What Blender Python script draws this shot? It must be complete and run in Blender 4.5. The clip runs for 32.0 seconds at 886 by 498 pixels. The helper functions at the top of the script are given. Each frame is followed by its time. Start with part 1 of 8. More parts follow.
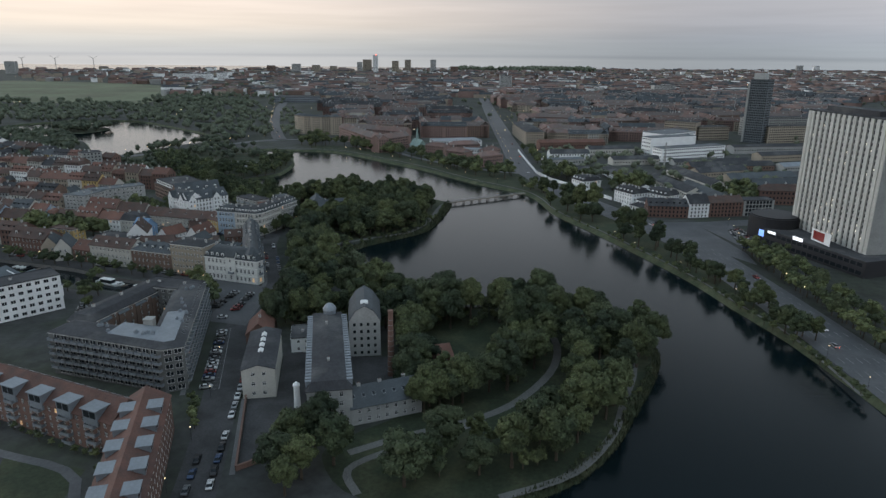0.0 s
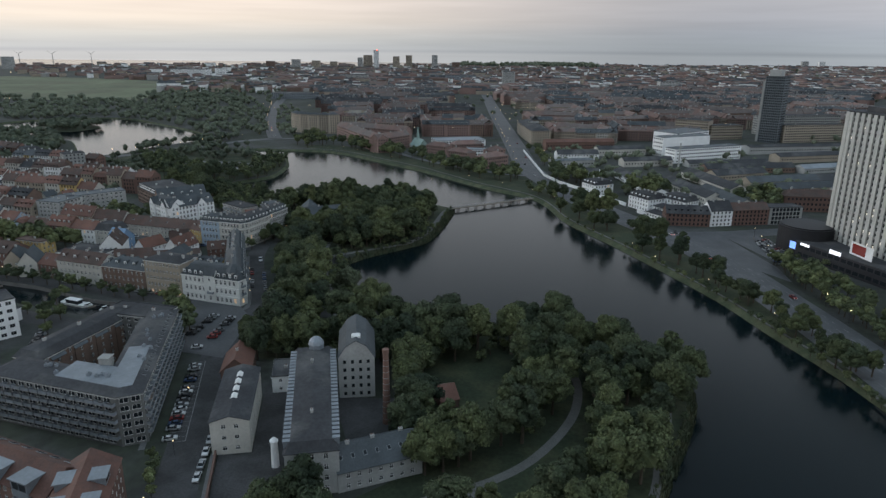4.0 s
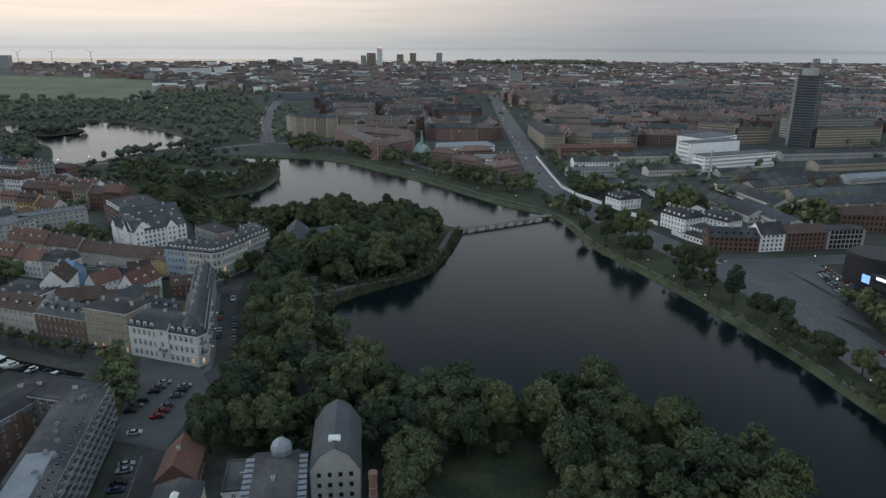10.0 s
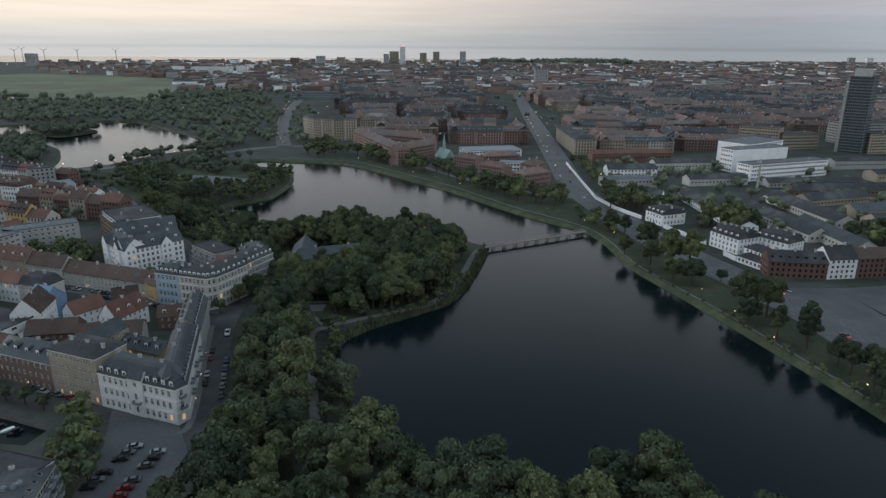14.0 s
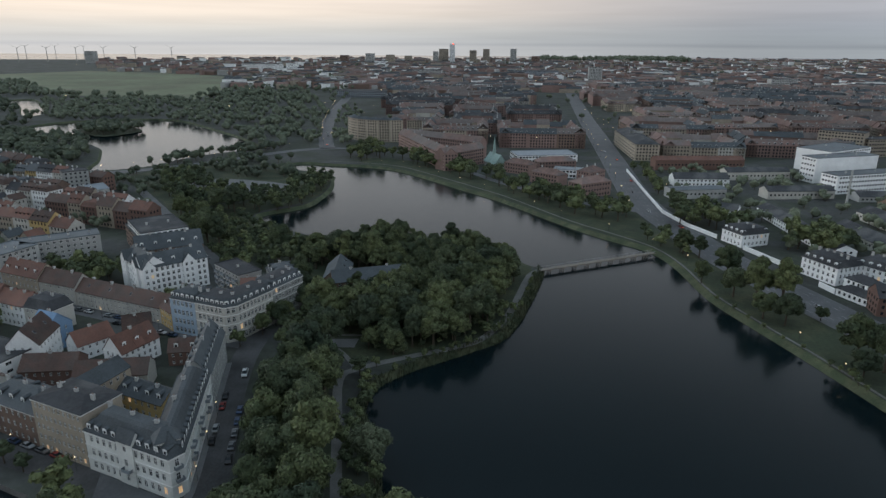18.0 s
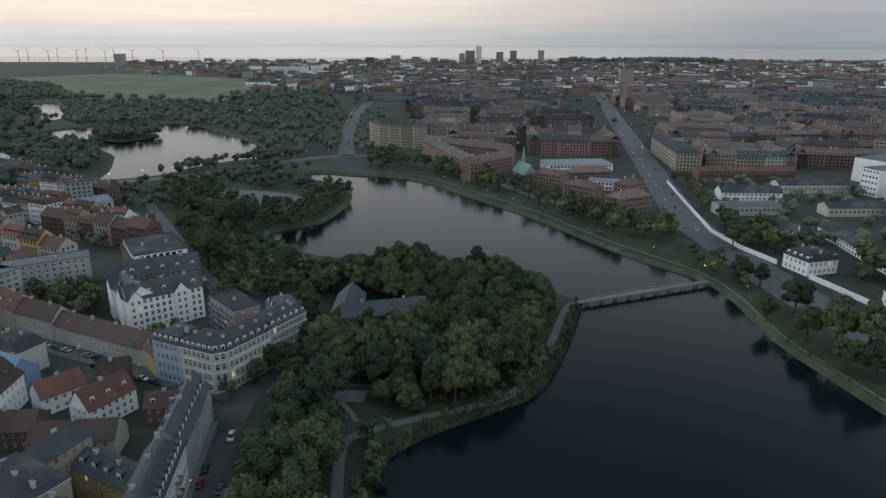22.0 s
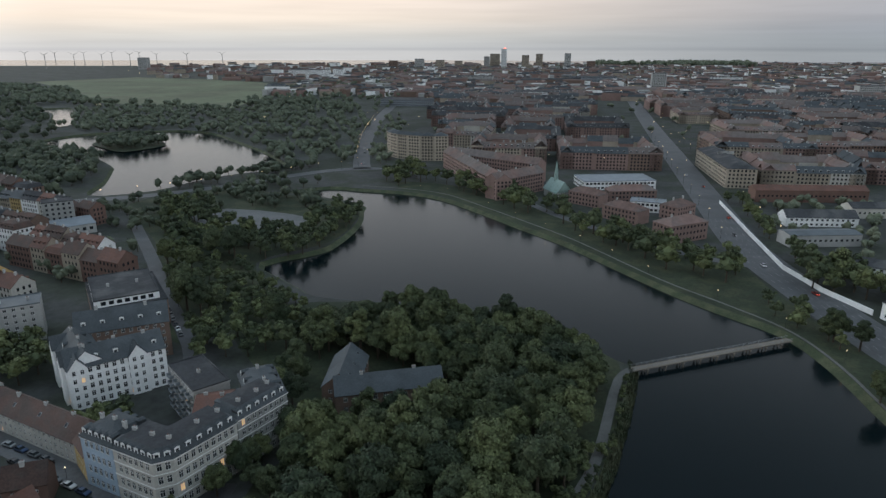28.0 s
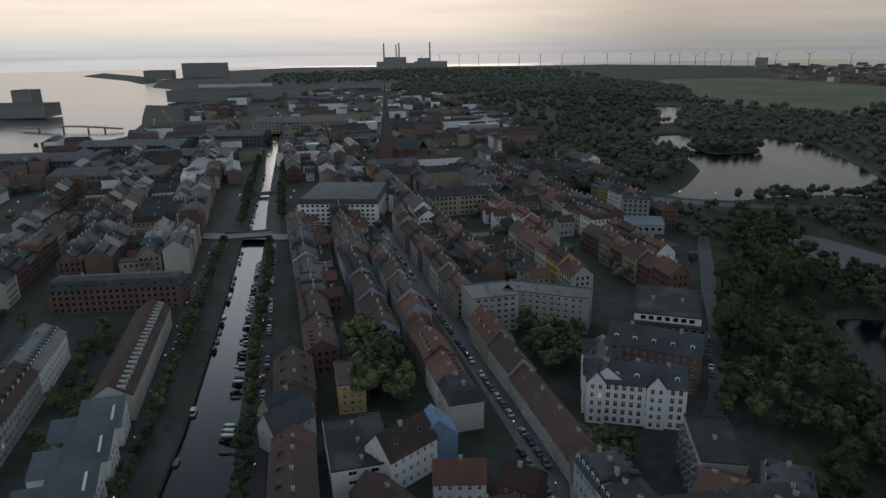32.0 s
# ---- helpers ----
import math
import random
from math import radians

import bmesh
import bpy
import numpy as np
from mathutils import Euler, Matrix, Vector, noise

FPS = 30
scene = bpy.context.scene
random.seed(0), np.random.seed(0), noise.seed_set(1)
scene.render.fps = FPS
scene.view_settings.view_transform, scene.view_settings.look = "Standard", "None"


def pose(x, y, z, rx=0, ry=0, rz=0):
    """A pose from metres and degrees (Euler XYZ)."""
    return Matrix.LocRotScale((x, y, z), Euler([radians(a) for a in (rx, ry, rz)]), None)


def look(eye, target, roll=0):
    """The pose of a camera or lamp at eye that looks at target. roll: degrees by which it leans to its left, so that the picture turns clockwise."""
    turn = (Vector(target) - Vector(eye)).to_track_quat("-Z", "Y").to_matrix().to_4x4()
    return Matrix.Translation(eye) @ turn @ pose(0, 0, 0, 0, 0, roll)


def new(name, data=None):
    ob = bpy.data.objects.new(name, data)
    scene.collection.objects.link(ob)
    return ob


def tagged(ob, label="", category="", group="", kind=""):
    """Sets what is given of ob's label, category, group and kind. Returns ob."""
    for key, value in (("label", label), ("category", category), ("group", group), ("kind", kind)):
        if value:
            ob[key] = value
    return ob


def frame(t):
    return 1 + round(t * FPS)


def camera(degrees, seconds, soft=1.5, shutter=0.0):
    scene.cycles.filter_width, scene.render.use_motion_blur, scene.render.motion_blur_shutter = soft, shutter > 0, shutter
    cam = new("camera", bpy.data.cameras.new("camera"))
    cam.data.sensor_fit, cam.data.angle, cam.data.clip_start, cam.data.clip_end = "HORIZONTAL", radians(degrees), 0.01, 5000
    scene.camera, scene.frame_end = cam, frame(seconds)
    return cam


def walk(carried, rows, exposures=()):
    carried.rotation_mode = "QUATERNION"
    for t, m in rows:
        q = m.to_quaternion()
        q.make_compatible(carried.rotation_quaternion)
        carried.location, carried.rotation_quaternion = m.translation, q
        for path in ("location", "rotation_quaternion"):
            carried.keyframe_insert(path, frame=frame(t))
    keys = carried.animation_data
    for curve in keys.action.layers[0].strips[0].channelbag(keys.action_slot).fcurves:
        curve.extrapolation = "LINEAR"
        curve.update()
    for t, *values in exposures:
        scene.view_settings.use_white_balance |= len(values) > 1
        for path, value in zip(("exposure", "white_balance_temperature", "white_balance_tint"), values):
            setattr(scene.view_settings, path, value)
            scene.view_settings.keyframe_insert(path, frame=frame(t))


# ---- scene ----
from collections import defaultdict
from mathutils import geometry

# ---------------------------------------------------------------- camera
cam = camera(67.87, 32.0, soft=1.4, shutter=0.8)
# seconds, x, y, z, tilt from straight down, lean, heading
PATH = [
    (0, 0.00, 0.00, 115.88, 73.30, -0.45, -0.01),
    (1, -0.26, 8.38, 115.80, 73.26, -0.46, -0.13),
    (2, -0.48, 16.99, 115.73, 73.16, -0.47, -0.22),
    (3, -0.71, 26.01, 115.68, 73.07, -0.47, -0.21),
    (3.5, -0.83, 30.62, 115.66, 73.00, -0.48, -0.01),
    (5.5, -1.29, 50.10, 115.59, 72.83, -0.50, 0.22),
    (6, -1.40, 55.16, 115.58, 72.80, -0.51, 0.32),
    (7, -1.62, 65.39, 115.57, 72.77, -0.49, 0.32),
    (8, -1.91, 75.76, 115.59, 72.76, -0.44, 0.35),
    (9, -2.20, 86.30, 115.61, 72.76, -0.40, 0.40),
    (10, -2.45, 96.92, 115.63, 72.75, -0.37, 0.47),
    (11, -2.64, 107.62, 115.64, 72.74, -0.33, 0.53),
    (12, -2.94, 118.24, 115.63, 72.71, -0.34, 0.64),
    (13, -3.52, 128.72, 115.61, 72.67, -0.35, 1.11),
    (13.5, -3.84, 133.96, 115.60, 72.63, -0.37, 1.98),
    (14, -4.18, 139.21, 115.59, 72.61, -0.39, 2.42),
    (14.5, -4.54, 144.46, 115.59, 72.58, -0.40, 2.47),
    (16.5, -6.53, 165.27, 115.57, 72.42, -0.37, 5.07),
    (17, -7.07, 170.37, 115.57, 72.41, -0.33, 5.67),
    (18, -8.16, 180.55, 115.57, 72.37, -0.30, 6.56),
    (19, -9.21, 190.68, 115.56, 72.37, -0.31, 6.93),
    (20, -10.39, 200.77, 115.55, 72.39, -0.27, 7.83),
    (21, -11.65, 210.76, 115.52, 72.45, -0.20, 8.42),
    (22, -12.94, 220.81, 115.47, 72.50, -0.13, 8.75),
    (23, -14.26, 230.82, 115.41, 72.57, -0.11, 9.00),
    (24, -15.56, 240.86, 115.35, 72.66, -0.10, 9.42),
    (25, -16.90, 250.90, 115.31, 72.71, -0.08, 9.86),
    (25.5, -17.60, 255.92, 115.29, 72.73, -0.08, 10.04),
    (27.5, -20.62, 276.01, 115.30, 72.74, -0.02, 10.63),
    (28, -21.76, 280.64, 115.33, 72.74, -0.01, 10.80),
    (28.5, -23.01, 285.15, 115.38, 72.77, -0.03, 11.57),
    (29, -24.43, 289.48, 115.46, 72.79, -0.06, 13.60),
    (29.5, -26.08, 293.57, 115.56, 72.83, -0.05, 17.11),
    (30, -27.99, 297.41, 115.68, 72.86, 0.11, 26.01),
    (30.5, -30.11, 301.04, 115.83, 72.89, 0.33, 40.59),
    (31, -32.39, 304.54, 115.98, 73.00, 0.54, 55.15),
    (31.5, -34.79, 307.94, 116.15, 73.05, 0.67, 59.18),
    (32, -37.24, 311.30, 116.32, 73.06, 0.79, 59.44),
]
walk(cam, [(t, pose(x, y, z, rx, ry, rz)) for t, x, y, z, rx, ry, rz in PATH],
     exposures=[(0, 0.0), (29.2, 0.0), (30.0, -0.26), (31.2, -0.8), (32, -0.96)])

# ---------------------------------------------------------------- dusk sky
SUN_AZ = radians(62)  # the glow stands to the left of straight ahead
world = bpy.data.worlds.new("dusk")
scene.world = world
world.use_nodes = True
wn, wl = world.node_tree.nodes, world.node_tree.links
wn.clear()


def wnode(kind, **props):
    n = wn.new(kind)
    for k, v in props.items():
        if k == "op":
            n.operation = v
        elif k == "dtype":
            n.data_type = v
    return n


def ramp_stops(node, stops):
    el = node.color_ramp.elements
    while len(el) > 1:
        el.remove(el[-1])
    el[0].position, el[0].color = stops[0][0], (*stops[0][1], 1)
    for p, c in stops[1:]:
        e = el.new(p)
        e.color = (*c, 1)


coord = wn.new("ShaderNodeTexCoord")
norm = wnode("ShaderNodeVectorMath", op="NORMALIZE")
wl.new(coord.outputs["Generated"], norm.inputs[0])
sep = wn.new("ShaderNodeSeparateXYZ")
wl.new(norm.outputs[0], sep.inputs[0])
dot = wnode("ShaderNodeVectorMath", op="DOT_PRODUCT")
wl.new(norm.outputs[0], dot.inputs[0])
dot.inputs[1].default_value = (-math.sin(SUN_AZ), math.cos(SUN_AZ), 0)
side = wn.new("ShaderNodeMapRange")
side.inputs["From Min"].default_value, side.inputs["From Max"].default_value = 0.05, 0.88
side.interpolation_type = "SMOOTHSTEP"
wl.new(dot.outputs["Value"], side.inputs["Value"])
# faint long clouds near the horizon
cmap = wn.new("ShaderNodeMapping")
cmap.inputs["Scale"].default_value = (3.0, 3.0, 60.0)
wl.new(norm.outputs[0], cmap.inputs[0])
cn = wn.new("ShaderNodeTexNoise")
cn.inputs["Scale"].default_value, cn.inputs["Detail"].default_value = 1.6, 5.0
wl.new(cmap.outputs[0], cn.inputs["Vector"])
cval = wn.new("ShaderNodeMapRange")
cval.inputs["From Min"].default_value, cval.inputs["From Max"].default_value = 0.35, 0.75
cval.inputs["To Min"].default_value, cval.inputs["To Max"].default_value = 1.04, 0.93
wl.new(cn.outputs["Fac"], cval.inputs["Value"])
height = wn.new("ShaderNodeMapRange")
height.inputs["From Min"].default_value, height.inputs["From Max"].default_value = -0.1, 0.9
wl.new(sep.outputs["Z"], height.inputs["Value"])
warm, cool = wn.new("ShaderNodeValToRGB"), wn.new("ShaderNodeValToRGB")
ramp_stops(warm, [(0.0, (0.70, 0.70, 0.70)), (0.092, (0.68, 0.68, 0.68)), (0.0935, (0.56, 0.57, 0.59)), (0.095, (0.66, 0.67, 0.67)), (0.101, (0.67, 0.675, 0.67)), (0.112, (0.755, 0.74, 0.70)),
                  (0.135, (1.02, 0.90, 0.775)), (0.16, (1.10, 0.95, 0.825)), (0.22, (0.86, 0.86, 0.86)), (0.34, (0.68, 0.70, 0.73)), (0.45, (0.43, 0.475, 0.525)), (0.58, (0.20, 0.243, 0.283)), (0.70, (0.125, 0.157, 0.187)), (0.80, (0.343, 0.446, 0.54)), (0.90, (0.40, 0.516, 0.625)), (1.0, (0.457, 0.586, 0.712))])
ramp_stops(cool, [(0.0, (0.30, 0.34, 0.37)), (0.092, (0.33, 0.36, 0.39)), (0.0935, (0.27, 0.30, 0.33)), (0.095, (0.32, 0.35, 0.385)), (0.103, (0.33, 0.365, 0.40)), (0.12, (0.35, 0.38, 0.425)),
                  (0.135, (0.40, 0.415, 0.455)), (0.16, (0.45, 0.455, 0.49)), (0.25, (0.52, 0.57, 0.63)), (0.34, (0.64, 0.68, 0.73)), (0.45, (0.43, 0.475, 0.525)), (0.58, (0.20, 0.243, 0.283)), (0.70, (0.125, 0.157, 0.187)), (0.80, (0.343, 0.446, 0.54)), (0.90, (0.40, 0.516, 0.625)), (1.0, (0.457, 0.586, 0.712))])
wl.new(height.outputs[0], warm.inputs[0])
wl.new(height.outputs[0], cool.inputs[0])
mix = wnode("ShaderNodeMix", dtype="RGBA")
wl.new(side.outputs[0], mix.inputs["Factor"])
wl.new(cool.outputs[0], mix.inputs["A"])
wl.new(warm.outputs[0], mix.inputs["B"])
# the glow is strongest right over the place where the sun went down
core = wn.new("ShaderNodeMapRange")
core.interpolation_type = "SMOOTHSTEP"
core.inputs["From Min"].default_value, core.inputs["From Max"].default_value = 0.80, 1.0
core.inputs["To Min"].default_value, core.inputs["To Max"].default_value = 1.0, 1.85
heart = wnode("ShaderNodeVectorMath", op="DOT_PRODUCT")
wl.new(norm.outputs[0], heart.inputs[0])
heart.inputs[1].default_value = (-math.sin(radians(76)), math.cos(radians(76)), 0)
wl.new(heart.outputs["Value"], core.inputs["Value"])
# the sky behind the glow is evenly veiled and pale
back = wn.new("ShaderNodeMapRange")
back.interpolation_type = "SMOOTHSTEP"
back.inputs["From Min"].default_value, back.inputs["From Max"].default_value = 0.25, -0.7
back.inputs["To Min"].default_value, back.inputs["To Max"].default_value = 1.0, 1.9
wl.new(dot.outputs["Value"], back.inputs["Value"])
veil = wnode("ShaderNodeMath", op="MULTIPLY")
wl.new(core.outputs[0], veil.inputs[0])
wl.new(back.outputs[0], veil.inputs[1])
# low veils lit from below stand high over the harbour side
flat = wnode("ShaderNodeVectorMath", op="MULTIPLY")
wl.new(norm.outputs[0], flat.inputs[0])
flat.inputs[1].default_value = (1, 1, 0)
flatn = wnode("ShaderNodeVectorMath", op="NORMALIZE")
wl.new(flat.outputs[0], flatn.inputs[0])
west = wnode("ShaderNodeVectorMath", op="DOT_PRODUCT")
wl.new(flatn.outputs[0], west.inputs[0])
west.inputs[1].default_value = (-math.sin(radians(82)), math.cos(radians(82)), 0)
wide = wn.new("ShaderNodeMapRange")
wide.interpolation_type = "SMOOTHSTEP"
wide.inputs["From Min"].default_value, wide.inputs["From Max"].default_value = 0.74, 0.97
wide.inputs["To Min"].default_value, wide.inputs["To Max"].default_value = 0.0, 4.2
wl.new(west.outputs["Value"], wide.inputs["Value"])
rise_ = wn.new("ShaderNodeMapRange")
rise_.interpolation_type = "SMOOTHSTEP"
rise_.inputs["From Min"].default_value, rise_.inputs["From Max"].default_value = 0.16, 0.42
wl.new(sep.outputs["Z"], rise_.inputs["Value"])
fade = wn.new("ShaderNodeMapRange")
fade.interpolation_type = "SMOOTHSTEP"
fade.inputs["From Min"].default_value, fade.inputs["From Max"].default_value = 0.85, 0.6
wl.new(sep.outputs["Z"], fade.inputs["Value"])
v1, v2 = wnode("ShaderNodeMath", op="MULTIPLY"), wnode("ShaderNodeMath", op="MULTIPLY_ADD")
wl.new(rise_.outputs[0], v1.inputs[0])
wl.new(fade.outputs[0], v1.inputs[1])
wl.new(v1.outputs[0], v2.inputs[0])
wl.new(wide.outputs[0], v2.inputs[1])
v2.inputs[2].default_value = 1.0
veil2 = wnode("ShaderNodeMath", op="MULTIPLY")
wl.new(veil.outputs[0], veil2.inputs[0])
wl.new(v2.outputs[0], veil2.inputs[1])
lift = wnode("ShaderNodeVectorMath", op="SCALE")
wl.new(mix.outputs["Result"], lift.inputs[0])
wl.new(veil2.outputs[0], lift.inputs["Scale"])
scale = wnode("ShaderNodeVectorMath", op="SCALE")
wl.new(lift.outputs[0], scale.inputs[0])
wl.new(cval.outputs[0], scale.inputs["Scale"])
haze = wn.new("ShaderNodeBackground")
haze.inputs["Strength"].default_value = 1.0
wl.new(scale.outputs[0], haze.inputs["Color"])
air = wn.new("ShaderNodeTexSky")
air.sky_type, air.sun_disc = "NISHITA", False
air.sun_elevation, air.sun_rotation = radians(1.5), -SUN_AZ
clear = wn.new("ShaderNodeBackground")
clear.inputs["Strength"].default_value = 0.05
wl.new(air.outputs[0], clear.inputs["Color"])
both = wn.new("ShaderNodeMixShader")
both.inputs[0].default_value = 0.06
wl.new(haze.outputs[0], both.inputs[1])
wl.new(clear.outputs[0], both.inputs[2])
out = wn.new("ShaderNodeOutputWorld")
wl.new(both.outputs[0], out.inputs[0])

sun = new("sun", bpy.data.lights.new("sun", "SUN"))
sun.data.energy, sun.data.angle, sun.data.color = 0.3, radians(25), (1.0, 0.90, 0.80)
sun.matrix_world = look((-900 * math.sin(SUN_AZ), 900 * math.cos(SUN_AZ), 160), (0, 0, 0))
# ---------------------------------------------------------------- materials


def mat(name, base, rough=0.85, metal=0.0, big=(0.05, 0.25), fine=(1.2, 0.25), bump=None, rand=0.0, tint=None, spec=0.4, island=0.0):
    """A surface with two scales of variation. big, fine: (noise scale per metre, amount); tint: (second colour, scale, share); island: how far each piece differs."""
    m = bpy.data.materials.new(name)
    m.use_nodes = True
    n, l = m.node_tree.nodes, m.node_tree.links
    b = n["Principled BSDF"]
    b.inputs["Roughness"].default_value, b.inputs["Metallic"].default_value = rough, metal
    b.inputs["Specular IOR Level"].default_value = spec
    tc = n.new("ShaderNodeTexCoord")
    src = tc.outputs["Object"]
    total = None

    def add(value):
        nonlocal total
        if total is None:
            total = value
        else:
            a = n.new("ShaderNodeMath")
            l.new(total, a.inputs[0])
            l.new(value, a.inputs[1])
            total = a.outputs[0]

    def scaled(sock, lo, hi, mn=0.0, mx=1.0):
        r = n.new("ShaderNodeMapRange")
        r.inputs["From Min"].default_value, r.inputs["From Max"].default_value = mn, mx
        r.inputs["To Min"].default_value, r.inputs["To Max"].default_value = lo, hi
        r.clamp = True
        l.new(sock, r.inputs["Value"])
        return r.outputs[0]

    noises = []
    for sc, amt in (big, fine):
        t = n.new("ShaderNodeTexNoise")
        t.inputs["Scale"].default_value, t.inputs["Detail"].default_value, t.inputs["Roughness"].default_value = sc, 4.0, 0.6
        l.new(src, t.inputs["Vector"])
        noises.append(t)
        add(scaled(t.outputs["Fac"], -amt, amt, 0.25, 0.75))
    if rand:
        oi = n.new("ShaderNodeObjectInfo")
        add(scaled(oi.outputs["Random"], -rand, rand))
    if island:
        geo = n.new("ShaderNodeNewGeometry")
        add(scaled(geo.outputs["Random Per Island"], -island, island))
    one = n.new("ShaderNodeMath")
    one.inputs[1].default_value = 1.0
    l.new(total, one.inputs[0])
    hsv = n.new("ShaderNodeHueSaturation")
    hsv.inputs["Color"].default_value = (*base, 1)
    if tint:
        col, sc, share = tint
        t = n.new("ShaderNodeTexNoise")
        t.inputs["Scale"].default_value, t.inputs["Detail"].default_value = sc, 5.0
        l.new(src, t.inputs["Vector"])
        mx = n.new("ShaderNodeMix")
        mx.data_type = "RGBA"
        mx.inputs["A"].default_value, mx.inputs["B"].default_value = (*base, 1), (*col, 1)
        l.new(scaled(t.outputs["Fac"], 0, 1, 0.62 - share * 0.4, 0.72 - share * 0.3), mx.inputs["Factor"])
        l.new(mx.outputs["Result"], hsv.inputs["Color"])
    l.new(one.outputs[0], hsv.inputs["Value"])
    l.new(hsv.outputs[0], b.inputs["Base Color"])
    if bump:
        sc, strength, dist = bump
        t = n.new("ShaderNodeTexNoise")
        t.inputs["Scale"].default_value, t.inputs["Detail"].default_value = sc, 3.0
        l.new(src, t.inputs["Vector"])
        bp = n.new("ShaderNodeBump")
        bp.inputs["Strength"].default_value, bp.inputs["Distance"].default_value = strength, dist
        l.new(t.outputs["Fac"], bp.inputs["Height"])
        l.new(bp.outputs[0], b.inputs["Normal"])
    return m


def foliage(name, dark, light, rough=0.75, spread=(0.55, 1.5)):
    """Leaves: each tree leans to one of two greens, each leaf and clump has its own depth of colour."""
    m = bpy.data.materials.new(name)
    m.use_nodes = True
    n, l = m.node_tree.nodes, m.node_tree.links
    b = n["Principled BSDF"]
    b.inputs["Roughness"].default_value, b.inputs["Specular IOR Level"].default_value = rough, 0.25
    tc, oi, geo = n.new("ShaderNodeTexCoord"), n.new("ShaderNodeObjectInfo"), n.new("ShaderNodeNewGeometry")
    place = n.new("ShaderNodeTexNoise")
    place.inputs["Scale"].default_value, place.inputs["Detail"].default_value = 0.09, 2.0
    l.new(tc.outputs["Object"], place.inputs["Vector"])
    fac = n.new("ShaderNodeMath")
    fac.operation = "MULTIPLY_ADD"
    fac.inputs[1].default_value = 0.75
    l.new(oi.outputs["Random"], fac.inputs[0])
    low = n.new("ShaderNodeMapRange")
    low.inputs["From Min"].default_value, low.inputs["From Max"].default_value = 0.3, 0.7
    low.inputs["To Min"].default_value, low.inputs["To Max"].default_value = -0.3, 0.5
    l.new(place.outputs["Fac"], low.inputs["Value"])
    l.new(low.outputs[0], fac.inputs[2])
    mx = n.new("ShaderNodeMix")
    mx.data_type = "RGBA"
    mx.clamp_factor = True
    mx.inputs["A"].default_value, mx.inputs["B"].default_value = (*dark, 1), (*light, 1)
    l.new(fac.outputs[0], mx.inputs["Factor"])
    val = n.new("ShaderNodeMapRange")
    val.inputs["To Min"].default_value, val.inputs["To Max"].default_value = spread
    l.new(geo.outputs["Random Per Island"], val.inputs["Value"])
    hsv = n.new("ShaderNodeHueSaturation")
    l.new(mx.outputs["Result"], hsv.inputs["Color"])
    l.new(val.outputs[0], hsv.inputs["Value"])
    l.new(hsv.outputs[0], b.inputs["Base Color"])
    return m


def glow(name, colour, strength):
    m = bpy.data.materials.new(name)
    m.use_nodes = True
    b = m.node_tree.nodes["Principled BSDF"]
    b.inputs["Base Color"].default_value = (*colour, 1)
    b.inputs["Emission Color"].default_value, b.inputs["Emission Strength"].default_value = (*colour, 1), strength
    return m


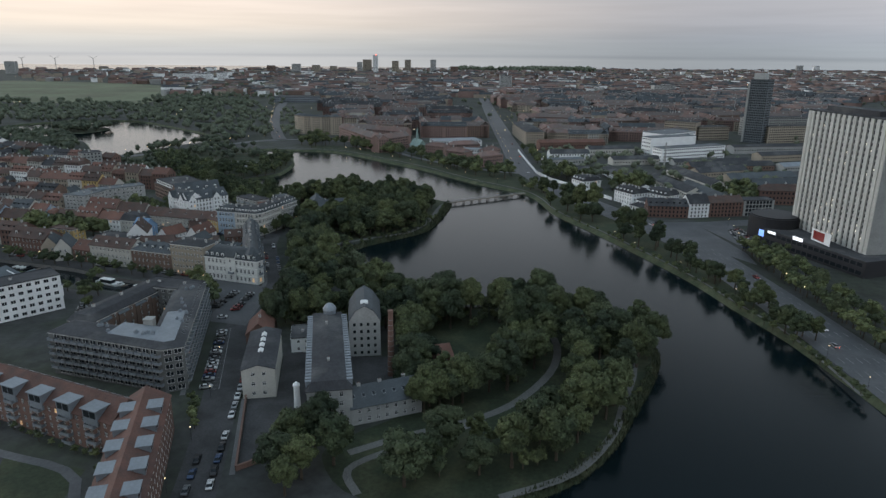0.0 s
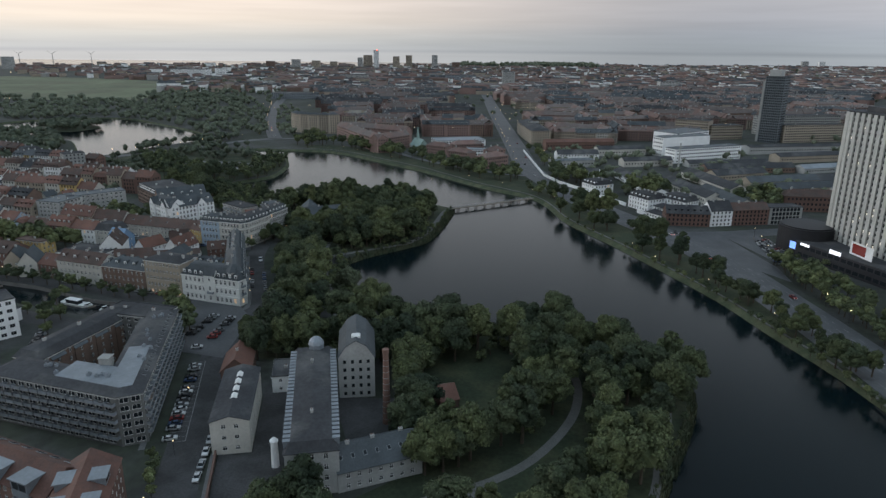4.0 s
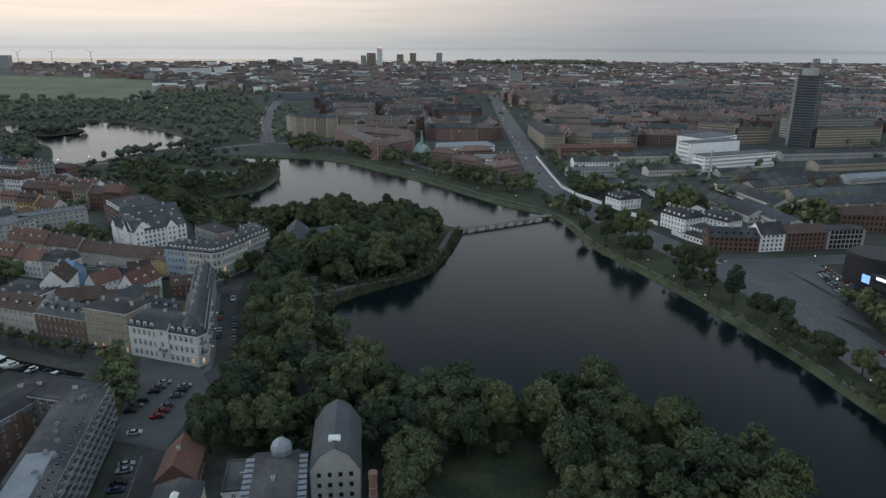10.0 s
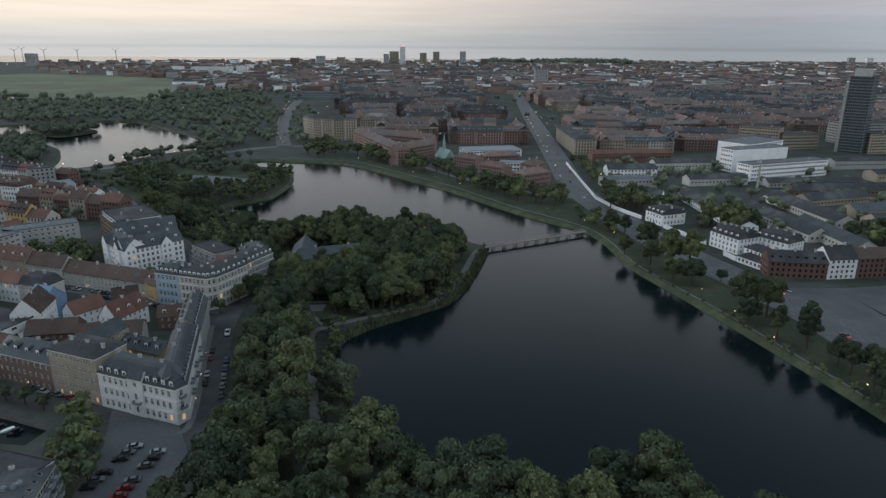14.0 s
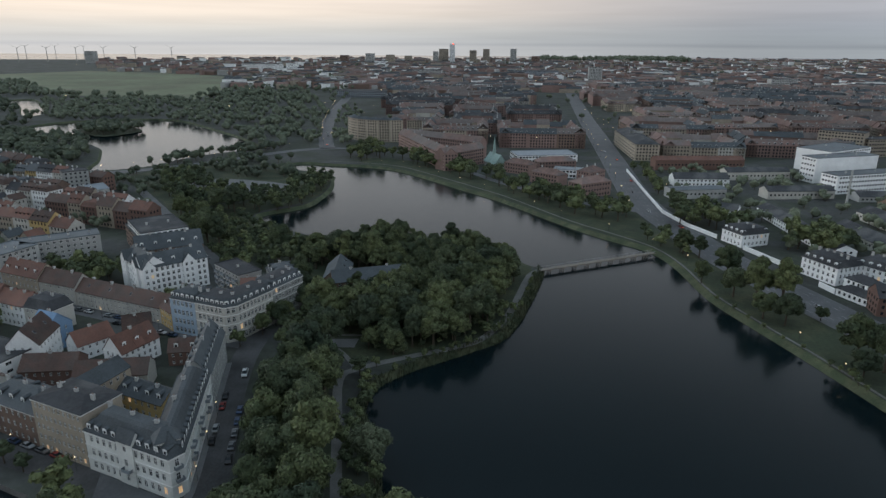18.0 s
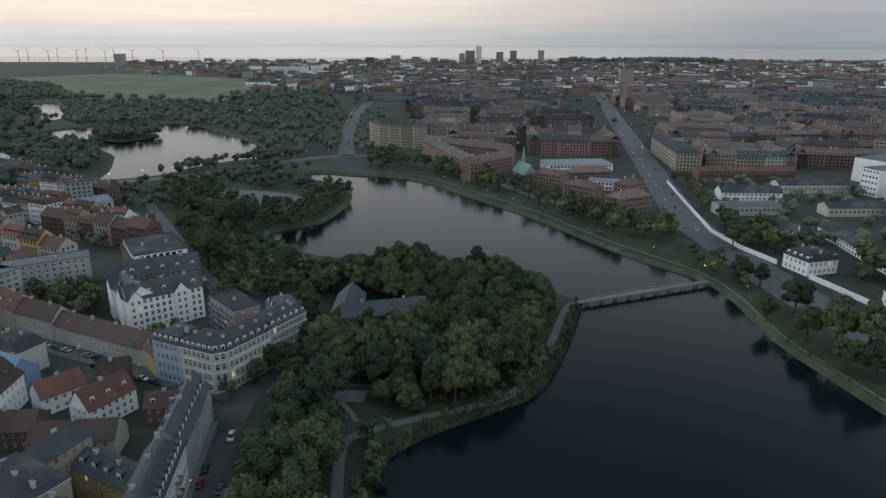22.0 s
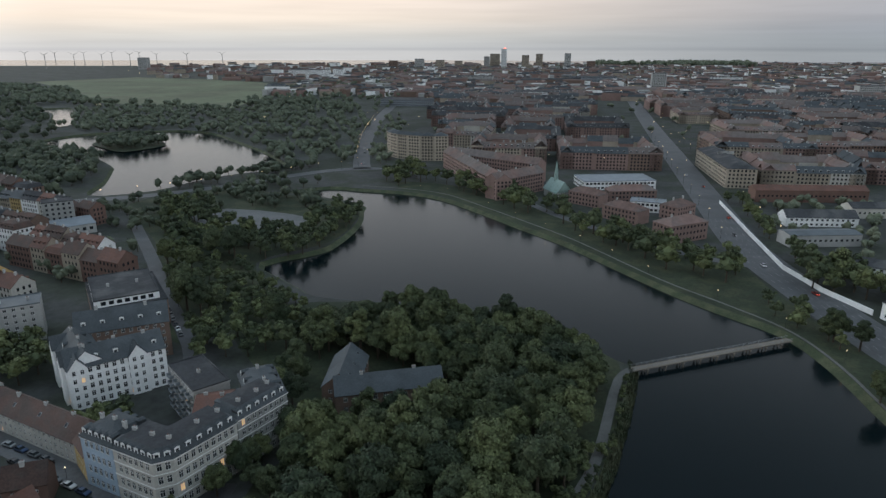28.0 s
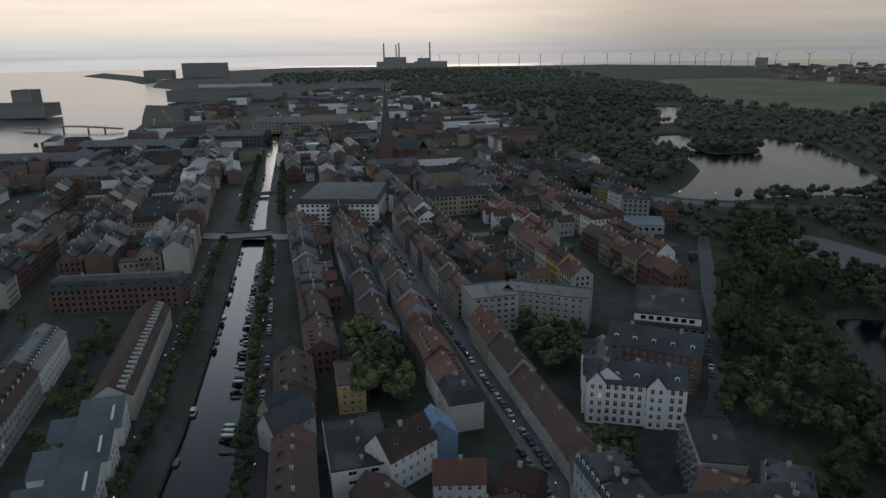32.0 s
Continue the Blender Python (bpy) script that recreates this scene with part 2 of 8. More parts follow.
M = {
    # pale grey-green: distance haze is painted into this leaf colour
    "farleaf": foliage("hazed_green_leaves", (0.082, 0.098, 0.068), (0.150, 0.165, 0.110), spread=(0.8, 1.2)),
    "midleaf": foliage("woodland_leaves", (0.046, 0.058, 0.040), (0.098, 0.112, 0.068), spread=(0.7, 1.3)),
    "water": mat("water", (0.003, 0.008, 0.010), 0.15, big=(0.01, 0.2), fine=(0.2, 0.1), bump=(0.6, 0.12, 0.25), spec=0.26),
    "ground": mat("ground", (0.050, 0.052, 0.049), 0.95, big=(0.012, 0.35), fine=(0.25, 0.35), tint=((0.034, 0.040, 0.028), 0.03, 0.5)),
    "grass": mat("grass", (0.026, 0.036, 0.018), 0.95, big=(0.03, 0.3), fine=(0.8, 0.35), tint=((0.046, 0.052, 0.026), 0.08, 0.4), bump=(2.0, 0.5, 0.1)),
    "field": mat("field", (0.125, 0.142, 0.082), 0.95, big=(0.004, 0.25), fine=(0.05, 0.2), tint=((0.108, 0.112, 0.068), 0.006, 0.4)),
    "reed": mat("reed", (0.075, 0.082, 0.045), 0.95, big=(0.08, 0.3), fine=(2.0, 0.4), tint=((0.045, 0.058, 0.03), 0.15, 0.5), bump=(3.0, 0.8, 0.2)),
    "asphalt": mat("asphalt", (0.064, 0.066, 0.070), 0.6, big=(0.05, 0.3), fine=(0.9, 0.25), tint=((0.08, 0.08, 0.084), 0.12, 0.35), spec=0.5),
    "cobble": mat("cobble", (0.054, 0.053, 0.054), 0.85, big=(0.08, 0.3), fine=(1.5, 0.3), tint=((0.038, 0.038, 0.038), 0.1, 0.4)),
    "pavement": mat("pavement", (0.13, 0.13, 0.13), 0.9, big=(0.08, 0.2), fine=(1.6, 0.2)),
    "gravel": mat("gravel", (0.125, 0.122, 0.115), 0.95, big=(0.1, 0.25), fine=(2.5, 0.3)),
    "paint": mat("road_paint", (0.24, 0.24, 0.235), 0.85, big=(0.2, 0.4), fine=(3, 0.4)),
    "quay": mat("quay_stone", (0.16, 0.15, 0.14), 0.9, big=(0.1, 0.25), fine=(1.5, 0.3)),
    "white": mat("white_render", (0.82, 0.82, 0.81), 0.85, big=(0.12, 0.12), fine=(1.4, 0.08), rand=0.06),
    "stucco": mat("white_stucco", (0.62, 0.62, 0.59), 0.85, big=(0.12, 0.14), fine=(1.4, 0.1), rand=0.04),
    "cream": mat("cream_render", (0.48, 0.46, 0.415), 0.85, big=(0.12, 0.16), fine=(1.4, 0.12), rand=0.1),
    "grey": mat("grey_concrete", (0.30, 0.30, 0.285), 0.9, big=(0.12, 0.18), fine=(1.2, 0.12), rand=0.08),
    "greyd": mat("dark_concrete", (0.15, 0.15, 0.145), 0.9, big=(0.12, 0.22), fine=(1.2, 0.15), rand=0.08),
    "ribs": mat("pale_rib_concrete", (0.45, 0.445, 0.41), 0.85, big=(0.05, 0.15), fine=(1.2, 0.12), rand=0.08),
    "pale": mat("pale_concrete", (0.38, 0.38, 0.365), 0.9, big=(0.12, 0.18), fine=(1.2, 0.12), rand=0.06),
    "blue": mat("pale_blue_render", (0.34, 0.42, 0.50), 0.85, big=(0.12, 0.14), fine=(1.4, 0.1)),
    "deepblue": mat("blue_render", (0.17, 0.27, 0.40), 0.85, big=(0.12, 0.15), fine=(1.4, 0.1)),
    "yellow": mat("ochre_render", (0.45, 0.32, 0.14), 0.85, big=(0.12, 0.15), fine=(1.4, 0.1), rand=0.1),
    "brick": mat("red_brick", (0.165, 0.098, 0.078), 0.9, big=(0.15, 0.18), fine=(2.2, 0.18), rand=0.14, tint=((0.14, 0.086, 0.07), 0.3, 0.4)),
    "brown": mat("brown_brick", (0.17, 0.115, 0.09), 0.9, big=(0.15, 0.2), fine=(2.2, 0.18), rand=0.16),
    "buff": mat("buff_brick", (0.34, 0.29, 0.23), 0.9, big=(0.15, 0.18), fine=(2.2, 0.15), rand=0.16),
    "tile": mat("red_roof_tile", (0.150, 0.074, 0.055), 0.85, big=(0.12, 0.25), fine=(2.0, 0.2), rand=0.16, tint=((0.135, 0.075, 0.06), 0.2, 0.4)),
    "darktile": mat("dark_red_roof_tile", (0.110, 0.056, 0.043), 0.85, big=(0.12, 0.3), fine=(2.0, 0.25), rand=0.12, tint=((0.085, 0.05, 0.042), 0.2, 0.4)),
    "oldtile": mat("weathered_roof_tile", (0.088, 0.053, 0.043), 0.88, big=(0.12, 0.3), fine=(2.0, 0.25), rand=0.25, tint=((0.078, 0.056, 0.048), 0.2, 0.5)),
    # tile and brick of the far suburb, muted to carry haze in the colour
    "fartile": mat("hazed_roof_tile", (0.175, 0.110, 0.094), 0.88, big=(0.02, 0.2), fine=(0.3, 0.25), rand=0.22, tint=((0.13, 0.108, 0.10), 0.03, 0.5), island=0.2),
    "farbrick": mat("hazed_brick", (0.225, 0.15, 0.13), 0.9, big=(0.02, 0.2), fine=(0.3, 0.15), rand=0.2),
    "slate": mat("slate_roof", (0.062, 0.070, 0.076), 0.75, big=(0.12, 0.3), fine=(2.0, 0.25), rand=0.22, spec=0.3),
    "felt": mat("roofing_felt", (0.055, 0.056, 0.06), 0.95, big=(0.08, 0.25), fine=(0.9, 0.2), rand=0.12, tint=((0.085, 0.085, 0.085), 0.1, 0.3), spec=0.2),
    "zinc": mat("zinc_sheet", (0.23, 0.255, 0.28), 0.5, metal=0.3, big=(0.15, 0.2), fine=(1.5, 0.12), rand=0.08),
    "lead": mat("grey_sheet_roof", (0.10, 0.115, 0.126), 0.6, metal=0.2, big=(0.12, 0.25), fine=(1.5, 0.15), rand=0.12),
    "copper": mat("green_copper", (0.22, 0.30, 0.275), 0.75, big=(0.15, 0.2), fine=(1.2, 0.2)),
    "glass": mat("window_glass", (0.02, 0.024, 0.028), 0.15, big=(0.3, 0.2), fine=(1, 0.1), spec=0.16),
    "frame": mat("window_frame", (0.74, 0.74, 0.72), 0.7, fine=(2, 0.08)),
    "dark": mat("dark_metal", (0.03, 0.03, 0.033), 0.6, metal=0.3, fine=(2, 0.2)),
    "steel": mat("grey_steel", (0.30, 0.31, 0.32), 0.5, metal=0.5, fine=(2, 0.15)),
    "timber": mat("weathered_timber", (0.20, 0.17, 0.14), 0.9, fine=(3, 0.3)),
    "bark": mat("bark", (0.07, 0.055, 0.04), 0.95, fine=(4, 0.3), bump=(6, 0.6, 0.05)),
    "leaf": foliage("green_leaves", (0.036, 0.051, 0.026), (0.122, 0.138, 0.060)),
    "leaf2": foliage("dark_green_leaves", (0.026, 0.039, 0.023), (0.078, 0.094, 0.046)),
    "leaf3": foliage("grey_green_leaves", (0.075, 0.092, 0.055), (0.115, 0.13, 0.078)),
    "lamp": glow("lamp_glow", (1.0, 0.72, 0.40), 3.2),
    "lit": glow("lit_room", (1.0, 0.60, 0.28), 0.5),
    "room": glow("white_lit_room", (0.95, 0.88, 0.75), 0.55),
    "red": glow("red_light", (1.0, 0.12, 0.06), 4.0),
    "screen": glow("blue_screen", (0.25, 0.45, 1.0), 0.9),
    "screenw": glow("white_screen", (0.9, 0.9, 0.95), 1.1),
    "tyre": mat("tyre", (0.02, 0.02, 0.02), 0.9, fine=(2, 0.2)),
}
for key, col in (("car_white", (0.6, 0.6, 0.6)), ("car_black", (0.02, 0.02, 0.022)), ("car_grey", (0.14, 0.145, 0.15)), ("car_red", (0.25, 0.03, 0.025)), ("car_blue", (0.04, 0.07, 0.14)), ("car_silver", (0.36, 0.37, 0.38))):
    M[key] = mat(key, col, 0.3, metal=0.2, fine=(1, 0.05), spec=0.6)
# ---------------------------------------------------------------- mesh helpers
GZ = 2.0  # street level above the water


class Mb:
    """Collects vertices and faces of one mesh."""

    def __init__(self):
        self.v, self.f, self.m = [], [], []

    def face(self, pts, mi=0):
        k = len(self.v)
        self.v.extend(pts)
        self.f.append(tuple(range(k, k + len(pts))))
        self.m.append(mi)

    def box(self, x0, y0, z0, x1, y1, z1, mi=0, bottom=False):
        k = len(self.v)
        self.v.extend([(x0, y0, z0), (x1, y0, z0), (x1, y1, z0), (x0, y1, z0), (x0, y0, z1), (x1, y0, z1), (x1, y1, z1), (x0, y1, z1)])
        quads = [(0, 1, 5, 4), (1, 2, 6, 5), (2, 3, 7, 6), (3, 0, 4, 7), (4, 5, 6, 7)]
        if bottom:
            quads.append((3, 2, 1, 0))
        for q in quads:
            self.f.append(tuple(k + i for i in q))
            self.m.append(mi)

    def rings(self, rings, mi=0, top=True):
        """Closed rings of equal length, one above the other."""
        k, n = len(self.v), len(rings[0])
        for r in rings:
            self.v.extend(r)
        for a in range(len(rings) - 1):
            for i in range(n):
                j = (i + 1) % n
                self.f.append((k + a * n + i, k + a * n + j, k + (a + 1) * n + j, k + (a + 1) * n + i))
                self.m.append(mi)
        if top:
            self.f.append(tuple(k + (len(rings) - 1) * n + i for i in range(n)))
            self.m.append(mi)

    def tube(self, x, y, z0, z1, r0, r1, n=8, mi=0):
        ring = lambda r, z: [(x + r * math.cos(2 * math.pi * i / n), y + r * math.sin(2 * math.pi * i / n), z) for i in range(n)]  # noqa: E731
        self.rings([ring(r0, z0), ring(r1, z1)], mi)

    def mesh(self, name, mats, smooth=False):
        me = bpy.data.meshes.new(name)
        me.from_pydata(self.v, [], self.f)
        for m in mats:
            me.materials.append(m)
        me.polygons.foreach_set("material_index", self.m)
        if smooth:
            me.polygons.foreach_set("use_smooth", [True] * len(self.f))
        me.update()
        return me


def part(name, data, mats, parent=None, label=""):
    """Links a mesh, or a collected one, as one part under its thing."""
    if isinstance(data, Mb):
        data = data.mesh(name, mats if isinstance(mats, (list, tuple)) else [mats])
    ob = new(name, data)
    if parent:
        ob.parent = parent
    if label:
        ob["label"] = label
    return ob


def smooth_line(pts, closed=True, step=4):
    """A soft curve through the corners of a plan."""
    n, out = len(pts), []
    for i in range(n if closed else n - 1):
        p = [Vector(pts[(i + k) % n] if closed else pts[min(max(i + k, 0), n - 1)]) for k in (-1, 0, 1, 2)]
        for s in range(step):
            t = s / step
            out.append(tuple(0.5 * ((2 * p[1]) + (p[2] - p[0]) * t + (2 * p[0] - 5 * p[1] + 4 * p[2] - p[3]) * t * t + (3 * p[1] - p[0] - 3 * p[2] + p[3]) * t ** 3)))
    if not closed:
        out.append(tuple(pts[-1]))
    return out


def inside(x, y, poly):
    hit, j = False, len(poly) - 1
    for i in range(len(poly)):
        (xi, yi), (xj, yj) = poly[i][:2], poly[j][:2]
        if (yi > y) != (yj > y) and x < (xj - xi) * (y - yi) / (yj - yi) + xi:
            hit = not hit
        j = i
    return hit


def offset(poly, d):
    """The outline moved outwards by d metres."""
    n = len(poly)
    area = sum(poly[i][0] * poly[(i + 1) % n][1] - poly[(i + 1) % n][0] * poly[i][1] for i in range(n))
    s = d if area > 0 else -d
    out = []
    for i in range(n):
        a, b = Vector(poly[i - 1]), Vector(poly[(i + 1) % n])
        t = (b - a).normalized()
        out.append((poly[i][0] + t.y * s, poly[i][1] - t.x * s))
    return out


def ribbon(name, pts, width, z, material, soft=True, step=4, label="", closed=False):
    """A strip along a line, such as a road or a path."""
    line = [Vector(p) for p in (smooth_line(pts, closed, step) if soft else pts)]
    mb, n = Mb(), len(line)
    edge = []
    for i, p in enumerate(line):
        t = (line[min(i + 1, n - 1)] - line[max(i - 1, 0)]).normalized()
        w = width / 2 if not callable(width) else width(i / max(n - 1, 1)) / 2
        edge.append(((p.x - t.y * w, p.y + t.x * w, z), (p.x + t.y * w, p.y - t.x * w, z)))
    for a, b in zip(edge, edge[1:]):
        mb.face([a[1], b[1], b[0], a[0]])
    ob = part(name, mb, material)
    return tagged(ob, label or name.replace("_", " "), name.split("_")[0], kind="structure")


def sheet(name, outline, z, material, label, category="ground"):
    tri = geometry.tessellate_polygon([[Vector((x, y, 0)) for x, y in outline]])
    mb = Mb()
    mb.v = [(x, y, z) for x, y in outline]
    mb.f, mb.m = [], []
    for a, b, c in tri:
        (ax, ay), (bx, by), (cx, cy) = outline[a], outline[b], outline[c]
        up = (bx - ax) * (cy - ay) - (cx - ax) * (by - ay) > 0
        mb.f.append((a, b, c) if up else (a, c, b))
        mb.m.append(0)
    return tagged(part(name, mb, material), label, category, kind="structure")


# ---------------------------------------------------------------- buildings
WINDOWS = {}


def window_mesh(w, h, style="cross", lit=False):
    """A framed window in one piece: bars in front, panes set back behind them."""
    key = (round(w, 2), round(h, 2), style, lit)
    if key not in WINDOWS:
        t = 0.08
        xs, zs = [-w / 2, -w / 2 + t, w / 2 - t, w / 2], [0, t, h - t, h]
        if style in ("cross", "split"):
            xs[2:2] = [-t / 2, t / 2]
        if style == "cross":
            zs[2:2] = [h * 0.64, h * 0.64 + t]
        mb, at_ = Mb(), {}

        def v(i, j, y):
            if (i, j, y) not in at_:
                at_[i, j, y] = len(mb.v)
                mb.v.append((xs[i], y, zs[j]))
            return at_[i, j, y]

        F, B = 0.03, 0.11
        for i in range(len(xs) - 1):
            for j in range(len(zs) - 1):
                pane = i % 2 == 1 and j % 2 == 1
                y = B if pane else F
                mb.f.append((v(i, j, y), v(i + 1, j, y), v(i + 1, j + 1, y), v(i, j + 1, y)))
                mb.m.append(1 if pane else 0)
                if pane:
                    for (a, b), (c, d) in (((i, j), (i + 1, j)), ((i + 1, j), (i + 1, j + 1)), ((i + 1, j + 1), (i, j + 1)), ((i, j + 1), (i, j))):
                        mb.f.append((v(a, b, F), v(c, d, F), v(c, d, B), v(a, b, B)))
                        mb.m.append(0)
        WINDOWS[key] = mb.mesh("window", [M["frame"] if style != "dark" else M["dark"], M["lit"] if lit else M["glass"]])
    return WINDOWS[key]


rng = random.Random(4)


def facade(mb, o, ang, width, z0, z1, storeys, pitch, w, h, spots, joined=False, ground=None):
    """One wall with its openings set back. o: its lower left corner seen from outside; ang: the way it runs."""
    dx, dy = math.cos(ang), math.sin(ang)
    ox, oy = o
    P = lambda s, d, z: (ox + dx * s - dy * d, oy + dy * s + dx * d, z)  # noqa: E731
    cols = int((width - 0.8) / pitch) if storeys else 0
    if cols < 1:
        mb.face([P(0, 0, z0), P(width, 0, z0), P(width, 0, z1), P(0, 0, z1)])
        return
    m = (width - cols * pitch) / 2
    sh = (z1 - z0) / storeys
    for s0, s1 in ((0, m), (width - m, width)):
        if s1 - s0 > 0.01:
            mb.face([P(s0, 0, z0), P(s1, 0, z0), P(s1, 0, z1), P(s0, 0, z1)])
    dep = 0.22
    for r in range(storeys):
        za, zb = z0 + r * sh, z0 + (r + 1) * sh
        hh = min(h, sh * 0.8)
        b = za + (sh - hh) * 0.55
        for c in range(cols):
            sa, sb = m + c * pitch, m + (c + 1) * pitch
            mid = (sa + sb) / 2
            a, e, t = mid - w / 2, mid + w / 2, b + hh
            mb.face([P(sa, 0, za), P(sb, 0, za), P(e, 0, b), P(a, 0, b)])
            mb.face([P(sb, 0, za), P(sb, 0, zb), P(e, 0, t), P(e, 0, b)])
            mb.face([P(sb, 0, zb), P(sa, 0, zb), P(a, 0, t), P(e, 0, t)])
            mb.face([P(sa, 0, zb), P(sa, 0, za), P(a, 0, b), P(a, 0, t)])
            if joined:
                mb.face([P(a, 0, b), P(e, 0, b), P(e, 0, t), P(a, 0, t)], 1)
                continue
            mb.face([P(a, 0, b), P(e, 0, b), P(e, dep, b), P(a, dep, b)])
            mb.face([P(e, 0, b), P(e, 0, t), P(e, dep, t), P(e, dep, b)])
            mb.face([P(e, 0, t), P(a, 0, t), P(a, dep, t), P(e, dep, t)])
            mb.face([P(a, 0, t), P(a, 0, b), P(a, dep, b), P(a, dep, t)])
            mb.face([P(a, dep, b), P(e, dep, b), P(e, dep, t), P(a, dep, t)], 1)
            spots.append((P(mid, 0.06, b), ang, w, hh, r))


def house(name, p0, p1, depth, eave, roof="gable", rise=4.0, wall="brick", cover="tile", storeys=3, pitch=2.6, win=(1.1, 1.6), style="cross", faces="flbr",
          near=True, dormers=(0, 0), chimneys=2, label="", category="building", group="", base=GZ, lit=0.02, over=0.35, skylights=0, plinth=False, dorm_mat=None):
    """A building whose front wall runs from p0 to p1, seen left to right from outside; it reaches depth metres back."""
    p0, p1 = Vector(p0), Vector(p1)
    L, D, ang = (p1 - p0).length, depth, math.atan2(p1.y - p0.y, p1.x - p0.x)
    top = new(name)
    top.empty_display_size = 1
    top.matrix_basis = Matrix.Translation((p0.x, p0.y, base)) @ Matrix.Rotation(ang, 4, "Z")
    tagged(top, label or "brick town house with pitched roof", category, group)
    E = eave - base
    mb, spots = Mb(), []
    sides = (("f", (0, 0), 0, L), ("r", (L, 0), math.pi / 2, D), ("b", (L, D), math.pi, L), ("l", (0, D), -math.pi / 2, D))
    for key, o, a, wd in sides:
        facade(mb, o, a, wd, 0, E, storeys if key in faces else 0, pitch, win[0], win[1], spots, not near)
    rb, ov, th = Mb(), over, 0.22
    R = lambda i, z: [(i, i, z), (L - i, i, z), (L - i, D - i, z), (i, D - i, z)]  # noqa: E731
    if roof in ("gable", "gambrel", "shed"):
        k = rise / (D / 2)
        prof = {"gable": [(-ov, E - ov * k), (D / 2, E + rise), (D + ov, E - ov * k)],
                "gambrel": [(-ov, E - ov), (D * 0.22, E + rise * 0.68), (D / 2, E + rise), (D * 0.78, E + rise * 0.68), (D + ov, E - ov)],
                "shed": [(-ov, E), (D + ov, E + rise)]}[roof]
        gab = [(0, E)] + [(min(max(y, 0), D), z) for y, z in prof[1:-1]] + [(D, E)]
        if roof == "shed":
            gab = [(0, E), (D, E + rise), (D, E)]
            mb.face([(L, D, E), (0, D, E), (0, D, E + rise), (L, D, E + rise)])
        mb.face([(0, y, z) for y, z in gab])
        mb.face([(L, y, z) for y, z in reversed(gab)])
        for (ya, za), (yb, zb) in zip(prof, prof[1:]):
            x0, x1 = -ov * 0.6, L + ov * 0.6
            a, b, c, d = (x0, ya, za + th), (x1, ya, za + th), (x1, yb, zb + th), (x0, yb, zb + th)
            a2, b2, c2, d2 = (x0, ya, za + 0.02), (x1, ya, za + 0.02), (x1, yb, zb + 0.02), (x0, yb, zb + 0.02)
            for q in ((a, b, c, d), (a2, b2, b, a), (d, c, c2, d2), (a, d, d2, a2), (b2, c2, c, b)):
                rb.face(list(q))
    elif roof == "hip":
        i = min(L, D) / 2 - 0.02
        rb.rings([R(-ov, E), R(-ov, E + 0.15), R(i, E + rise)])
    elif roof == "mansard":
        i = min(1.7, D / 3)
        j = min(D, L) / 2 - 0.3
        rb.rings([R(-ov, E - 0.1), R(-ov, E + 0.2), R(0.05, E + 0.3), R(i, E + rise * 0.78), R(j, E + rise)])
    else:  # flat, with a parapet
        rb.rings([R(-0.08, E - 0.1), R(-0.08, E + 0.45), R(0.35, E + 0.45), R(0.36, E + 0.12)])
    walls = part("wall", mb, [M[wall], M["glass"]], top)
    part("roof", rb, [M[cover]], top)
    if near:
        for pos, a, w, h, r in spots:
            wo = part("window", window_mesh(w, h, style, rng.random() < (0.4 if r == 0 and lit >= 0.04 else lit * 0.5)), None, top)
            wo.location, wo.rotation_euler = pos, (0, 0, a)
    if near and roof in ("mansard", "hip", "flat") and wall not in ("dark",):
        tb_ = Mb()
        bands(tb_, [(0, 0), (L, 0), (L, D), (0, D)], [E - 0.42], 0.2, 0.36)
        part("cornice", tb_, [M["frame" if wall in ("white", "cream", "blue", "buff", "brick", "brown") else "pale"]], top)
    dm = M[dorm_mat or cover]
    if not near and (any(dormers) or chimneys):
        join = Mb()
        for k, count in enumerate(dormers):
            for n in range(count):
                x = L * (n + 0.5) / count
                inset, zz = (0.55, E + 0.5) if roof == "mansard" else (D * 0.16, E + rise * 0.26)
                y0, y1 = (inset, inset + 2.2) if k == 0 else (D - inset - 2.2, D - inset)
                join.box(x - 0.75, y0, zz, x + 0.75, y1, zz + 1.6, 0)
                yy = y0 - 0.02 if k == 0 else y1 + 0.02
                join.face([(x - 0.55, yy, zz + 0.3), (x + 0.55, yy, zz + 0.3), (x + 0.55, yy, zz + 1.4), (x - 0.55, yy, zz + 1.4)], 1)
        for n in range(chimneys):
            x, y, zz = L * (n + 0.5) / chimneys + rng.uniform(-0.6, 0.6), D / 2 + rng.uniform(-0.5, 0.5), E + (rise if roof != "flat" else 0.2) - 0.6
            join.box(x - 0.55, y - 0.4, zz, x + 0.55, y + 0.4, zz + 2.0, 2)
        tagged(part("roof_trim", join, [dm, M["glass"], M["pale"]], top), kind="stuff")
        dormers, chimneys = (0, 0), 0
    for k, count in enumerate(dormers):
        for n in range(count):
            x = L * (n + 0.5) / count
            do = part("dormer", dormer_mesh(dm), None, top)
            inset, zz = (0.55, E + 0.5) if roof == "mansard" else (D * 0.16, E + rise * 0.26)
            do.location, do.rotation_euler = ((x, inset, zz), (0, 0, 0)) if k == 0 else ((x, D - inset, zz), (0, 0, math.pi))
    for n in range(skylights):
        so = part("skylight", skylight_mesh(), None, top)
        k = rise / (D / 2)
        x = L * (n + 0.5) / skylights
        so.location, so.rotation_euler = (x, D * 0.25, E + rise * 0.5 + 0.24), (math.atan(k), 0, 0)
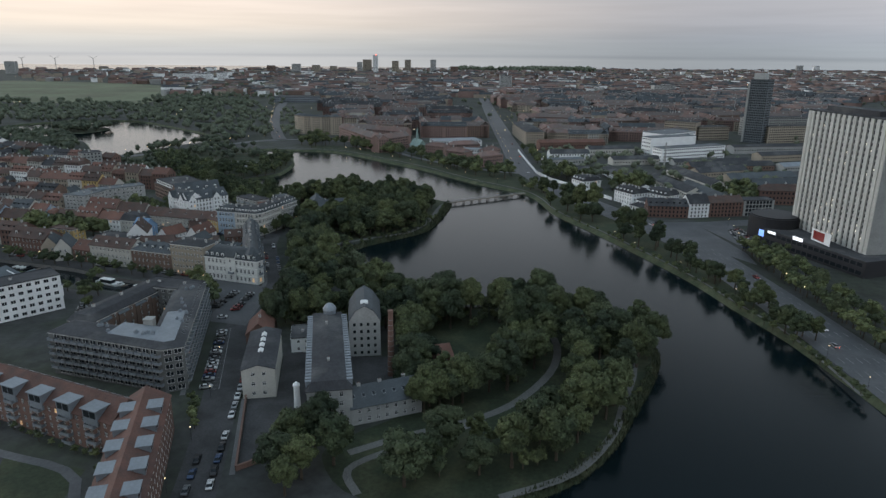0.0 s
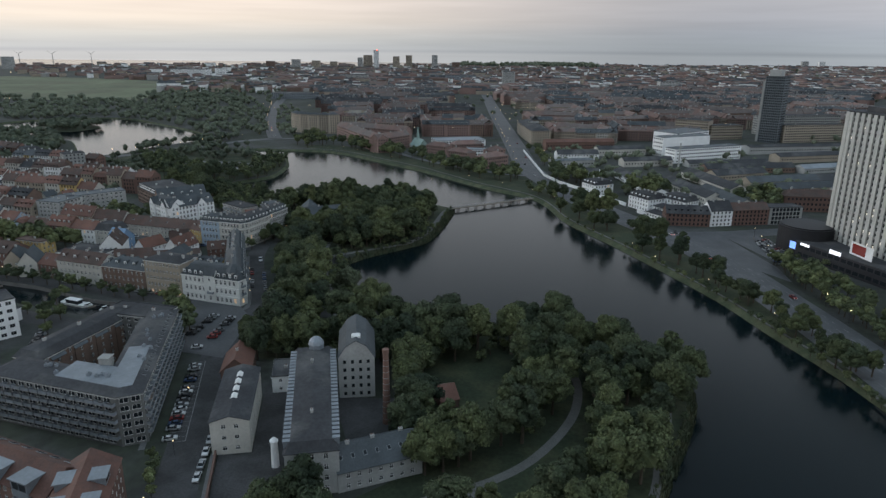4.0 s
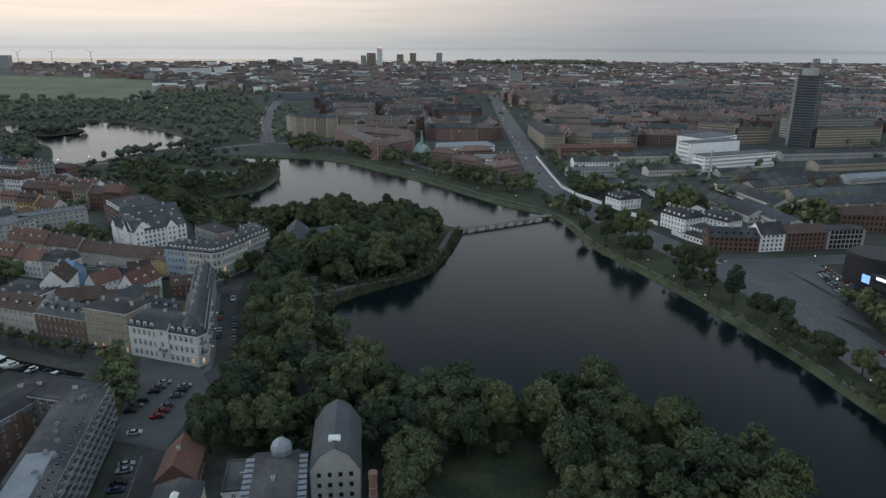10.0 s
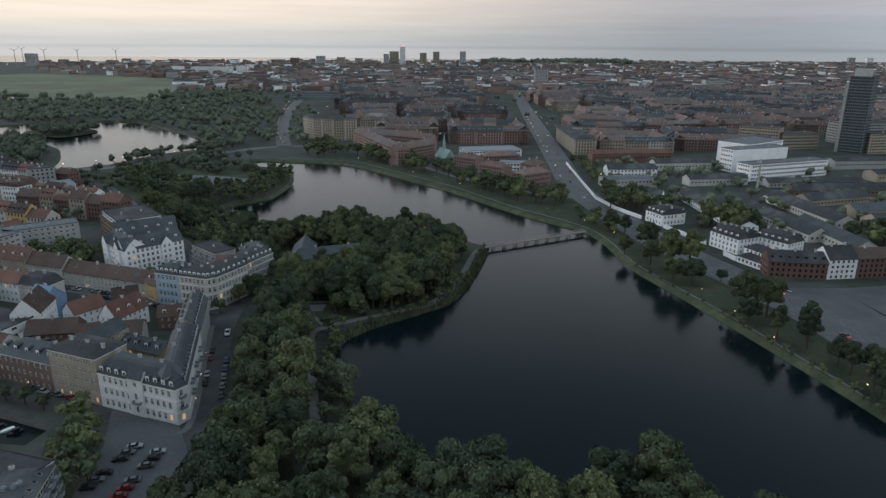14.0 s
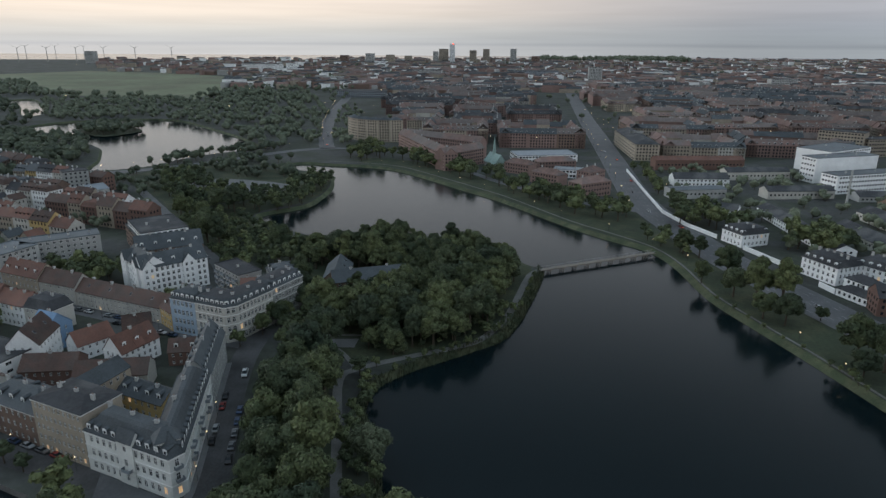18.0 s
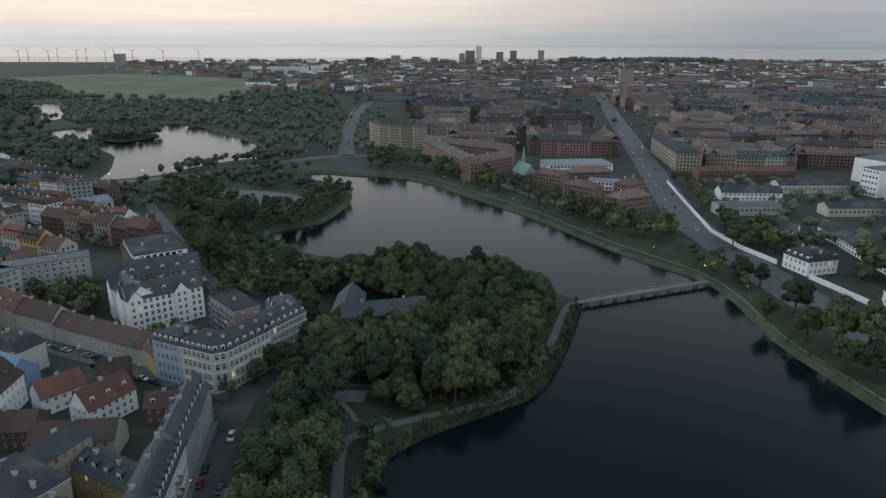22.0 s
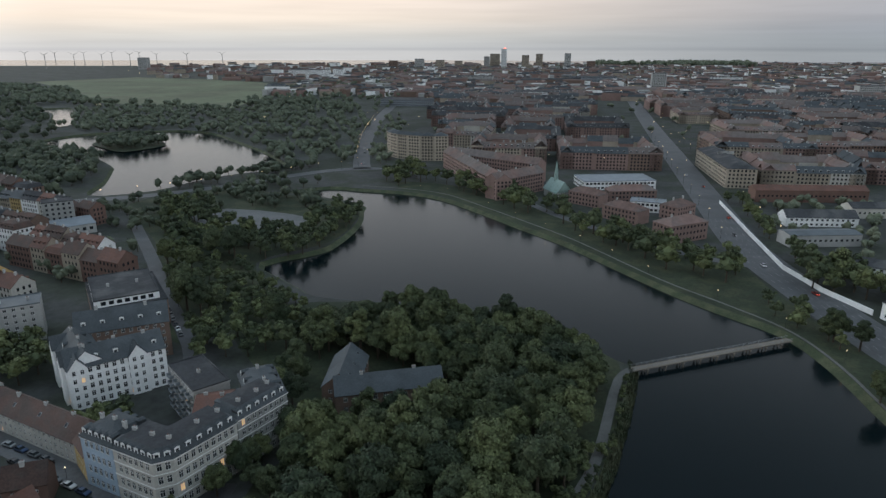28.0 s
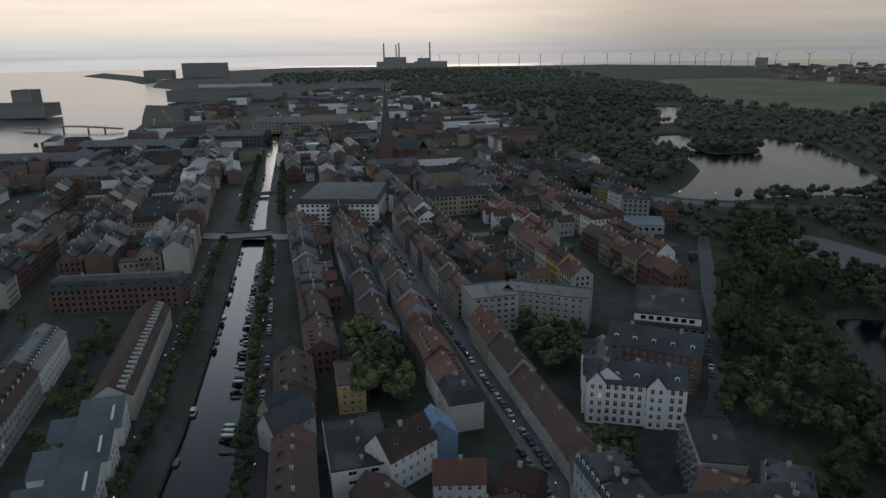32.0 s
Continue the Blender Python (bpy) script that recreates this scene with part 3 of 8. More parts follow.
    for n in range(chimneys):
        co = part("chimney", chimney_mesh(), None, top)
        x = L * (n + 0.5) / chimneys + rng.uniform(-0.6, 0.6)
        y = D / 2 + rng.uniform(-0.5, 0.5)
        co.location = (x, y, E + (rise if roof != "flat" else 0.2) - 0.5)
    return top


SMALL = {}


def inset_ring(pts, d):
    """A plan drawn in by d metres with square corners; negative grows it."""
    n, out = len(pts), []
    for i in range(n):
        p, a, b = Vector(pts[i]), (Vector(pts[i]) - Vector(pts[i - 1])).normalized(), (Vector(pts[(i + 1) % n]) - Vector(pts[i])).normalized()
        na, nb = Vector((-a.y, a.x)), Vector((-b.y, b.x))
        m = (na + nb) / max(0.35, 1 + na.dot(nb))
        q = p + m * d
        out.append((q.x, q.y))
    return out


def bands(mb, pts, zs, out=0.16, h=0.34):
    """Mouldings that run round a plan at the heights zs."""
    for z in zs:
        a, b = inset_ring(pts, 0.02), inset_ring(pts, -out)
        mb.rings([[(*p, z) for p in a], [(*p, z) for p in b], [(*p, z + h) for p in b], [(*p, z + h) for p in a]], 0, False)


def poly_house(name, pts, eave, rise, inset, wall, cover, storeys, faces, pitch=2.6, win=(1.15, 1.7), style="cross", label="", category="building", dormers=(), trim="frame", cap=None, chimneys=(), lit=0.02, courses=True, base=GZ, top_inset=4.0):
    """A building on a plan of any shape, given anticlockwise; faces: the walls with windows; dormers: (wall, how many)."""
    o = Vector(pts[0])
    loc = [(p[0] - o.x, p[1] - o.y) for p in pts]
    n, E = len(loc), eave - base
    top = new(name)
    top.location = (o.x, o.y, base)
    tagged(top, label, category)
    mb, spots = Mb(), []
    for i in range(n):
        a, b = Vector(loc[i]), Vector(loc[(i + 1) % n])
        facade(mb, tuple(a), math.atan2(b.y - a.y, b.x - a.x), (b - a).length, 0, E, storeys if i in faces else 0, pitch, win[0], win[1], spots)
    part("wall", mb, [M[wall], M["glass"]], top)
    rb = Mb()
    R = lambda d, z: [(*p, z) for p in inset_ring(loc, d)]  # noqa: E731
    rb.rings([R(-0.3, E), R(-0.3, E + 0.22), R(0.1, E + 0.26), R(inset, E + rise * (0.85 if cap is None else 1.0))], 0, False)
    part("roof", rb, [M[cover]], top)
    cp = Mb()
    cp.rings([R(inset, E + rise * (0.85 if cap is None else 1.0)), R(top_inset, E + rise + (0.0 if cap is None else 0.08))])
    part("roof_top", cp, [M[cap or cover]], top)
    if trim:
        tb_ = Mb()
        sh = E / storeys
        bands(tb_, loc, [E - 0.36], 0.28, 0.4)
        part("cornice", tb_, [M[trim]], top)
        if courses:
            tc_ = Mb()
            bands(tc_, loc, [sh - 0.1] + [sh * i_ - 0.05 for i_ in range(2, storeys)], 0.12, 0.24)
            part("string_course", tc_, [M[trim]], top)
    for pos, a, w, h, r in spots:
        wo = part("window", window_mesh(w, h, style, rng.random() < (0.4 if r == 0 and lit > 0.05 else lit * 0.4)), None, top)
        wo.location, wo.rotation_euler = pos, (0, 0, a)
    for i, count in dormers:
        a, b = Vector(loc[i]), Vector(loc[(i + 1) % n])
        d = (b - a).normalized()
        for k in range(count):
            p = a.lerp(b, (k + 0.5) / count) + Vector((-d.y, d.x)) * 0.5
            do = part("dormer", dormer_mesh(M[cover]), None, top)
            do.location, do.rotation_euler = (p.x, p.y, E + 0.45), (0, 0, math.atan2(d.y, d.x))
    for x, y in chimneys:
        co = part("chimney", chimney_mesh(), None, top)
        co.location = (x - o.x, y - o.y, E + rise - 0.4)
    return top


def dormer_mesh(material):
    key = ("dormer", material.name)
    if key not in SMALL:
        mb = Mb()
        prof = [(-0.75, 0), (0.75, 0), (0.75, 1.5), (0.92, 1.52), (0.92, 1.66), (0, 2.0), (-0.92, 1.66), (-0.92, 1.52), (-0.75, 1.5)]
        n, k = len(prof), 0
        mb.v = [(x, 0, z) for x, z in prof] + [(x, 2.5, z + 0.25 * (z > 1)) for x, z in prof]
        hole = [(-0.55, 0.25), (0.55, 0.25), (0.55, 1.38), (-0.55, 1.38)]
        pane = [(-0.46, 0.34), (0.46, 0.34), (0.46, 1.29), (-0.46, 1.29)]
        mb.v += [(x, 0, z) for x, z in hole] + [(x, -0.05, z) for x, z in pane] + [(x, 0.05, z) for x, z in pane]
        q = 2 * n
        quads = [(i_, (i_ + 1) % n, n + (i_ + 1) % n, n + i_) for i_ in range(n)]
        quads += [(0, 1, q + 1, q), (1, 2, q + 2, q + 1), (2, 4, 5, 6, 8, q + 3, q + 2), (8, 0, q, q + 3)]
        mats_ = [0] * n + [2] * 4
        for i_ in range(4):
            j_ = (i_ + 1) % 4
            quads += [(q + i_, q + j_, q + 4 + j_, q + 4 + i_), (q + 4 + i_, q + 4 + j_, q + 8 + j_, q + 8 + i_)]
            mats_ += [2, 2]
        quads.append((q + 8, q + 9, q + 10, q + 11))
        mats_.append(1)
        mb.f, mb.m = quads, mats_
        SMALL[key] = mb.mesh("dormer", [material, M["glass"], M["frame"]])
    return SMALL[key]


def skylight_mesh():
    if "skylight" not in SMALL:
        mb = Mb()
        mb.box(-0.5, -0.7, -0.05, 0.5, 0.7, 0.1, 0)
        mb.face([(-0.42, -0.62, 0.11), (0.42, -0.62, 0.11), (0.42, 0.62, 0.11), (-0.42, 0.62, 0.11)], 1)
        SMALL["skylight"] = mb.mesh("skylight", [M["steel"], M["glass"]])
    return SMALL["skylight"]


def chimney_mesh():
    if "chimney" not in SMALL:
        mb = Mb()
        mb.box(-0.55, -0.4, -0.6, 0.55, 0.4, 1.5, 0)
        mb.box(-0.62, -0.47, 1.3, 0.62, 0.47, 1.45, 0)
        mb.tube(-0.25, 0, 1.5, 1.85, 0.14, 0.12, 6, 1)
        mb.tube(0.25, 0, 1.5, 1.85, 0.14, 0.12, 6, 1)
        SMALL["chimney"] = mb.mesh("chimney", [M["pale"], M["tile"]])
    return SMALL["chimney"]


def court_block(name, x0, y0, x1, y1, ang, eave, wall, cover, depth=12.0, rise=5.0, windows=True, label="", base=GZ):
    """A perimeter block round an open courtyard."""
    cx, cy = (x0 + x1) / 2, (y0 + y1) / 2
    L, W = x1 - x0, y1 - y0
    top = new(name)
    top.matrix_basis = Matrix.Translation((cx, cy, base)) @ Matrix.Rotation(ang, 4, "Z")
    tagged(top, label or "brick perimeter apartment block with tiled roof", "apartment block", "city blocks")
    E = eave - base
    mb, rb, spots = Mb(), Mb(), []
    hx, hy = L / 2, W / 2
    st = max(3, round(E / 3.3))
    ix, iy = hx - depth, hy - depth
    bs = random.Random(int(cx * 7 + cy * 13))
    mixed = bs.random() < 0.65
    Rg = lambda a, b, z: [(-a, -b, z), (a, -b, z), (a, b, z), (-a, b, z)]  # noqa: E731
    for o, a, wd in (((-hx, -hy), 0, L), ((hx, -hy), math.pi / 2, W), ((hx, hy), math.pi, L), ((-hx, hy), -math.pi / 2, W)):
        c, d_ = math.cos(a), math.sin(a)
        if not (ix > 3 and iy > 3):
            facade(mb, o, a, wd, 0, E, st if windows and abs(a) != math.pi else 0, 3.1, 1.5, 1.7, spots, True)
            continue
        n = max(1, round(wd / bs.uniform(17, 30)))
        P = lambda q, d, z: (o[0] + c * q - d_ * d, o[1] + d_ * q + c * d, z)  # noqa: E731
        for i in range(n):
            s0, s1 = wd * i / n, wd * (i + 1) / n
            e = E + (bs.uniform(-1.4, 1.4) if mixed else 0)
            k0, mi = len(mb.m), bs.choice((0, 0, 2, 3)) if mixed else 0
            facade(mb, P(s0, 0, 0)[:2], a, s1 - s0, 0, e, st if windows and abs(a) != math.pi else 0, 3.1, 1.5, 1.7, spots, True)
            mb.face([P(s0, depth, 0), P(s0, 0, 0), P(s0, 0, e), P(s0, depth, e)])
            mb.face([P(s1, 0, 0), P(s1, depth, 0), P(s1, depth, e), P(s1, 0, e)])
            mb.face([P(s1, depth, 0), P(s0, depth, 0), P(s0, depth, e), P(s1, depth, e)])
            for q in range(k0, len(mb.m)):
                if mb.m[q] == 0:
                    mb.m[q] = mi
            rr, rm = rise * bs.uniform(0.85, 1.2), bs.choice((0, 0, 0, 1)) if mixed else 0
            for q in (s0, s1):
                k = len(rb.v)
                rb.v += [P(q, -0.4, e - 0.1), P(q, -0.4, e + 0.15), P(q, depth / 2, e + rr), P(q, depth + 0.4, e - 0.1)]
                if k:
                    rb.f += [(k - 4, k, k + 1, k - 3), (k - 3, k + 1, k + 2, k - 2), (k - 2, k + 2, k + 3, k - 1)]
                    rb.m += [rm] * 3
    if not (ix > 3 and iy > 3):
        i = min(hx, hy) - 0.05
        rb.rings([Rg(hx + 0.4, hy + 0.4, E), Rg(hx + 0.4, hy + 0.4, E + 0.2), Rg(hx - i, hy - i, E + rise)])
    part("wall", mb, [M[wall], M["glass"], M["brown" if wall == "farbrick" else "farbrick"], M["buff" if wall != "buff" else "cream"]], top)
    part("roof", rb, [M[cover], M["slate" if cover != "slate" else "fartile"]], top)
    cj = Mb()
    for n in range(int((L + W) / 9)):
        d = depth / 2
        q = rng.uniform(-1, 1)
        x, y = ((q * (hx - d), rng.choice((-1, 1)) * (hy - d)) if rng.random() < L / (L + W) else (rng.choice((-1, 1)) * (hx - d), q * (hy - d))) if ix > 3 and iy > 3 else (q * hx * 0.6, 0)
        cj.box(x - 0.7, y - 0.5, E + rise - 1, x + 0.7, y + 0.5, E + rise + 1.3, 0)
    if windows and ix > 3 and iy > 3:
        for n in range(int(L / 6)):
            x = -hx + 6 + n * (L - 12) / max(1, int(L / 6) - 1)
            cj.box(x - 0.9, -hy + 1.2, E + 0.6, x + 0.9, -hy + 4.0, E + 2.3, 0)
            cj.face([(x - 0.7, -hy + 1.17, E + 0.9), (x + 0.7, -hy + 1.17, E + 0.9), (x + 0.7, -hy + 1.17, E + 2.1), (x - 0.7, -hy + 1.17, E + 2.1)], 1)
    tagged(part("roof_trim", cj, [M["pale"], M["glass"]], top), kind="stuff")
    return top
# ---------------------------------------------------------------- water and land
LAKE = smooth_line([(152, 60), (152, 130), (149, 195), (145, 250), (137, 291), (130, 331), (118, 372), (104, 416), (93, 447), (82, 480), (77, 521), (68, 550), (46, 573), (22, 602), (-22, 664)] + [(-50, 695), (-81, 731), (-118, 769), (-150, 783), (-186, 787), (-215, 791), (-236, 768), (-205, 758), (-170, 742), (-163, 722), (-154, 686), (-153, 645), (-158, 622),
                    (-180, 596), (-164, 580), (-150, 569), (-133, 557), (-100, 556), (-60, 556), (-22, 540), (2, 516), (8, 507), (-1, 456), (-10, 425)] + [(-22, 412), (-33, 402), (-44, 392),
                    (-53, 379), (-54, 365), (-46, 345), (-40, 325), (-31, 305), (-12, 290), (20, 288), (46, 291), (62, 287), (74, 272), (86, 256), (88, 243), (83, 226), (73, 207),
                    (62, 188), (52, 172), (39, 158), (24, 148), (4, 130), (0, 90), (40, 50)], step=3)
CANAL = [(-131, 311), (-133, 301), (-160, 303), (-208, 320), (-240, 333), (-308, 357), (-377, 380), (-448, 404), (-566, 447), (-709, 494), (-1288, 667),
         (-1270, 688), (-699, 509), (-574, 468), (-469, 433), (-367, 394), (-288, 367), (-232, 348), (-199, 338), (-165, 322)]
POND = smooth_line([(-660, 990), (-640, 1064), (-556, 1110), (-493, 1094), (-419, 1024), (-345, 948), (-288, 868), (-318, 838), (-342, 790), (-352, 752), (-390, 728), (-412, 775), (-442, 825), (-460, 850), (-503, 885), (-535, 900), (-590, 912)], step=3)
POND2 = smooth_line([(-985, 1335), (-960, 1375), (-920, 1360), (-780, 1190), (-745, 1130), (-770, 1130), (-900, 1290)], step=3)
ISLAND = smooth_line([(-590, 990), (-555, 1040), (-515, 1015), (-492, 985), (-508, 935), (-550, 955)], step=3)
COAST = [(-1000, -900), (-1000, 240), (-972, 305), (-1085, 402), (-1250, 442), (-1420, 464), (-1700, 505), (-1640, 560), (-1900, 640), (-2350, 690), (-2600, 640), (-3200, 760), (-3400, 900),
         (-4300, 1150), (-4700, 1900), (-4350, 2300), (-4000, 2550), (-3600, 3000), (-3350, 3500), (-2600, 3650), (-1900, 3850), (-1200, 4050), (-500, 4120), (300, 4350), (1200, 4600), (2200, 5200), (5200, 5200), (5200, -900)]


def land_sheet():
    """The ground to the horizon, with the waters cut out and a sloping bank round them."""
    rings = [COAST, offset(LAKE, 3.6), [tuple(p) for p in CANAL], offset(POND, 2.6), offset(POND2, 2.6)]
    pts, edges = [], []
    for r in rings:
        k = len(pts)
        pts += [Vector(p) for p in r]
        edges += [(k + i, k + (i + 1) % len(r)) for i in range(len(r))]
    vs, _, fs, *_ = geometry.delaunay_2d_cdt(pts, edges, [], 0, 0.01)
    mb = Mb()
    mb.v = [(p.x, p.y, 2.0) for p in vs]
    for f in fs:
        c = sum((vs[i] for i in f), Vector((0, 0))) / len(f)
        if inside(c.x, c.y, COAST) and not any(inside(c.x, c.y, r) for r in rings[1:]):
            mb.f.append(tuple(f))
            mb.m.append(0)
    land = tagged(part("ground", mb, M["ground"]), "dusky level ground with worn grass and paving", "ground", kind="structure")
    for name, line, out in (("bank", LAKE, offset(LAKE, 3.6)), ("bank", POND, offset(POND, 2.6)), ("bank", POND2, offset(POND2, 2.6))):
        b = Mb()
        n = len(line)
        for i in range(n):
            j = (i + 1) % n
            b.face([(*line[i], -0.4), (*line[j], -0.4), (*out[j], 2.0), (*out[i], 2.0)])
        tagged(part(name, b, M["reed"]), "sloping grassy bank at the water's edge", "bank", kind="structure")
    q = Mb()
    for ring in (CANAL, COAST):
        for i in range(len(ring)):
            a, c = ring[i], ring[(i + 1) % len(ring)]
            q.face([(*a, -1.0), (*c, -1.0), (*c, 2.0), (*a, 2.0)])
    tagged(part("quay_wall", q, M["quay"]), "stone quay wall along the canal and shore", "quay", kind="structure")
    return land


DRY = offset(LAKE, 3.5)


def dry(pts):
    """Draws a plot back from the water's edge."""
    out = []
    for x, y in pts:
        if inside(x, y, DRY):
            x, y = min(offset(LAKE, 3.8), key=lambda q: (q[0] - x) ** 2 + (q[1] - y) ** 2)
        out.append((x, y))
    return out


land_sheet()
wm = Mb()
for ring in (5400,):
    wm.face([(-ring, -ring, 0), (ring, -ring, 0), (ring, ring, 0), (-ring, ring, 0)])
tagged(part("water", wm, M["water"]), "calm dark water mirroring the evening sky", "water", kind="structure")
sheet("island", ISLAND, 0.9, M["grass"], "low wooded island in the pond")

# roads, paths and lawns
ROAD = [(164, 180), (164, 230), (162, 290), (160, 326), (157, 370), (150, 410), (142, 437), (128, 475), (113, 517), (104, 550), (93, 605), (85, 655), (83, 700), (85, 800), (88, 960), (93, 1250), (104, 1700), (112, 2100)]
ribbon("road_boulevard", ROAD, lambda t: 25 - 1 * t, 2.12, M["asphalt"], label="wide asphalt boulevard along the lake")
for off in (-8.4, -5.2, 5.2, 8.4, 1.4, -1.4):
    line = smooth_line(ROAD, False, 10)
    mb = Mb()
    for i in range(0, 126, 2 if abs(off) > 1 else 1):
        a, b = Vector(line[i]), Vector(line[i + 1])
        d = (b - a)
        t = d.normalized()
        nrm = Vector((t.y, -t.x)) * off
        a, b = a + nrm, a + nrm + d * (0.8 if abs(off) > 1 else 1)
        s = Vector((t.y, -t.x)) * 0.11
        mb.face([(*(a + s), 2.135), (*(b + s), 2.135), (*(b - s), 2.135), (*(a - s), 2.135)])
    tagged(part("lane_marking", mb, M["paint"]), "worn white lane marking on the asphalt", "road marking", kind="structure")
sheet("junction", [(140, 448), (152, 402), (168, 372), (178, 352), (182, 376), (178, 432), (196, 442), (190, 450)], 2.105, M["asphalt"], "wide asphalt junction before the hotel", "road")
ribbon("road_cross", [(140, 440), (175, 441), (230, 452), (300, 455), (420, 470)], 15, 2.10, M["asphalt"], label="side street beside the brick rows")
ribbon("road_street", [(-62, 120), (-68, 165), (-80, 225), (-90, 290), (-86, 318), (-98, 358), (-106, 390), (-109, 418)], lambda t: 12 if t < 0.42 else 9.5, 2.12, M["cobble"], label="quiet town street with parked cars")
ribbon("pavement_street", [(-91.5, 309), (-89.8, 317), (-101.8, 358), (-110.5, 388)], 2.2, 2.2, M["pavement"], label="raised paved footway along the palace")
ribbon("pavement_street", [(-88.6, 202), (-103.2, 268)], 1.8, 2.2, M["pavement"], soft=False, label="raised paved footway along the housing block")
ribbon("pavement_street", [(-58, 158), (-66.8, 200), (-63, 236)], 1.6, 2.2, M["pavement"], soft=False, label="raised paved footway along the yard wall")
sheet("parking_court", [(-110, 302), (-106, 268), (-84, 262), (-84, 300), (-92, 313), (-118, 322)], 2.16, M["asphalt"], "asphalt parking place before the white palace", "parking")
ribbon("road_lane", [(-108, 404), (-150, 414), (-182, 424), (-273, 450), (-420, 488), (-560, 530), (-700, 575)], 10, 2.10, M["asphalt"], label="straight old town street")
ribbon("road_quay_south", [(-112, 318), (-165, 331), (-215, 348), (-300, 374), (-440, 421), (-600, 472), (-1250, 690)], 9, 2.08, M["cobble"], label="cobbled quay street along the canal")
ribbon("road_quay_north", [(-150, 290), (-205, 308), (-260, 328), (-340, 354), (-440, 388), (-600, 440), (-1250, 645)], 10, 2.07, M["cobble"], label="cobbled quay street with trees")
ribbon("road_crossing", [(-520, 310), (-484, 362), (-455, 405), (-430, 440), (-380, 520), (-340, 600)], 13, 2.6, M["asphalt"], soft=False, label="street over the canal bridge")
ribbon("road_terrace", [(-150, 470), (-164, 495), (-209, 546), (-240, 585), (-300, 655)], 7, 2.1, M["asphalt"], label="narrow street beside the tree belt")
ribbon("road_causeway", [(-420, 690), (-353, 727), (-301, 780), (-251, 853), (-214, 878), (-170, 880), (-100, 850), (-30, 735), (40, 660), (78, 640)], lambda t: 13 if t < 0.5 else 7, 2.1, M["asphalt"], label="road over the causeway between the waters")
ribbon("road_radial", [(-214, 878), (-228, 920), (-262, 1040), (-295, 1180), (-337, 1392), (-420, 1900)], 17, 2.1, M["asphalt"], label="straight radial road into the suburb")
ribbon("path_bank", [(147, 205), (148, 255), (141, 294), (134, 333), (122, 375), (108, 420), (97, 450), (86, 484), (81, 524), (72, 554), (52, 580), (27, 609), (-14, 670), (-44, 706), (-76, 742), (-114, 782), (-150, 797), (-190, 802)], 1.3, 2.1, M["gravel"], label="pale gravel path along the bank")
ribbon("path_shore", [(-50, 285), (-47, 302), (-53, 325), (-60, 352), (-67, 380), (-63, 389), (-46, 401), (-29, 411), (-19, 421), (-9, 448), (0, 497), (8, 508)], 3.2, 2.1, M["gravel"], label="pale gravel path round the shore")
ribbon("path_ramp", [(-63, 389), (-72, 402), (-84, 412)], 1.8, 2.085, M["gravel"], label="gravel path into the park")
sheet("play_court", [(-80, 405), (-68, 406), (-68, 414), (-81, 412)], 2.12, M["pavement"], "small paved play court in the clearing", "court")
ribbon("path_clearing", [(-95, 409), (-84, 415), (-70, 417), (-58, 418)], 1.5, 2.115, M["gravel"], label="gravel path round the clearing")
sheet("lawn", [(-130, 308), (-112, 304), (-105, 276), (-118, 279)], 2.18, M["grass"], "dark lawn under the trees beside the basin")
ribbon("path_bastion", [(-27, 169), (-11, 178), (13, 189), (29, 203), (43, 226), (47, 251), (38, 268)], 3.0, 2.1, M["gravel"], label="pale gravel path across the bastion")
ribbon("path_bastion_low", [(-22, 150), (-26, 161), (-14, 171), (3, 180), (14, 188)], 2.4, 2.09, M["gravel"], label="narrow gravel path below the rampart")
ribbon("path_bastion_edge", [(16, 149), (38, 160), (54, 180), (63, 201), (71, 219), (77, 240)], 2.6, 2.1, M["gravel"], label="gravel path along the bastion's edge")
sheet("lawn", dry(smooth_line([(151, 245), (149.5, 291), (147.5, 331), (144, 372), (135, 416), (125, 447), (113, 480), (99, 521), (91, 550), (79, 600), (68, 655), (30, 690), (-20, 740), (-60, 775), (-110, 815), (-165, 825), (-150, 790), (-118, 775), (-81, 737), (-50, 701), (-22, 664), (22, 602), (46, 573), (68, 550), (77, 521), (82, 480), (93, 447), (104, 416), (118, 372), (130, 331), (137, 291), (145, 250)], step=3)), 2.05, M["grass"], "strip of mown grass along the bank")
sheet("lawn", [(-9, 257), (20, 254), (23, 227), (14, 214), (-1, 213), (-6, 233)], 2.06, M["grass"], "small lawn among the bastion's trees")
sheet("lawn", dry(smooth_line([(-34, 165), (-20, 148), (20, 147), (50, 170), (80, 225), (84, 250), (60, 282), (-10, 284), (-50, 290), (-58, 340), (-80, 400), (-92, 394), (-79, 320), (-70, 262), (-20, 262), (-12, 215), (-8, 196), (-30, 176)], step=4)), 2.04, M["grass"], "rough grass under the bastion's trees")
sheet("lawn", dry(smooth_line([(-100, 412), (-62, 396), (-30, 408), (-8, 440), (4, 500), (-20, 535), (-60, 550), (-130, 548), (-160, 520), (-118, 470), (-92, 450)], step=4)), 2.04, M["grass"], "shaded grass under the trees of the peninsula")
sheet("lawn", dry(smooth_line([(-170, 495), (-215, 545), (-262, 620), (-340, 705), (-300, 770), (-245, 760), (-175, 735), (-160, 690), (-160, 640), (-185, 595), (-150, 545)], step=4)), 2.03, M["grass"], "park ground beside the playground")
sheet("playground", smooth_line([(-274, 680), (-262, 706), (-210, 700), (-184, 682), (-200, 660), (-250, 662)], step=2), 2.07, M["pavement"], "pale sandy playground among trees", "playground")
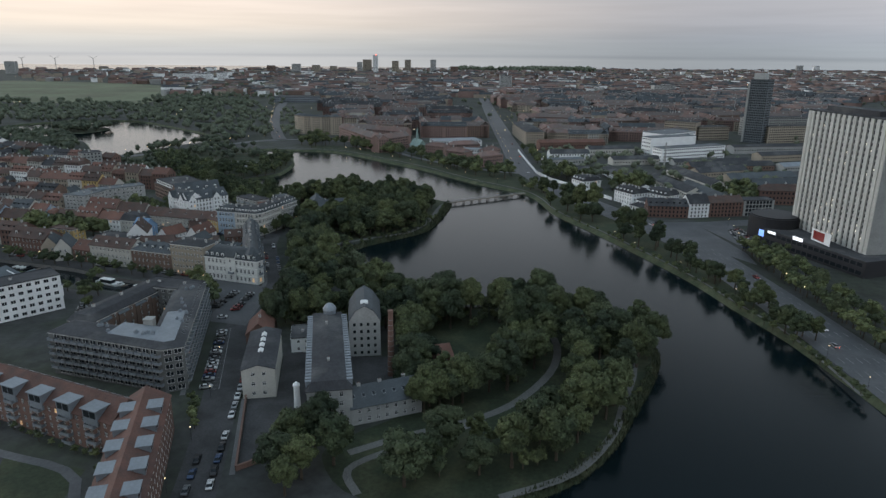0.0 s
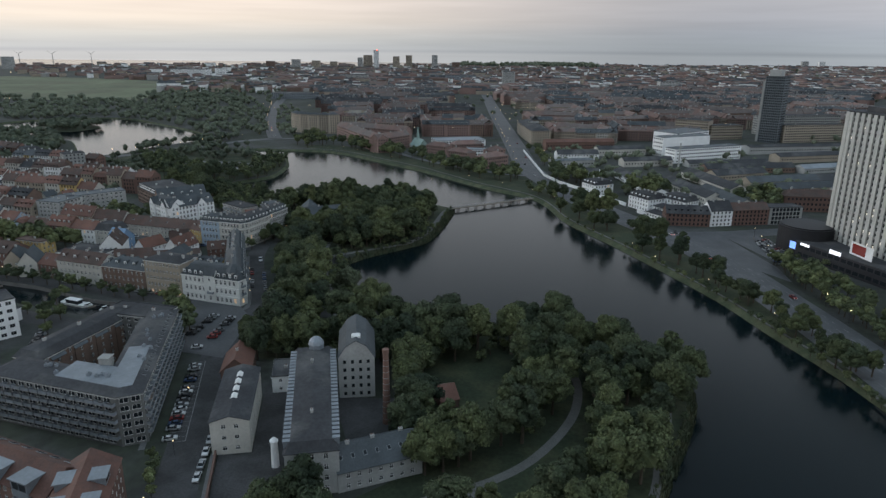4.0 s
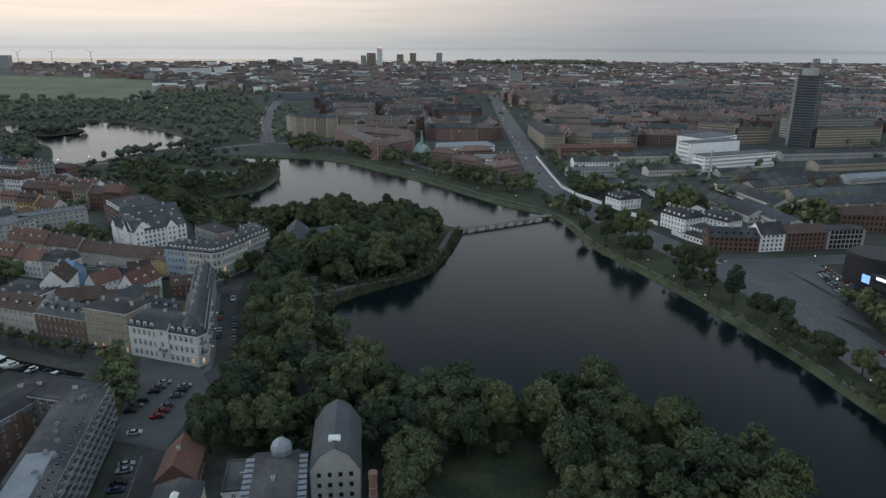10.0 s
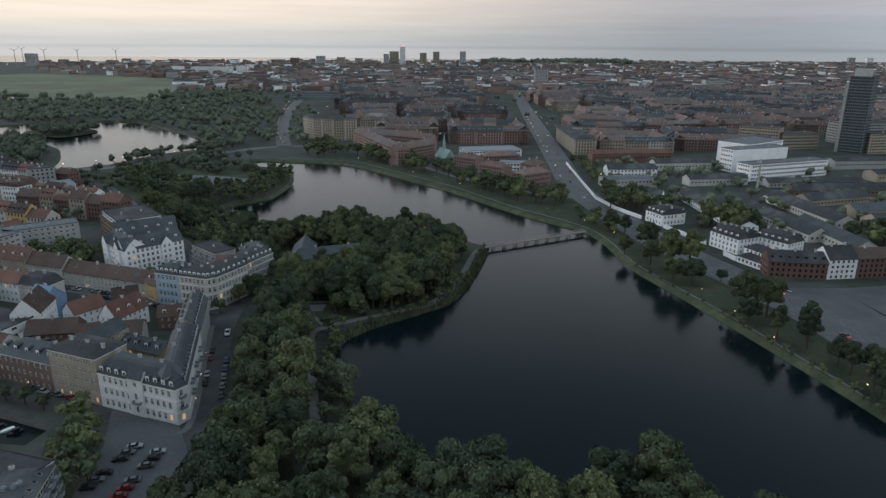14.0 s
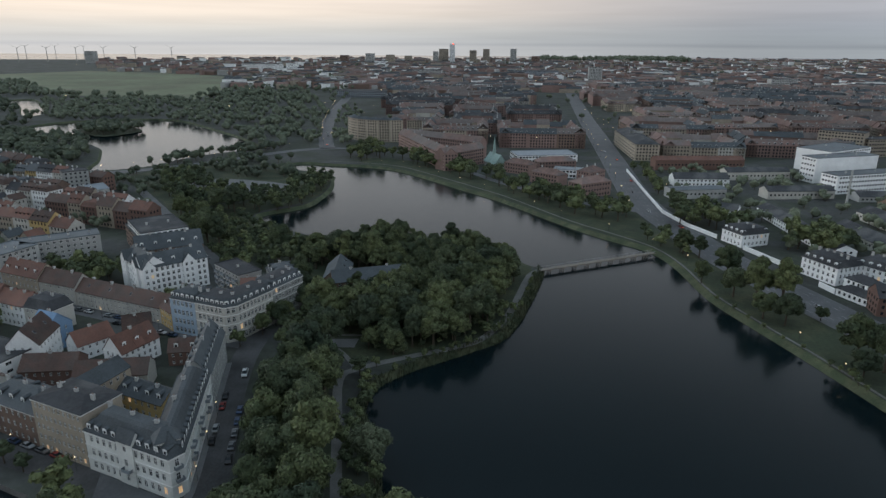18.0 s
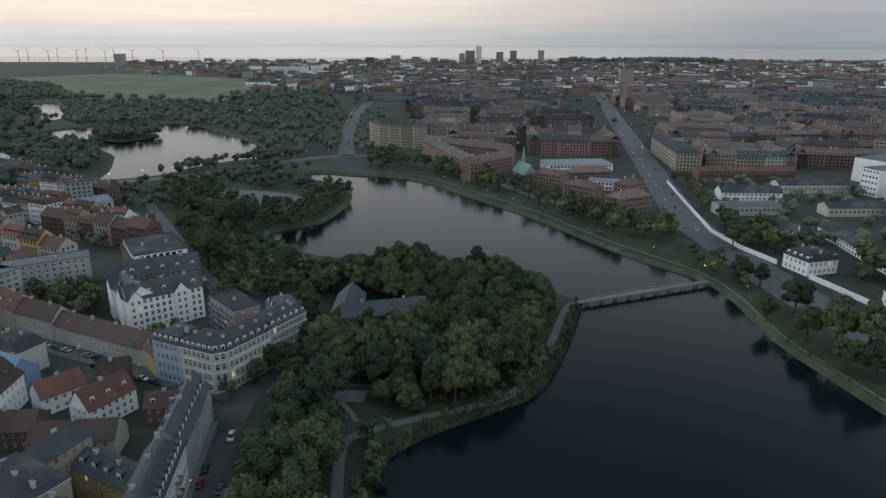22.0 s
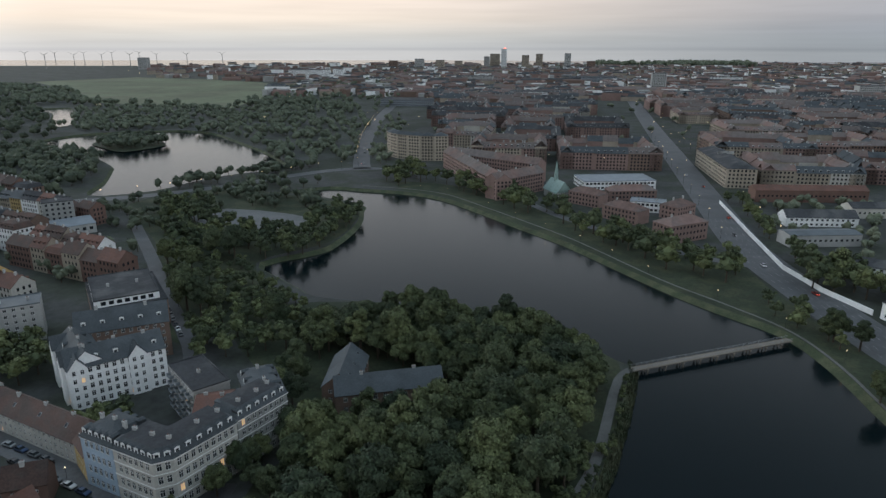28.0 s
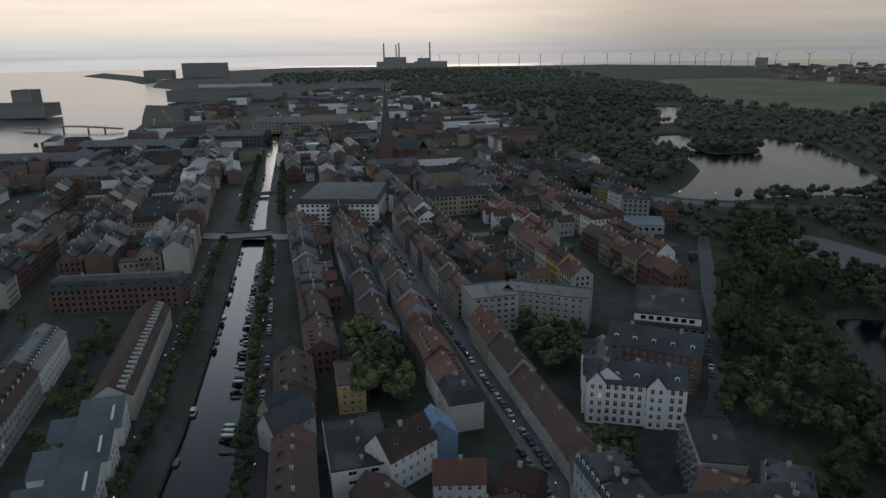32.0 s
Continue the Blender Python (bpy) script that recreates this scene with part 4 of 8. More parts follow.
FIELD = [(-1700, 2150), (-1335, 1850), (-995, 1500), (-790, 1440), (-640, 1430), (-690, 1660), (-781, 1957), (-930, 2226), (-1200, 2380), (-1562, 2480)]
sheet("field", FIELD, 2.06, M["field"], "wide flat green field")
sheet("lawn", [(-148, 175), (-100, 160), (-96, 100), (-180, 100)], 2.05, M["grass"], "green court lawn between brick wings")
# ---------------------------------------------------------------- the old brewery quarter and the housing by the street
H = house
T = "apartment building"


def balconies(top, L, storeys, sh, n, ang=0.0, o=(0, 0), z0=0.0):
    """A balcony for each flat along a wall."""
    if "balcony" not in SMALL:
        mb = Mb()
        mb.box(-1.5, -1.3, 0, 1.5, 0.1, 0.14, 0, True)
        mb.box(-1.5, -1.32, 0.14, 1.5, -1.26, 1.05, 1)
        mb.box(-1.5, -1.3, 0.14, -1.44, 0, 1.05, 1)
        mb.box(1.44, -1.3, 0.14, 1.5, 0, 1.05, 1)
        SMALL["balcony"] = mb.mesh("balcony", [M["pale"], M["zinc"]])
    for r in range(1, storeys):
        for c in range(n):
            s = L * (c + 0.5) / n
            b = part("balcony", SMALL["balcony"], None, top)
            b.location = (o[0] + math.cos(ang) * s, o[1] + math.sin(ang) * s, z0 + r * sh)
            b.rotation_euler = (0, 0, ang)


lab = "grey concrete housing block with rows of balconies and flat roof"
AB = [(-141, 218), (-94.8, 203.8), (-88.2, 206.8), (-102.5, 270.5), (-114.2, 268), (-103.2, 219), (-137.5, 229.5)]
ab = poly_house("housing_block", AB, 18.2, 1.3, 2.7, "greyd", "felt", 6, (0, 1, 2, 4, 5), 3.2, (2.4, 1.7), "split", label="grey concrete housing block with rows of balconies", category=T, trim="pale", cap="felt", courses=False, top_inset=3.2)
balconies(ab, 48.3, 6, 2.7, 14, math.atan2(-14.2, 46.2))
balconies(ab, 65.3, 6, 2.7, 19, math.atan2(63.7, -14.3), (52.8, -11.2))
for n in range(18):
    sk = part("skylight", skylight_mesh(), None, ab, "white-framed roof window")
    q = Vector((52.8, -11.2)).lerp(Vector((38.5, 52.5)), (n + 3.5) / 22) + Vector((-0.976, -0.219)) * 1.5
    sk.location, sk.rotation_euler, sk.scale = (q.x, q.y, 17.05), (0.45, 0, math.atan2(63.7, -14.3)), (0.9, 0.9, 1)
vent = Mb()
vent.box(-0.5, -0.5, -0.3, 0.5, 0.5, 0.7)
vent.tube(0, 0, 0.7, 1.1, 0.3, 0.25, 8)
VENT = vent.mesh("roof_vent", [M["zinc"]])
for n in range(22):
    v_ = part("roof_vent", VENT, None, ab)
    s_ = rng.uniform(0.05, 0.95)
    q = Vector((4, 5)).lerp(Vector((46, -7)), s_) if n % 2 else Vector((47, -2)).lerp(Vector((33, 50)), s_)
    v_.location = (q.x + rng.uniform(-2, 2), q.y + rng.uniform(-2, 2), 17.7)
stair = Mb()
stair.box(-1.6, -1.6, -17, 1.6, 1.6, 2.2)
stair.box(-1.8, -1.8, 2.2, 1.8, 1.8, 2.5)
k = part("stair_tower", stair, M["grey"], ab, "concrete stair tower with flat cap")
k.location = (34.5, 5, 17.4)
H("housing_wing", (-103, 271), (-127, 277), 12, 19, "flat", 0, "greyd", "felt", 6, 3.2, (1.7, 1.5), "split", "b", label=lab, category=T, chimneys=2)
H("housing_wing", (-129, 275), (-142, 232), 11, 17, "mansard", 3, "brown", "felt", 5, 3.0, (1.1, 1.6), "cross", "b", label="brown brick housing wing facing the courtyard", category=T, chimneys=3)
for n in range(4):
    p = Vector((-131.4, 267)).lerp(Vector((-139.4, 240)), n / 3.0)
    H("court_gable", (p.x + 9.6, p.y - 7.2), (p.x + 11.2, p.y - 2.0), 3.4, 15.6, "gable", 2.0, "brown", "lead", 5, 2.4, (1.1, 1.5), "cross", "f", label="projecting brown brick bay in the courtyard", category="bay", group="courtyard bays", chimneys=0)
mem = Mb()
mem.rings([[(-118, 214.3, z), (-95.2, 207.3, z), (-92.0, 209.0, z), (-98.2, 236, z), (-104.6, 234.4, z), (-101.6, 220.2, z), (-116.5, 224.2, z)] for z in (19.0, 19.68)])
roofpatch = part("roof_membrane", mem, M["zinc"])
tagged(roofpatch, "pale new membrane on the housing block's flat roof", "roofing")

bays = Mb()
for n in range(20):
    p = Vector((-89.6, 259)).lerp(Vector((-77.6, 207)), n / 19)
    e = p + Vector((-4.9, -1.1))
    d = Vector((-0.014, 0.06))
    bays.face([(*(p - d), 2.15), (*(p + d), 2.15), (*(e + d), 2.15), (*(e - d), 2.15)])
bays.face([(-89.7, 259.4, 2.15), (-89.5, 259.4, 2.15), (-77.4, 206.8, 2.15), (-77.6, 206.8, 2.15)])
tagged(part("bay_marking", bays, M["paint"]), "white parking bay lines on the asphalt", "road marking", kind="structure")
# red brick wings with zinc boxes
b1 = H("brick_wing", (-68.5, 128), (-83, 181), 13, 14, "gable", 4, "brick", "darktile", 4, 2.9, (1.2, 1.6), "cross", "fr", label="red brick housing wing with zinc-clad roof boxes", category=T, chimneys=0)
b2 = H("brick_wing", (-150, 190), (-94, 166), 13, 13, "gable", 4.5, "brick", "darktile", 4, 2.9, (1.2, 1.6), "cross", "fb", label="red brick housing wing with zinc-clad roof boxes", category=T, chimneys=0)
box = Mb()
box.box(-2.4, 0, -1.6, 2.4, 4.2, 1.9, 0)
box.face([(-2.0, -0.03, 0.1), (2.0, -0.03, 0.1), (2.0, -0.03, 1.6), (-2.0, -0.03, 1.6)], 1)
box.box(-2.7, -0.4, 1.9, 2.7, 4.6, 2.1, 2)
box.box(-0.06, -0.08, 0.1, 0.06, 0, 1.6, 2)
BOXM = box.mesh("roof_box", [M["zinc"], M["glass"], M["zinc"]])
for top, xs in ((b1, (5, 15, 25, 35, 45)), (b2, (6, 18, 30, 42, 53))):
    for x in xs:
        k = part("roof_box", BOXM, None, top)
        k.location = (x, 1.0, 13.1 if top is b1 else 11.3)
        if top is b2:
            k.location.y, k.scale = -0.6, (1.2, 1.15, 1.4)
        if top is b1:
            k2 = part("roof_box", BOXM, None, top)
            k2.location, k2.rotation_euler = (x, 12.0, 13.1), (0, 0, math.pi)
for x in (6, 18, 30, 42, 53):
    for r in range(4):
        k = part("balcony", SMALL["balcony"], None, b2)
        k.location, k.scale = (x, 0, 0.3 + r * 2.7), (1.3, 1.1, 1.0)
ribbon("path_court", [(-170, 182), (-130, 168), (-100, 155), (-92, 120)], 3.0, 2.12, M["asphalt"], label="paved path along the brick wing's court")
ribbon("path_court", [(-128, 167), (-122, 140), (-140, 110)], 2.0, 2.11, M["cobble"], label="narrow path across the court lawn")
for n in range(11):
    s = part("skylight", skylight_mesh(), None, b2)
    s.location, s.rotation_euler, s.scale = (4 + n * 5.2, 10.8, 12.9), (-0.62, 0, 0), (2.2, 1.3, 1)

H("white_apartment_house", (-197, 256), (-172, 281), 14, 18, "flat", 0, "white", "felt", 5, 3.4, (2.0, 1.6), "split", "fr", label="white modern apartment house with large windows", category=T, chimneys=1)
# white house with four roof lanterns
d = H("white_house", (-56.2, 201.8), (-61.6, 234), 11, 12.6, "gable", 1.6, "cream", "felt", 3, 3.6, (1.3, 1.3), "cross", "fl", label="white rendered house with four glazed roof lanterns", chimneys=0)
lan = Mb()
lan.box(-1.0, -1.5, -0.3, 1.0, 1.5, 0.3, 0)
lan.face([(-1.0, -1.5, 0.3), (1.0, -1.5, 0.3), (0.0, -1.2, 1.1)], 1)
lan.face([(1.0, -1.5, 0.3), (1.0, 1.5, 0.3), (0.0, 1.2, 1.1), (0.0, -1.2, 1.1)], 1)
lan.face([(1.0, 1.5, 0.3), (-1.0, 1.5, 0.3), (0.0, 1.2, 1.1)], 1)
lan.face([(-1.0, 1.5, 0.3), (-1.0, -1.5, 0.3), (0.0, -1.2, 1.1), (0.0, 1.2, 1.1)], 1)
LAN = lan.mesh("roof_lantern", [M["frame"], M["frame"]])
for n in range(4):
    k = part("roof_lantern", LAN, None, d, "white glazed roof lantern")
    k.location, k.rotation_euler = (12 + n * 4.6, 5.5, 11.8), (0, 0, math.pi / 2)
H("small_house", (-67.5, 242), (-70, 257), 10, 7.5, "gable", 4.5, "brick", "tile", 2, 3.0, (1.0, 1.3), "cross", "fl", label="small brick house with steep red tiled roof", chimneys=1)
H("annex", (-58.5, 236), (-50, 237.5), 13, 8, "flat", 0, "white", "felt", 2, 3.0, (1.0, 1.2), "cross", "fr", label="low white annex with flat roof", chimneys=1)
brew = H("brewery_hall", (-27.5, 184), (-38, 243), 14, 15, "mansard", 3.2, "pale", "felt", 4, 3.6, (1.2, 1.7), "cross", "fl", label="long pale brewery hall with rows of zinc roof lights", chimneys=2)
zl = Mb()
zl.box(-0.6, 0, 0, 0.6, 2.6, 1.9, 0)
zl.face([(-0.5, -0.03, 0.3), (0.5, -0.03, 0.3), (0.5, -0.03, 1.7), (-0.5, -0.03, 1.7)], 1)
zl.box(-0.7, -0.2, 1.9, 0.7, 2.8, 2.02, 0)
ZL = zl.mesh("roof_light", [M["zinc"], M["glass"]])
for n in range(26):
    for y, r in ((-0.25, 0), (14.25, math.pi)):
        k = part("roof_light", ZL, None, brew)
        k.location, k.rotation_euler = (3 + n * 2.1, y, 13.3), (0, 0, r)
dome = Mb()
dome.rings([[(2.6 * math.cos(i * math.pi / 4 + 0.39) * s, 2.6 * math.sin(i * math.pi / 4 + 0.39) * s, z) for i in range(8)] for s, z in ((1, -1), (1, 2.2), (1.08, 2.4), (0.85, 3.6), (0.45, 4.6), (0.12, 5.0))])
k = part("turret", dome, M["zinc"], brew, "zinc-domed turret")
k.location = (57, 6, 15)
silo = H("silo_house", (-23.3, 234.5), (-26, 257), 12, 16.6, "gambrel", 6.2, "pale", "slate", 5, 2.6, (1.0, 1.3), "dark", "lf", label="tall pale malt house with steep slate roof", chimneys=0, dormers=(3, 3))
for x in (4,):
    k = part("roof_lantern", LAN, None, silo)
    k.location = (x, 6.0, 20.8)
H("low_wing", (-28, 183.5), (-6, 192.5), 14, 8, "gable", 4, "pale", "slate", 2, 3.0, (1.1, 1.4), "cross", "fr", label="low pale wing with slate roof and skylights", chimneys=3, skylights=7)
ch = Mb()
ch.tube(0, 0, 0, 24.5, 1.35, 0.85, 16)
ch.tube(0, 0, 24.3, 25.6, 1.0, 1.0, 16)
for z in range(2, 24, 2):
    r = 1.37 - 0.5 * z / 24.5
    ch.tube(0, 0, z, z + 0.12, r + 0.02, r + 0.02, 16, 1)
k = part("brick_chimney", ch, [M["brick"], M["steel"]])
k.location = (-18, 218, 2.0)
tagged(k, "tall tapering brick factory chimney with iron bands", "chimney")
ws_ = Mb()
ws_.tube(0, 0, 0, 8.2, 1.15, 0.95, 14)
ws_.tube(0, 0, 8.0, 8.5, 1.2, 1.2, 14)
ws_.tube(0, 0, 8.5, 9.3, 1.1, 0.4, 14)
k = part("white_stack", ws_, M["white"])
k.location = (-47.5, 195, 2.0)
tagged(k, "short white rendered stack with rounded cap", "chimney")
H("garden_house", (-1, 226), (5, 228), 11, 5, "gable", 3, "brick", "tile", 1, 3.0, (1.0, 1.0), "cross", "f", label="small garden house with red tiled roof", chimneys=0)


def wall_line(name, pts, h, t, material, label, base=2.0, cap=True):
    mb = Mb()
    for a, b in zip(pts, pts[1:]):
        a, b = Vector(a), Vector(b)
        d = (b - a).normalized()
        s = Vector((-d.y, d.x)) * t / 2
        r = lambda z, g: [(*(a - s * g), z), (*(b - s * g), z), (*(b + s * g), z), (*(a + s * g), z)]  # noqa: E731
        mb.rings([r(base - 0.2, 1), r(base + h, 1)])
        if cap:
            mb.rings([r(base + h, 1.5), r(base + h + 0.12, 1.5)])
    return tagged(part(name, mb, M[material]), label, "wall")


wall_line("garden_wall", [(-57.5, 160), (-66, 200)], 1.6, 0.4, "brick", "long brick yard wall by the street")
wall_line("garden_wall", [(-57.5, 160), (-47, 168)], 1.6, 0.4, "brick", "brick yard wall closing the court")
sheet("yard", [(-57, 161), (-65.5, 200), (-56, 200), (-45, 196), (-44, 172)], 2.14, M["cobble"], "paved yard behind the wall", "yard")
sheet("yard", [(-56, 201), (-62, 240), (-38, 244), (-30, 186), (-45, 186)], 2.13, M["cobble"], "paved lane between the brewery buildings", "yard")
sheet("yard", [(-25, 193), (-37, 233), (-8, 233), (-8, 206)], 2.13, M["cobble"], "dark brewery courtyard round the chimney", "yard")

# ---------------------------------------------------------------- palace block
sl = "slate"
pal = poly_house("palace", [(-122, 323.5), (-92.6, 313.8), (-90.3, 317.4), (-102.4, 358), (-111.6, 355.4), (-103.6, 329.2), (-118.6, 334)], 14.3, 5.0, 3.2, "stucco", sl, 3, (0, 1, 2), 2.35, (1.15, 2.1), "cross",
                 "white neoclassical palace with slate mansard", "palace", ((0, 10), (2, 15)), "frame", None, ((-117, 329), (-108, 325), (-99.5, 322), (-101, 334), (-104, 345), (-107, 354)), 0.06)
for z_, s_ in ((5.0, 0), (8.7, 0)):
    bl_ = part("balcony", SMALL["balcony"], None, pal)
    bl_.location, bl_.rotation_euler, bl_.scale = (30.6, -7.9, z_), (0, 0, math.atan2(3.7, 2.3)), (0.7, 0.8, 1)
bl_ = part("balcony", SMALL["balcony"], None, pal)
bl_.location, bl_.rotation_euler = (15.2, -5.3, 4.6), (0, 0, math.atan2(-9.2, 28))
for n in range(6):
    bl_ = part("balcony", SMALL["balcony"], None, pal)
    q = Vector((31.7, -6.1)).lerp(Vector((19.6, 34.5)), (n % 3 * 0.28 + 0.2))
    bl_.location, bl_.rotation_euler = (q.x, q.y, 4.6 if n < 3 else 8.4), (0, 0, math.atan2(40, -11.7))
pv = H("palace_pavilion", (-110.2, 319.2), (-104.6, 317.3), 3.2, 15.6, "gable", 2.4, "stucco", sl, 3, 2.6, (1.15, 2.1), "cross", "f", label="projecting gabled centre bay of the palace", category="bay", chimneys=0)
H("palace_turret", (-96.8, 315.5), (-92.0, 319.3), 4.5, 17.2, "hip", 3.2, "stucco", sl, 4, 2.4, (1.1, 1.7), "cross", "f", label="hip-roofed corner turret of the palace", category="turret", chimneys=0)
H("palace_wing", (-102.7, 358.5), (-112, 390), 9, 13.6, "gable", 5.4, "pale", sl, 4, 2.7, (1.2, 1.7), "cross", "fl", dormers=(9, 6), label="pale apartment wing with slate mansard", chimneys=3)
H("brick_house", (-142, 330.4), (-122.5, 323.9), 13, 18.6, "hip", 1.4, "buff", "felt", 5, 1.95, (1.0, 1.6), "cross", "fl", label="buff brick canal-front house in five storeys", chimneys=3, lit=0.04)
H("court_wing", (-138, 360), (-144, 334), 9, 15, "gable", 3.2, "buff", sl, 4, 2.7, (1.1, 1.6), "cross", "b", label="buff brick rear wing at the courtyard", chimneys=2)
H("court_wing", (-129, 349), (-111, 343), 9, 11, "gable", 3.2, "yellow", sl, 3, 2.7, (1.1, 1.6), "cross", "f", dormers=(4, 0), label="ochre rear building with dormers", chimneys=2, lit=0.08)
H("canal_house", (-167, 339.2), (-142.6, 331.2), 13, 12.5, "hip", 4, "brown", sl, 3, 2.7, (1.1, 1.7), "cross", "fr", dormers=(5, 3), label="brown canal house with hipped slate roof", chimneys=3)
H("canal_house", (-194, 348), (-167.5, 339.4), 12, 12.5, "gable", 4, "cream", "oldtile", 3, 2.6, (1.1, 1.7), "cross", "f", dormers=(4, 0), label="plain canal house with weathered tiled roof", chimneys=3)
H("canal_house", (-206, 352), (-194.5, 348.2), 12, 9, "gable", 4, "brick", "tile", 2, 2.6, (1.1, 1.5), "cross", "f", label="low brick canal house with red tiled roof", chimneys=1, skylights=2)
H("gabled_house", (-207, 352.6), (-211.5, 367), 8.5, 9.5, "gable", 5.4, "cream", sl, 2, 2.6, (1.0, 1.5), "cross", "fl", label="cream twin gable house with slate roof", chimneys=0)
H("gabled_house", (-215.8, 355.2), (-220.3, 369.6), 8.5, 9.5, "gable", 5.4, "buff", sl, 2, 2.6, (1.0, 1.5), "cross", "bl", label="buff twin gable house with slate roof", chimneys=1)
H("white_block", (-205, 367), (-180, 360), 17, 10.5, "flat", 0, "white", "felt", 3, 6.0, (2.2, 1.2), "split", "fr", label="white flat-roofed studio building with few windows", chimneys=3)
H("yellow_house", (-236, 383), (-219, 377.5), 9, 12.5, "flat", 0, "yellow", "oldtile", 4, 2.5, (1.1, 1.5), "cross", "fr", label="ochre house with rows of dark windows", chimneys=1)
H("canal_house", (-250, 366), (-225, 358.5), 13, 12, "gable", 4.5, "brick", "oldtile", 3, 2.6, (1.1, 1.7), "cross", "fr", dormers=(3, 3), label="red brick canal house with tiled roof", chimneys=2)

# gabled houses between the canal and the street
H("gabled_house", (-173.5, 374), (-177.5, 390.5), 11, 12.2, "gable", 6, "white", "oldtile", 3, 2.6, (0.9, 1.4), "cross", "fl", label="tall white gabled house with dark tiled roof", chimneys=1, skylights=2)
H("gabled_house", (-177, 397), (-186, 399.5), 11, 11.5, "gable", 5, "deepblue", "deepblue", 3, 2.6, (0.9, 1.4), "cross", "lr", label="bright blue gabled house", chimneys=1)
H("gabled_house", (-144, 376), (-138.6, 391.5), 9.5, 9.4, "gable", 5.6, "white", "tile", 3, 2.4, (1.0, 1.5), "cross", "fl", dormers=(3, 2), label="white house with bright red tiled roof and dormers", chimneys=1)
H("gable_bay", (-142.0, 382.4), (-140.9, 385.6), 3, 9.8, "gable", 1.9, "white", "tile", 3, 2.0, (0.9, 1.4), "cross", "f", label="white gabled bay of the red-roofed house", category="bay", group="gable bays", chimneys=0)
H("gabled_house", (-165, 382), (-158, 394), 9, 8, "gable", 4.4, "white", "tile", 2, 2.6, (0.9, 1.3), "cross", "fl", label="small white gabled house with tiled roof", chimneys=1)
H("gabled_house", (-152, 360), (-129, 366), 10, 8, "gable", 4, "cream", "oldtile", 2, 2.6, (0.9, 1.3), "cross", "f", label="low back house with tiled roof", chimneys=1)
H("gabled_house", (-173, 362), (-155, 366), 11, 8, "gable", 4, "brick", "oldtile", 2, 2.6, (0.9, 1.3), "cross", "fl", label="low brick back house with tiled roof", chimneys=1)
H("gabled_house", (-131, 383), (-120, 386), 8, 7.5, "gable", 3.6, "brick", "oldtile", 2, 2.6, (0.9, 1.3), "cross", "f", dormers=(2, 2), label="brick corner house with weathered roof", chimneys=1)
H("gabled_house", (-156, 396), (-147, 401), 9, 9, "gable", 4.2, "brick", "oldtile", 2, 2.6, (0.9, 1.3), "cross", "fb", label="brick house with weathered tiled roof", chimneys=1)

# ---------------------------------------------------------------- corner block and white castle-like flats
H("corner_house", (-144, 411), (-132, 407.6), 12, 17, "mansard", 3.2, "blue", sl, 4, 2.05, (1.25, 2.1), "cross", "f", dormers=(5, 4), label="pale blue apartment house with slate mansard", category=T, chimneys=3)
poly_house("corner_house", [(-131.8, 407.5), (-118, 403.6), (-114, 406.5), (-106.5, 424.6), (-116.8, 429), (-121.6, 417.1), (-128.5, 419)], 17, 3.0, 1.7, "cream", sl, 4, (0, 1, 2), 2.05, (1.25, 2.1), "cross", "cream corner apartment house with slate mansard", T, ((0, 6), (1, 2), (2, 6)), "frame", "felt", ((-128, 412), (-122, 410.5), (-117, 410), (-114, 418), (-111.5, 424)), 0.05)
poly_house("corner_house", [(-106.4, 424.9), (-99.5, 442), (-109.7, 446.2), (-116.7, 429.3)], 17.3, 2.8, 1.7, "grey", sl, 5, (0, 1), 2.05, (1.2, 1.9), "cross", "grey apartment house with white cornices and slate mansard", T, ((0, 6), (2, 5)), "frame", "felt", ((-108.5, 430), (-106, 436), (-105, 441)), 0.05)
H("corner_house", (-100.5, 443), (-110, 456), 11, 17.3, "mansard", 2.9, "grey", sl, 5, 2.3, (1.15, 1.7), "cross", "f", dormers=(3, 3), label="grey end house of the apartment block", category=T, chimneys=2)
H("court_house", (-122, 428), (-113, 431), 14, 15, "gable", 2.5, "yellow", "tile", 4, 2.6, (1.0, 1.5), "cross", "fl", label="ochre rear house with red tiled roof", chimneys=2)
cb = H("balcony_house", (-143, 450), (-126, 436), 11, 18, "flat", 0, "grey", "felt", 6, 3.0, (1.5, 1.5), "split", "fl", label="grey concrete flats with stacked balconies", category=T, chimneys=1)
balconies(cb, 22, 6, 2.58, 4)
H("white_flats", (-194, 460), (-175, 443.5), 12, 16, "gable", 5, "white", sl, 5, 2.4, (1.25, 1.8), "cross", "fl", dormers=(4, 3), label="tall white flats with steep slate roof", category=T, chimneys=3)
H("white_flats", (-174.6, 443.2), (-154, 465), 12, 16, "gable", 5, "white", sl, 5, 2.4, (1.25, 1.8), "cross", "fr", dormers=(5, 3), label="tall white flats with steep slate roof", category=T, chimneys=3)
def gable_bay(a, b, f, w, eave, rise, wall, cover, storeys, win, style, label, out=1.0, deep=7.0):
    """A bay whose gable faces the street, at the share f of the front a to b."""
    a, b = Vector(a), Vector(b)
    d = (b - a).normalized()
    inn = Vector((-d.y, d.x))
    p = a.lerp(b, f) + d * (w / 2) - inn * out
    return H("gable_bay", tuple(p), tuple(p + inn * deep), w, eave, "gable", rise, wall, cover, storeys, 2.4, win, style, "l", label=label, category="bay", group="gable bays", chimneys=0)


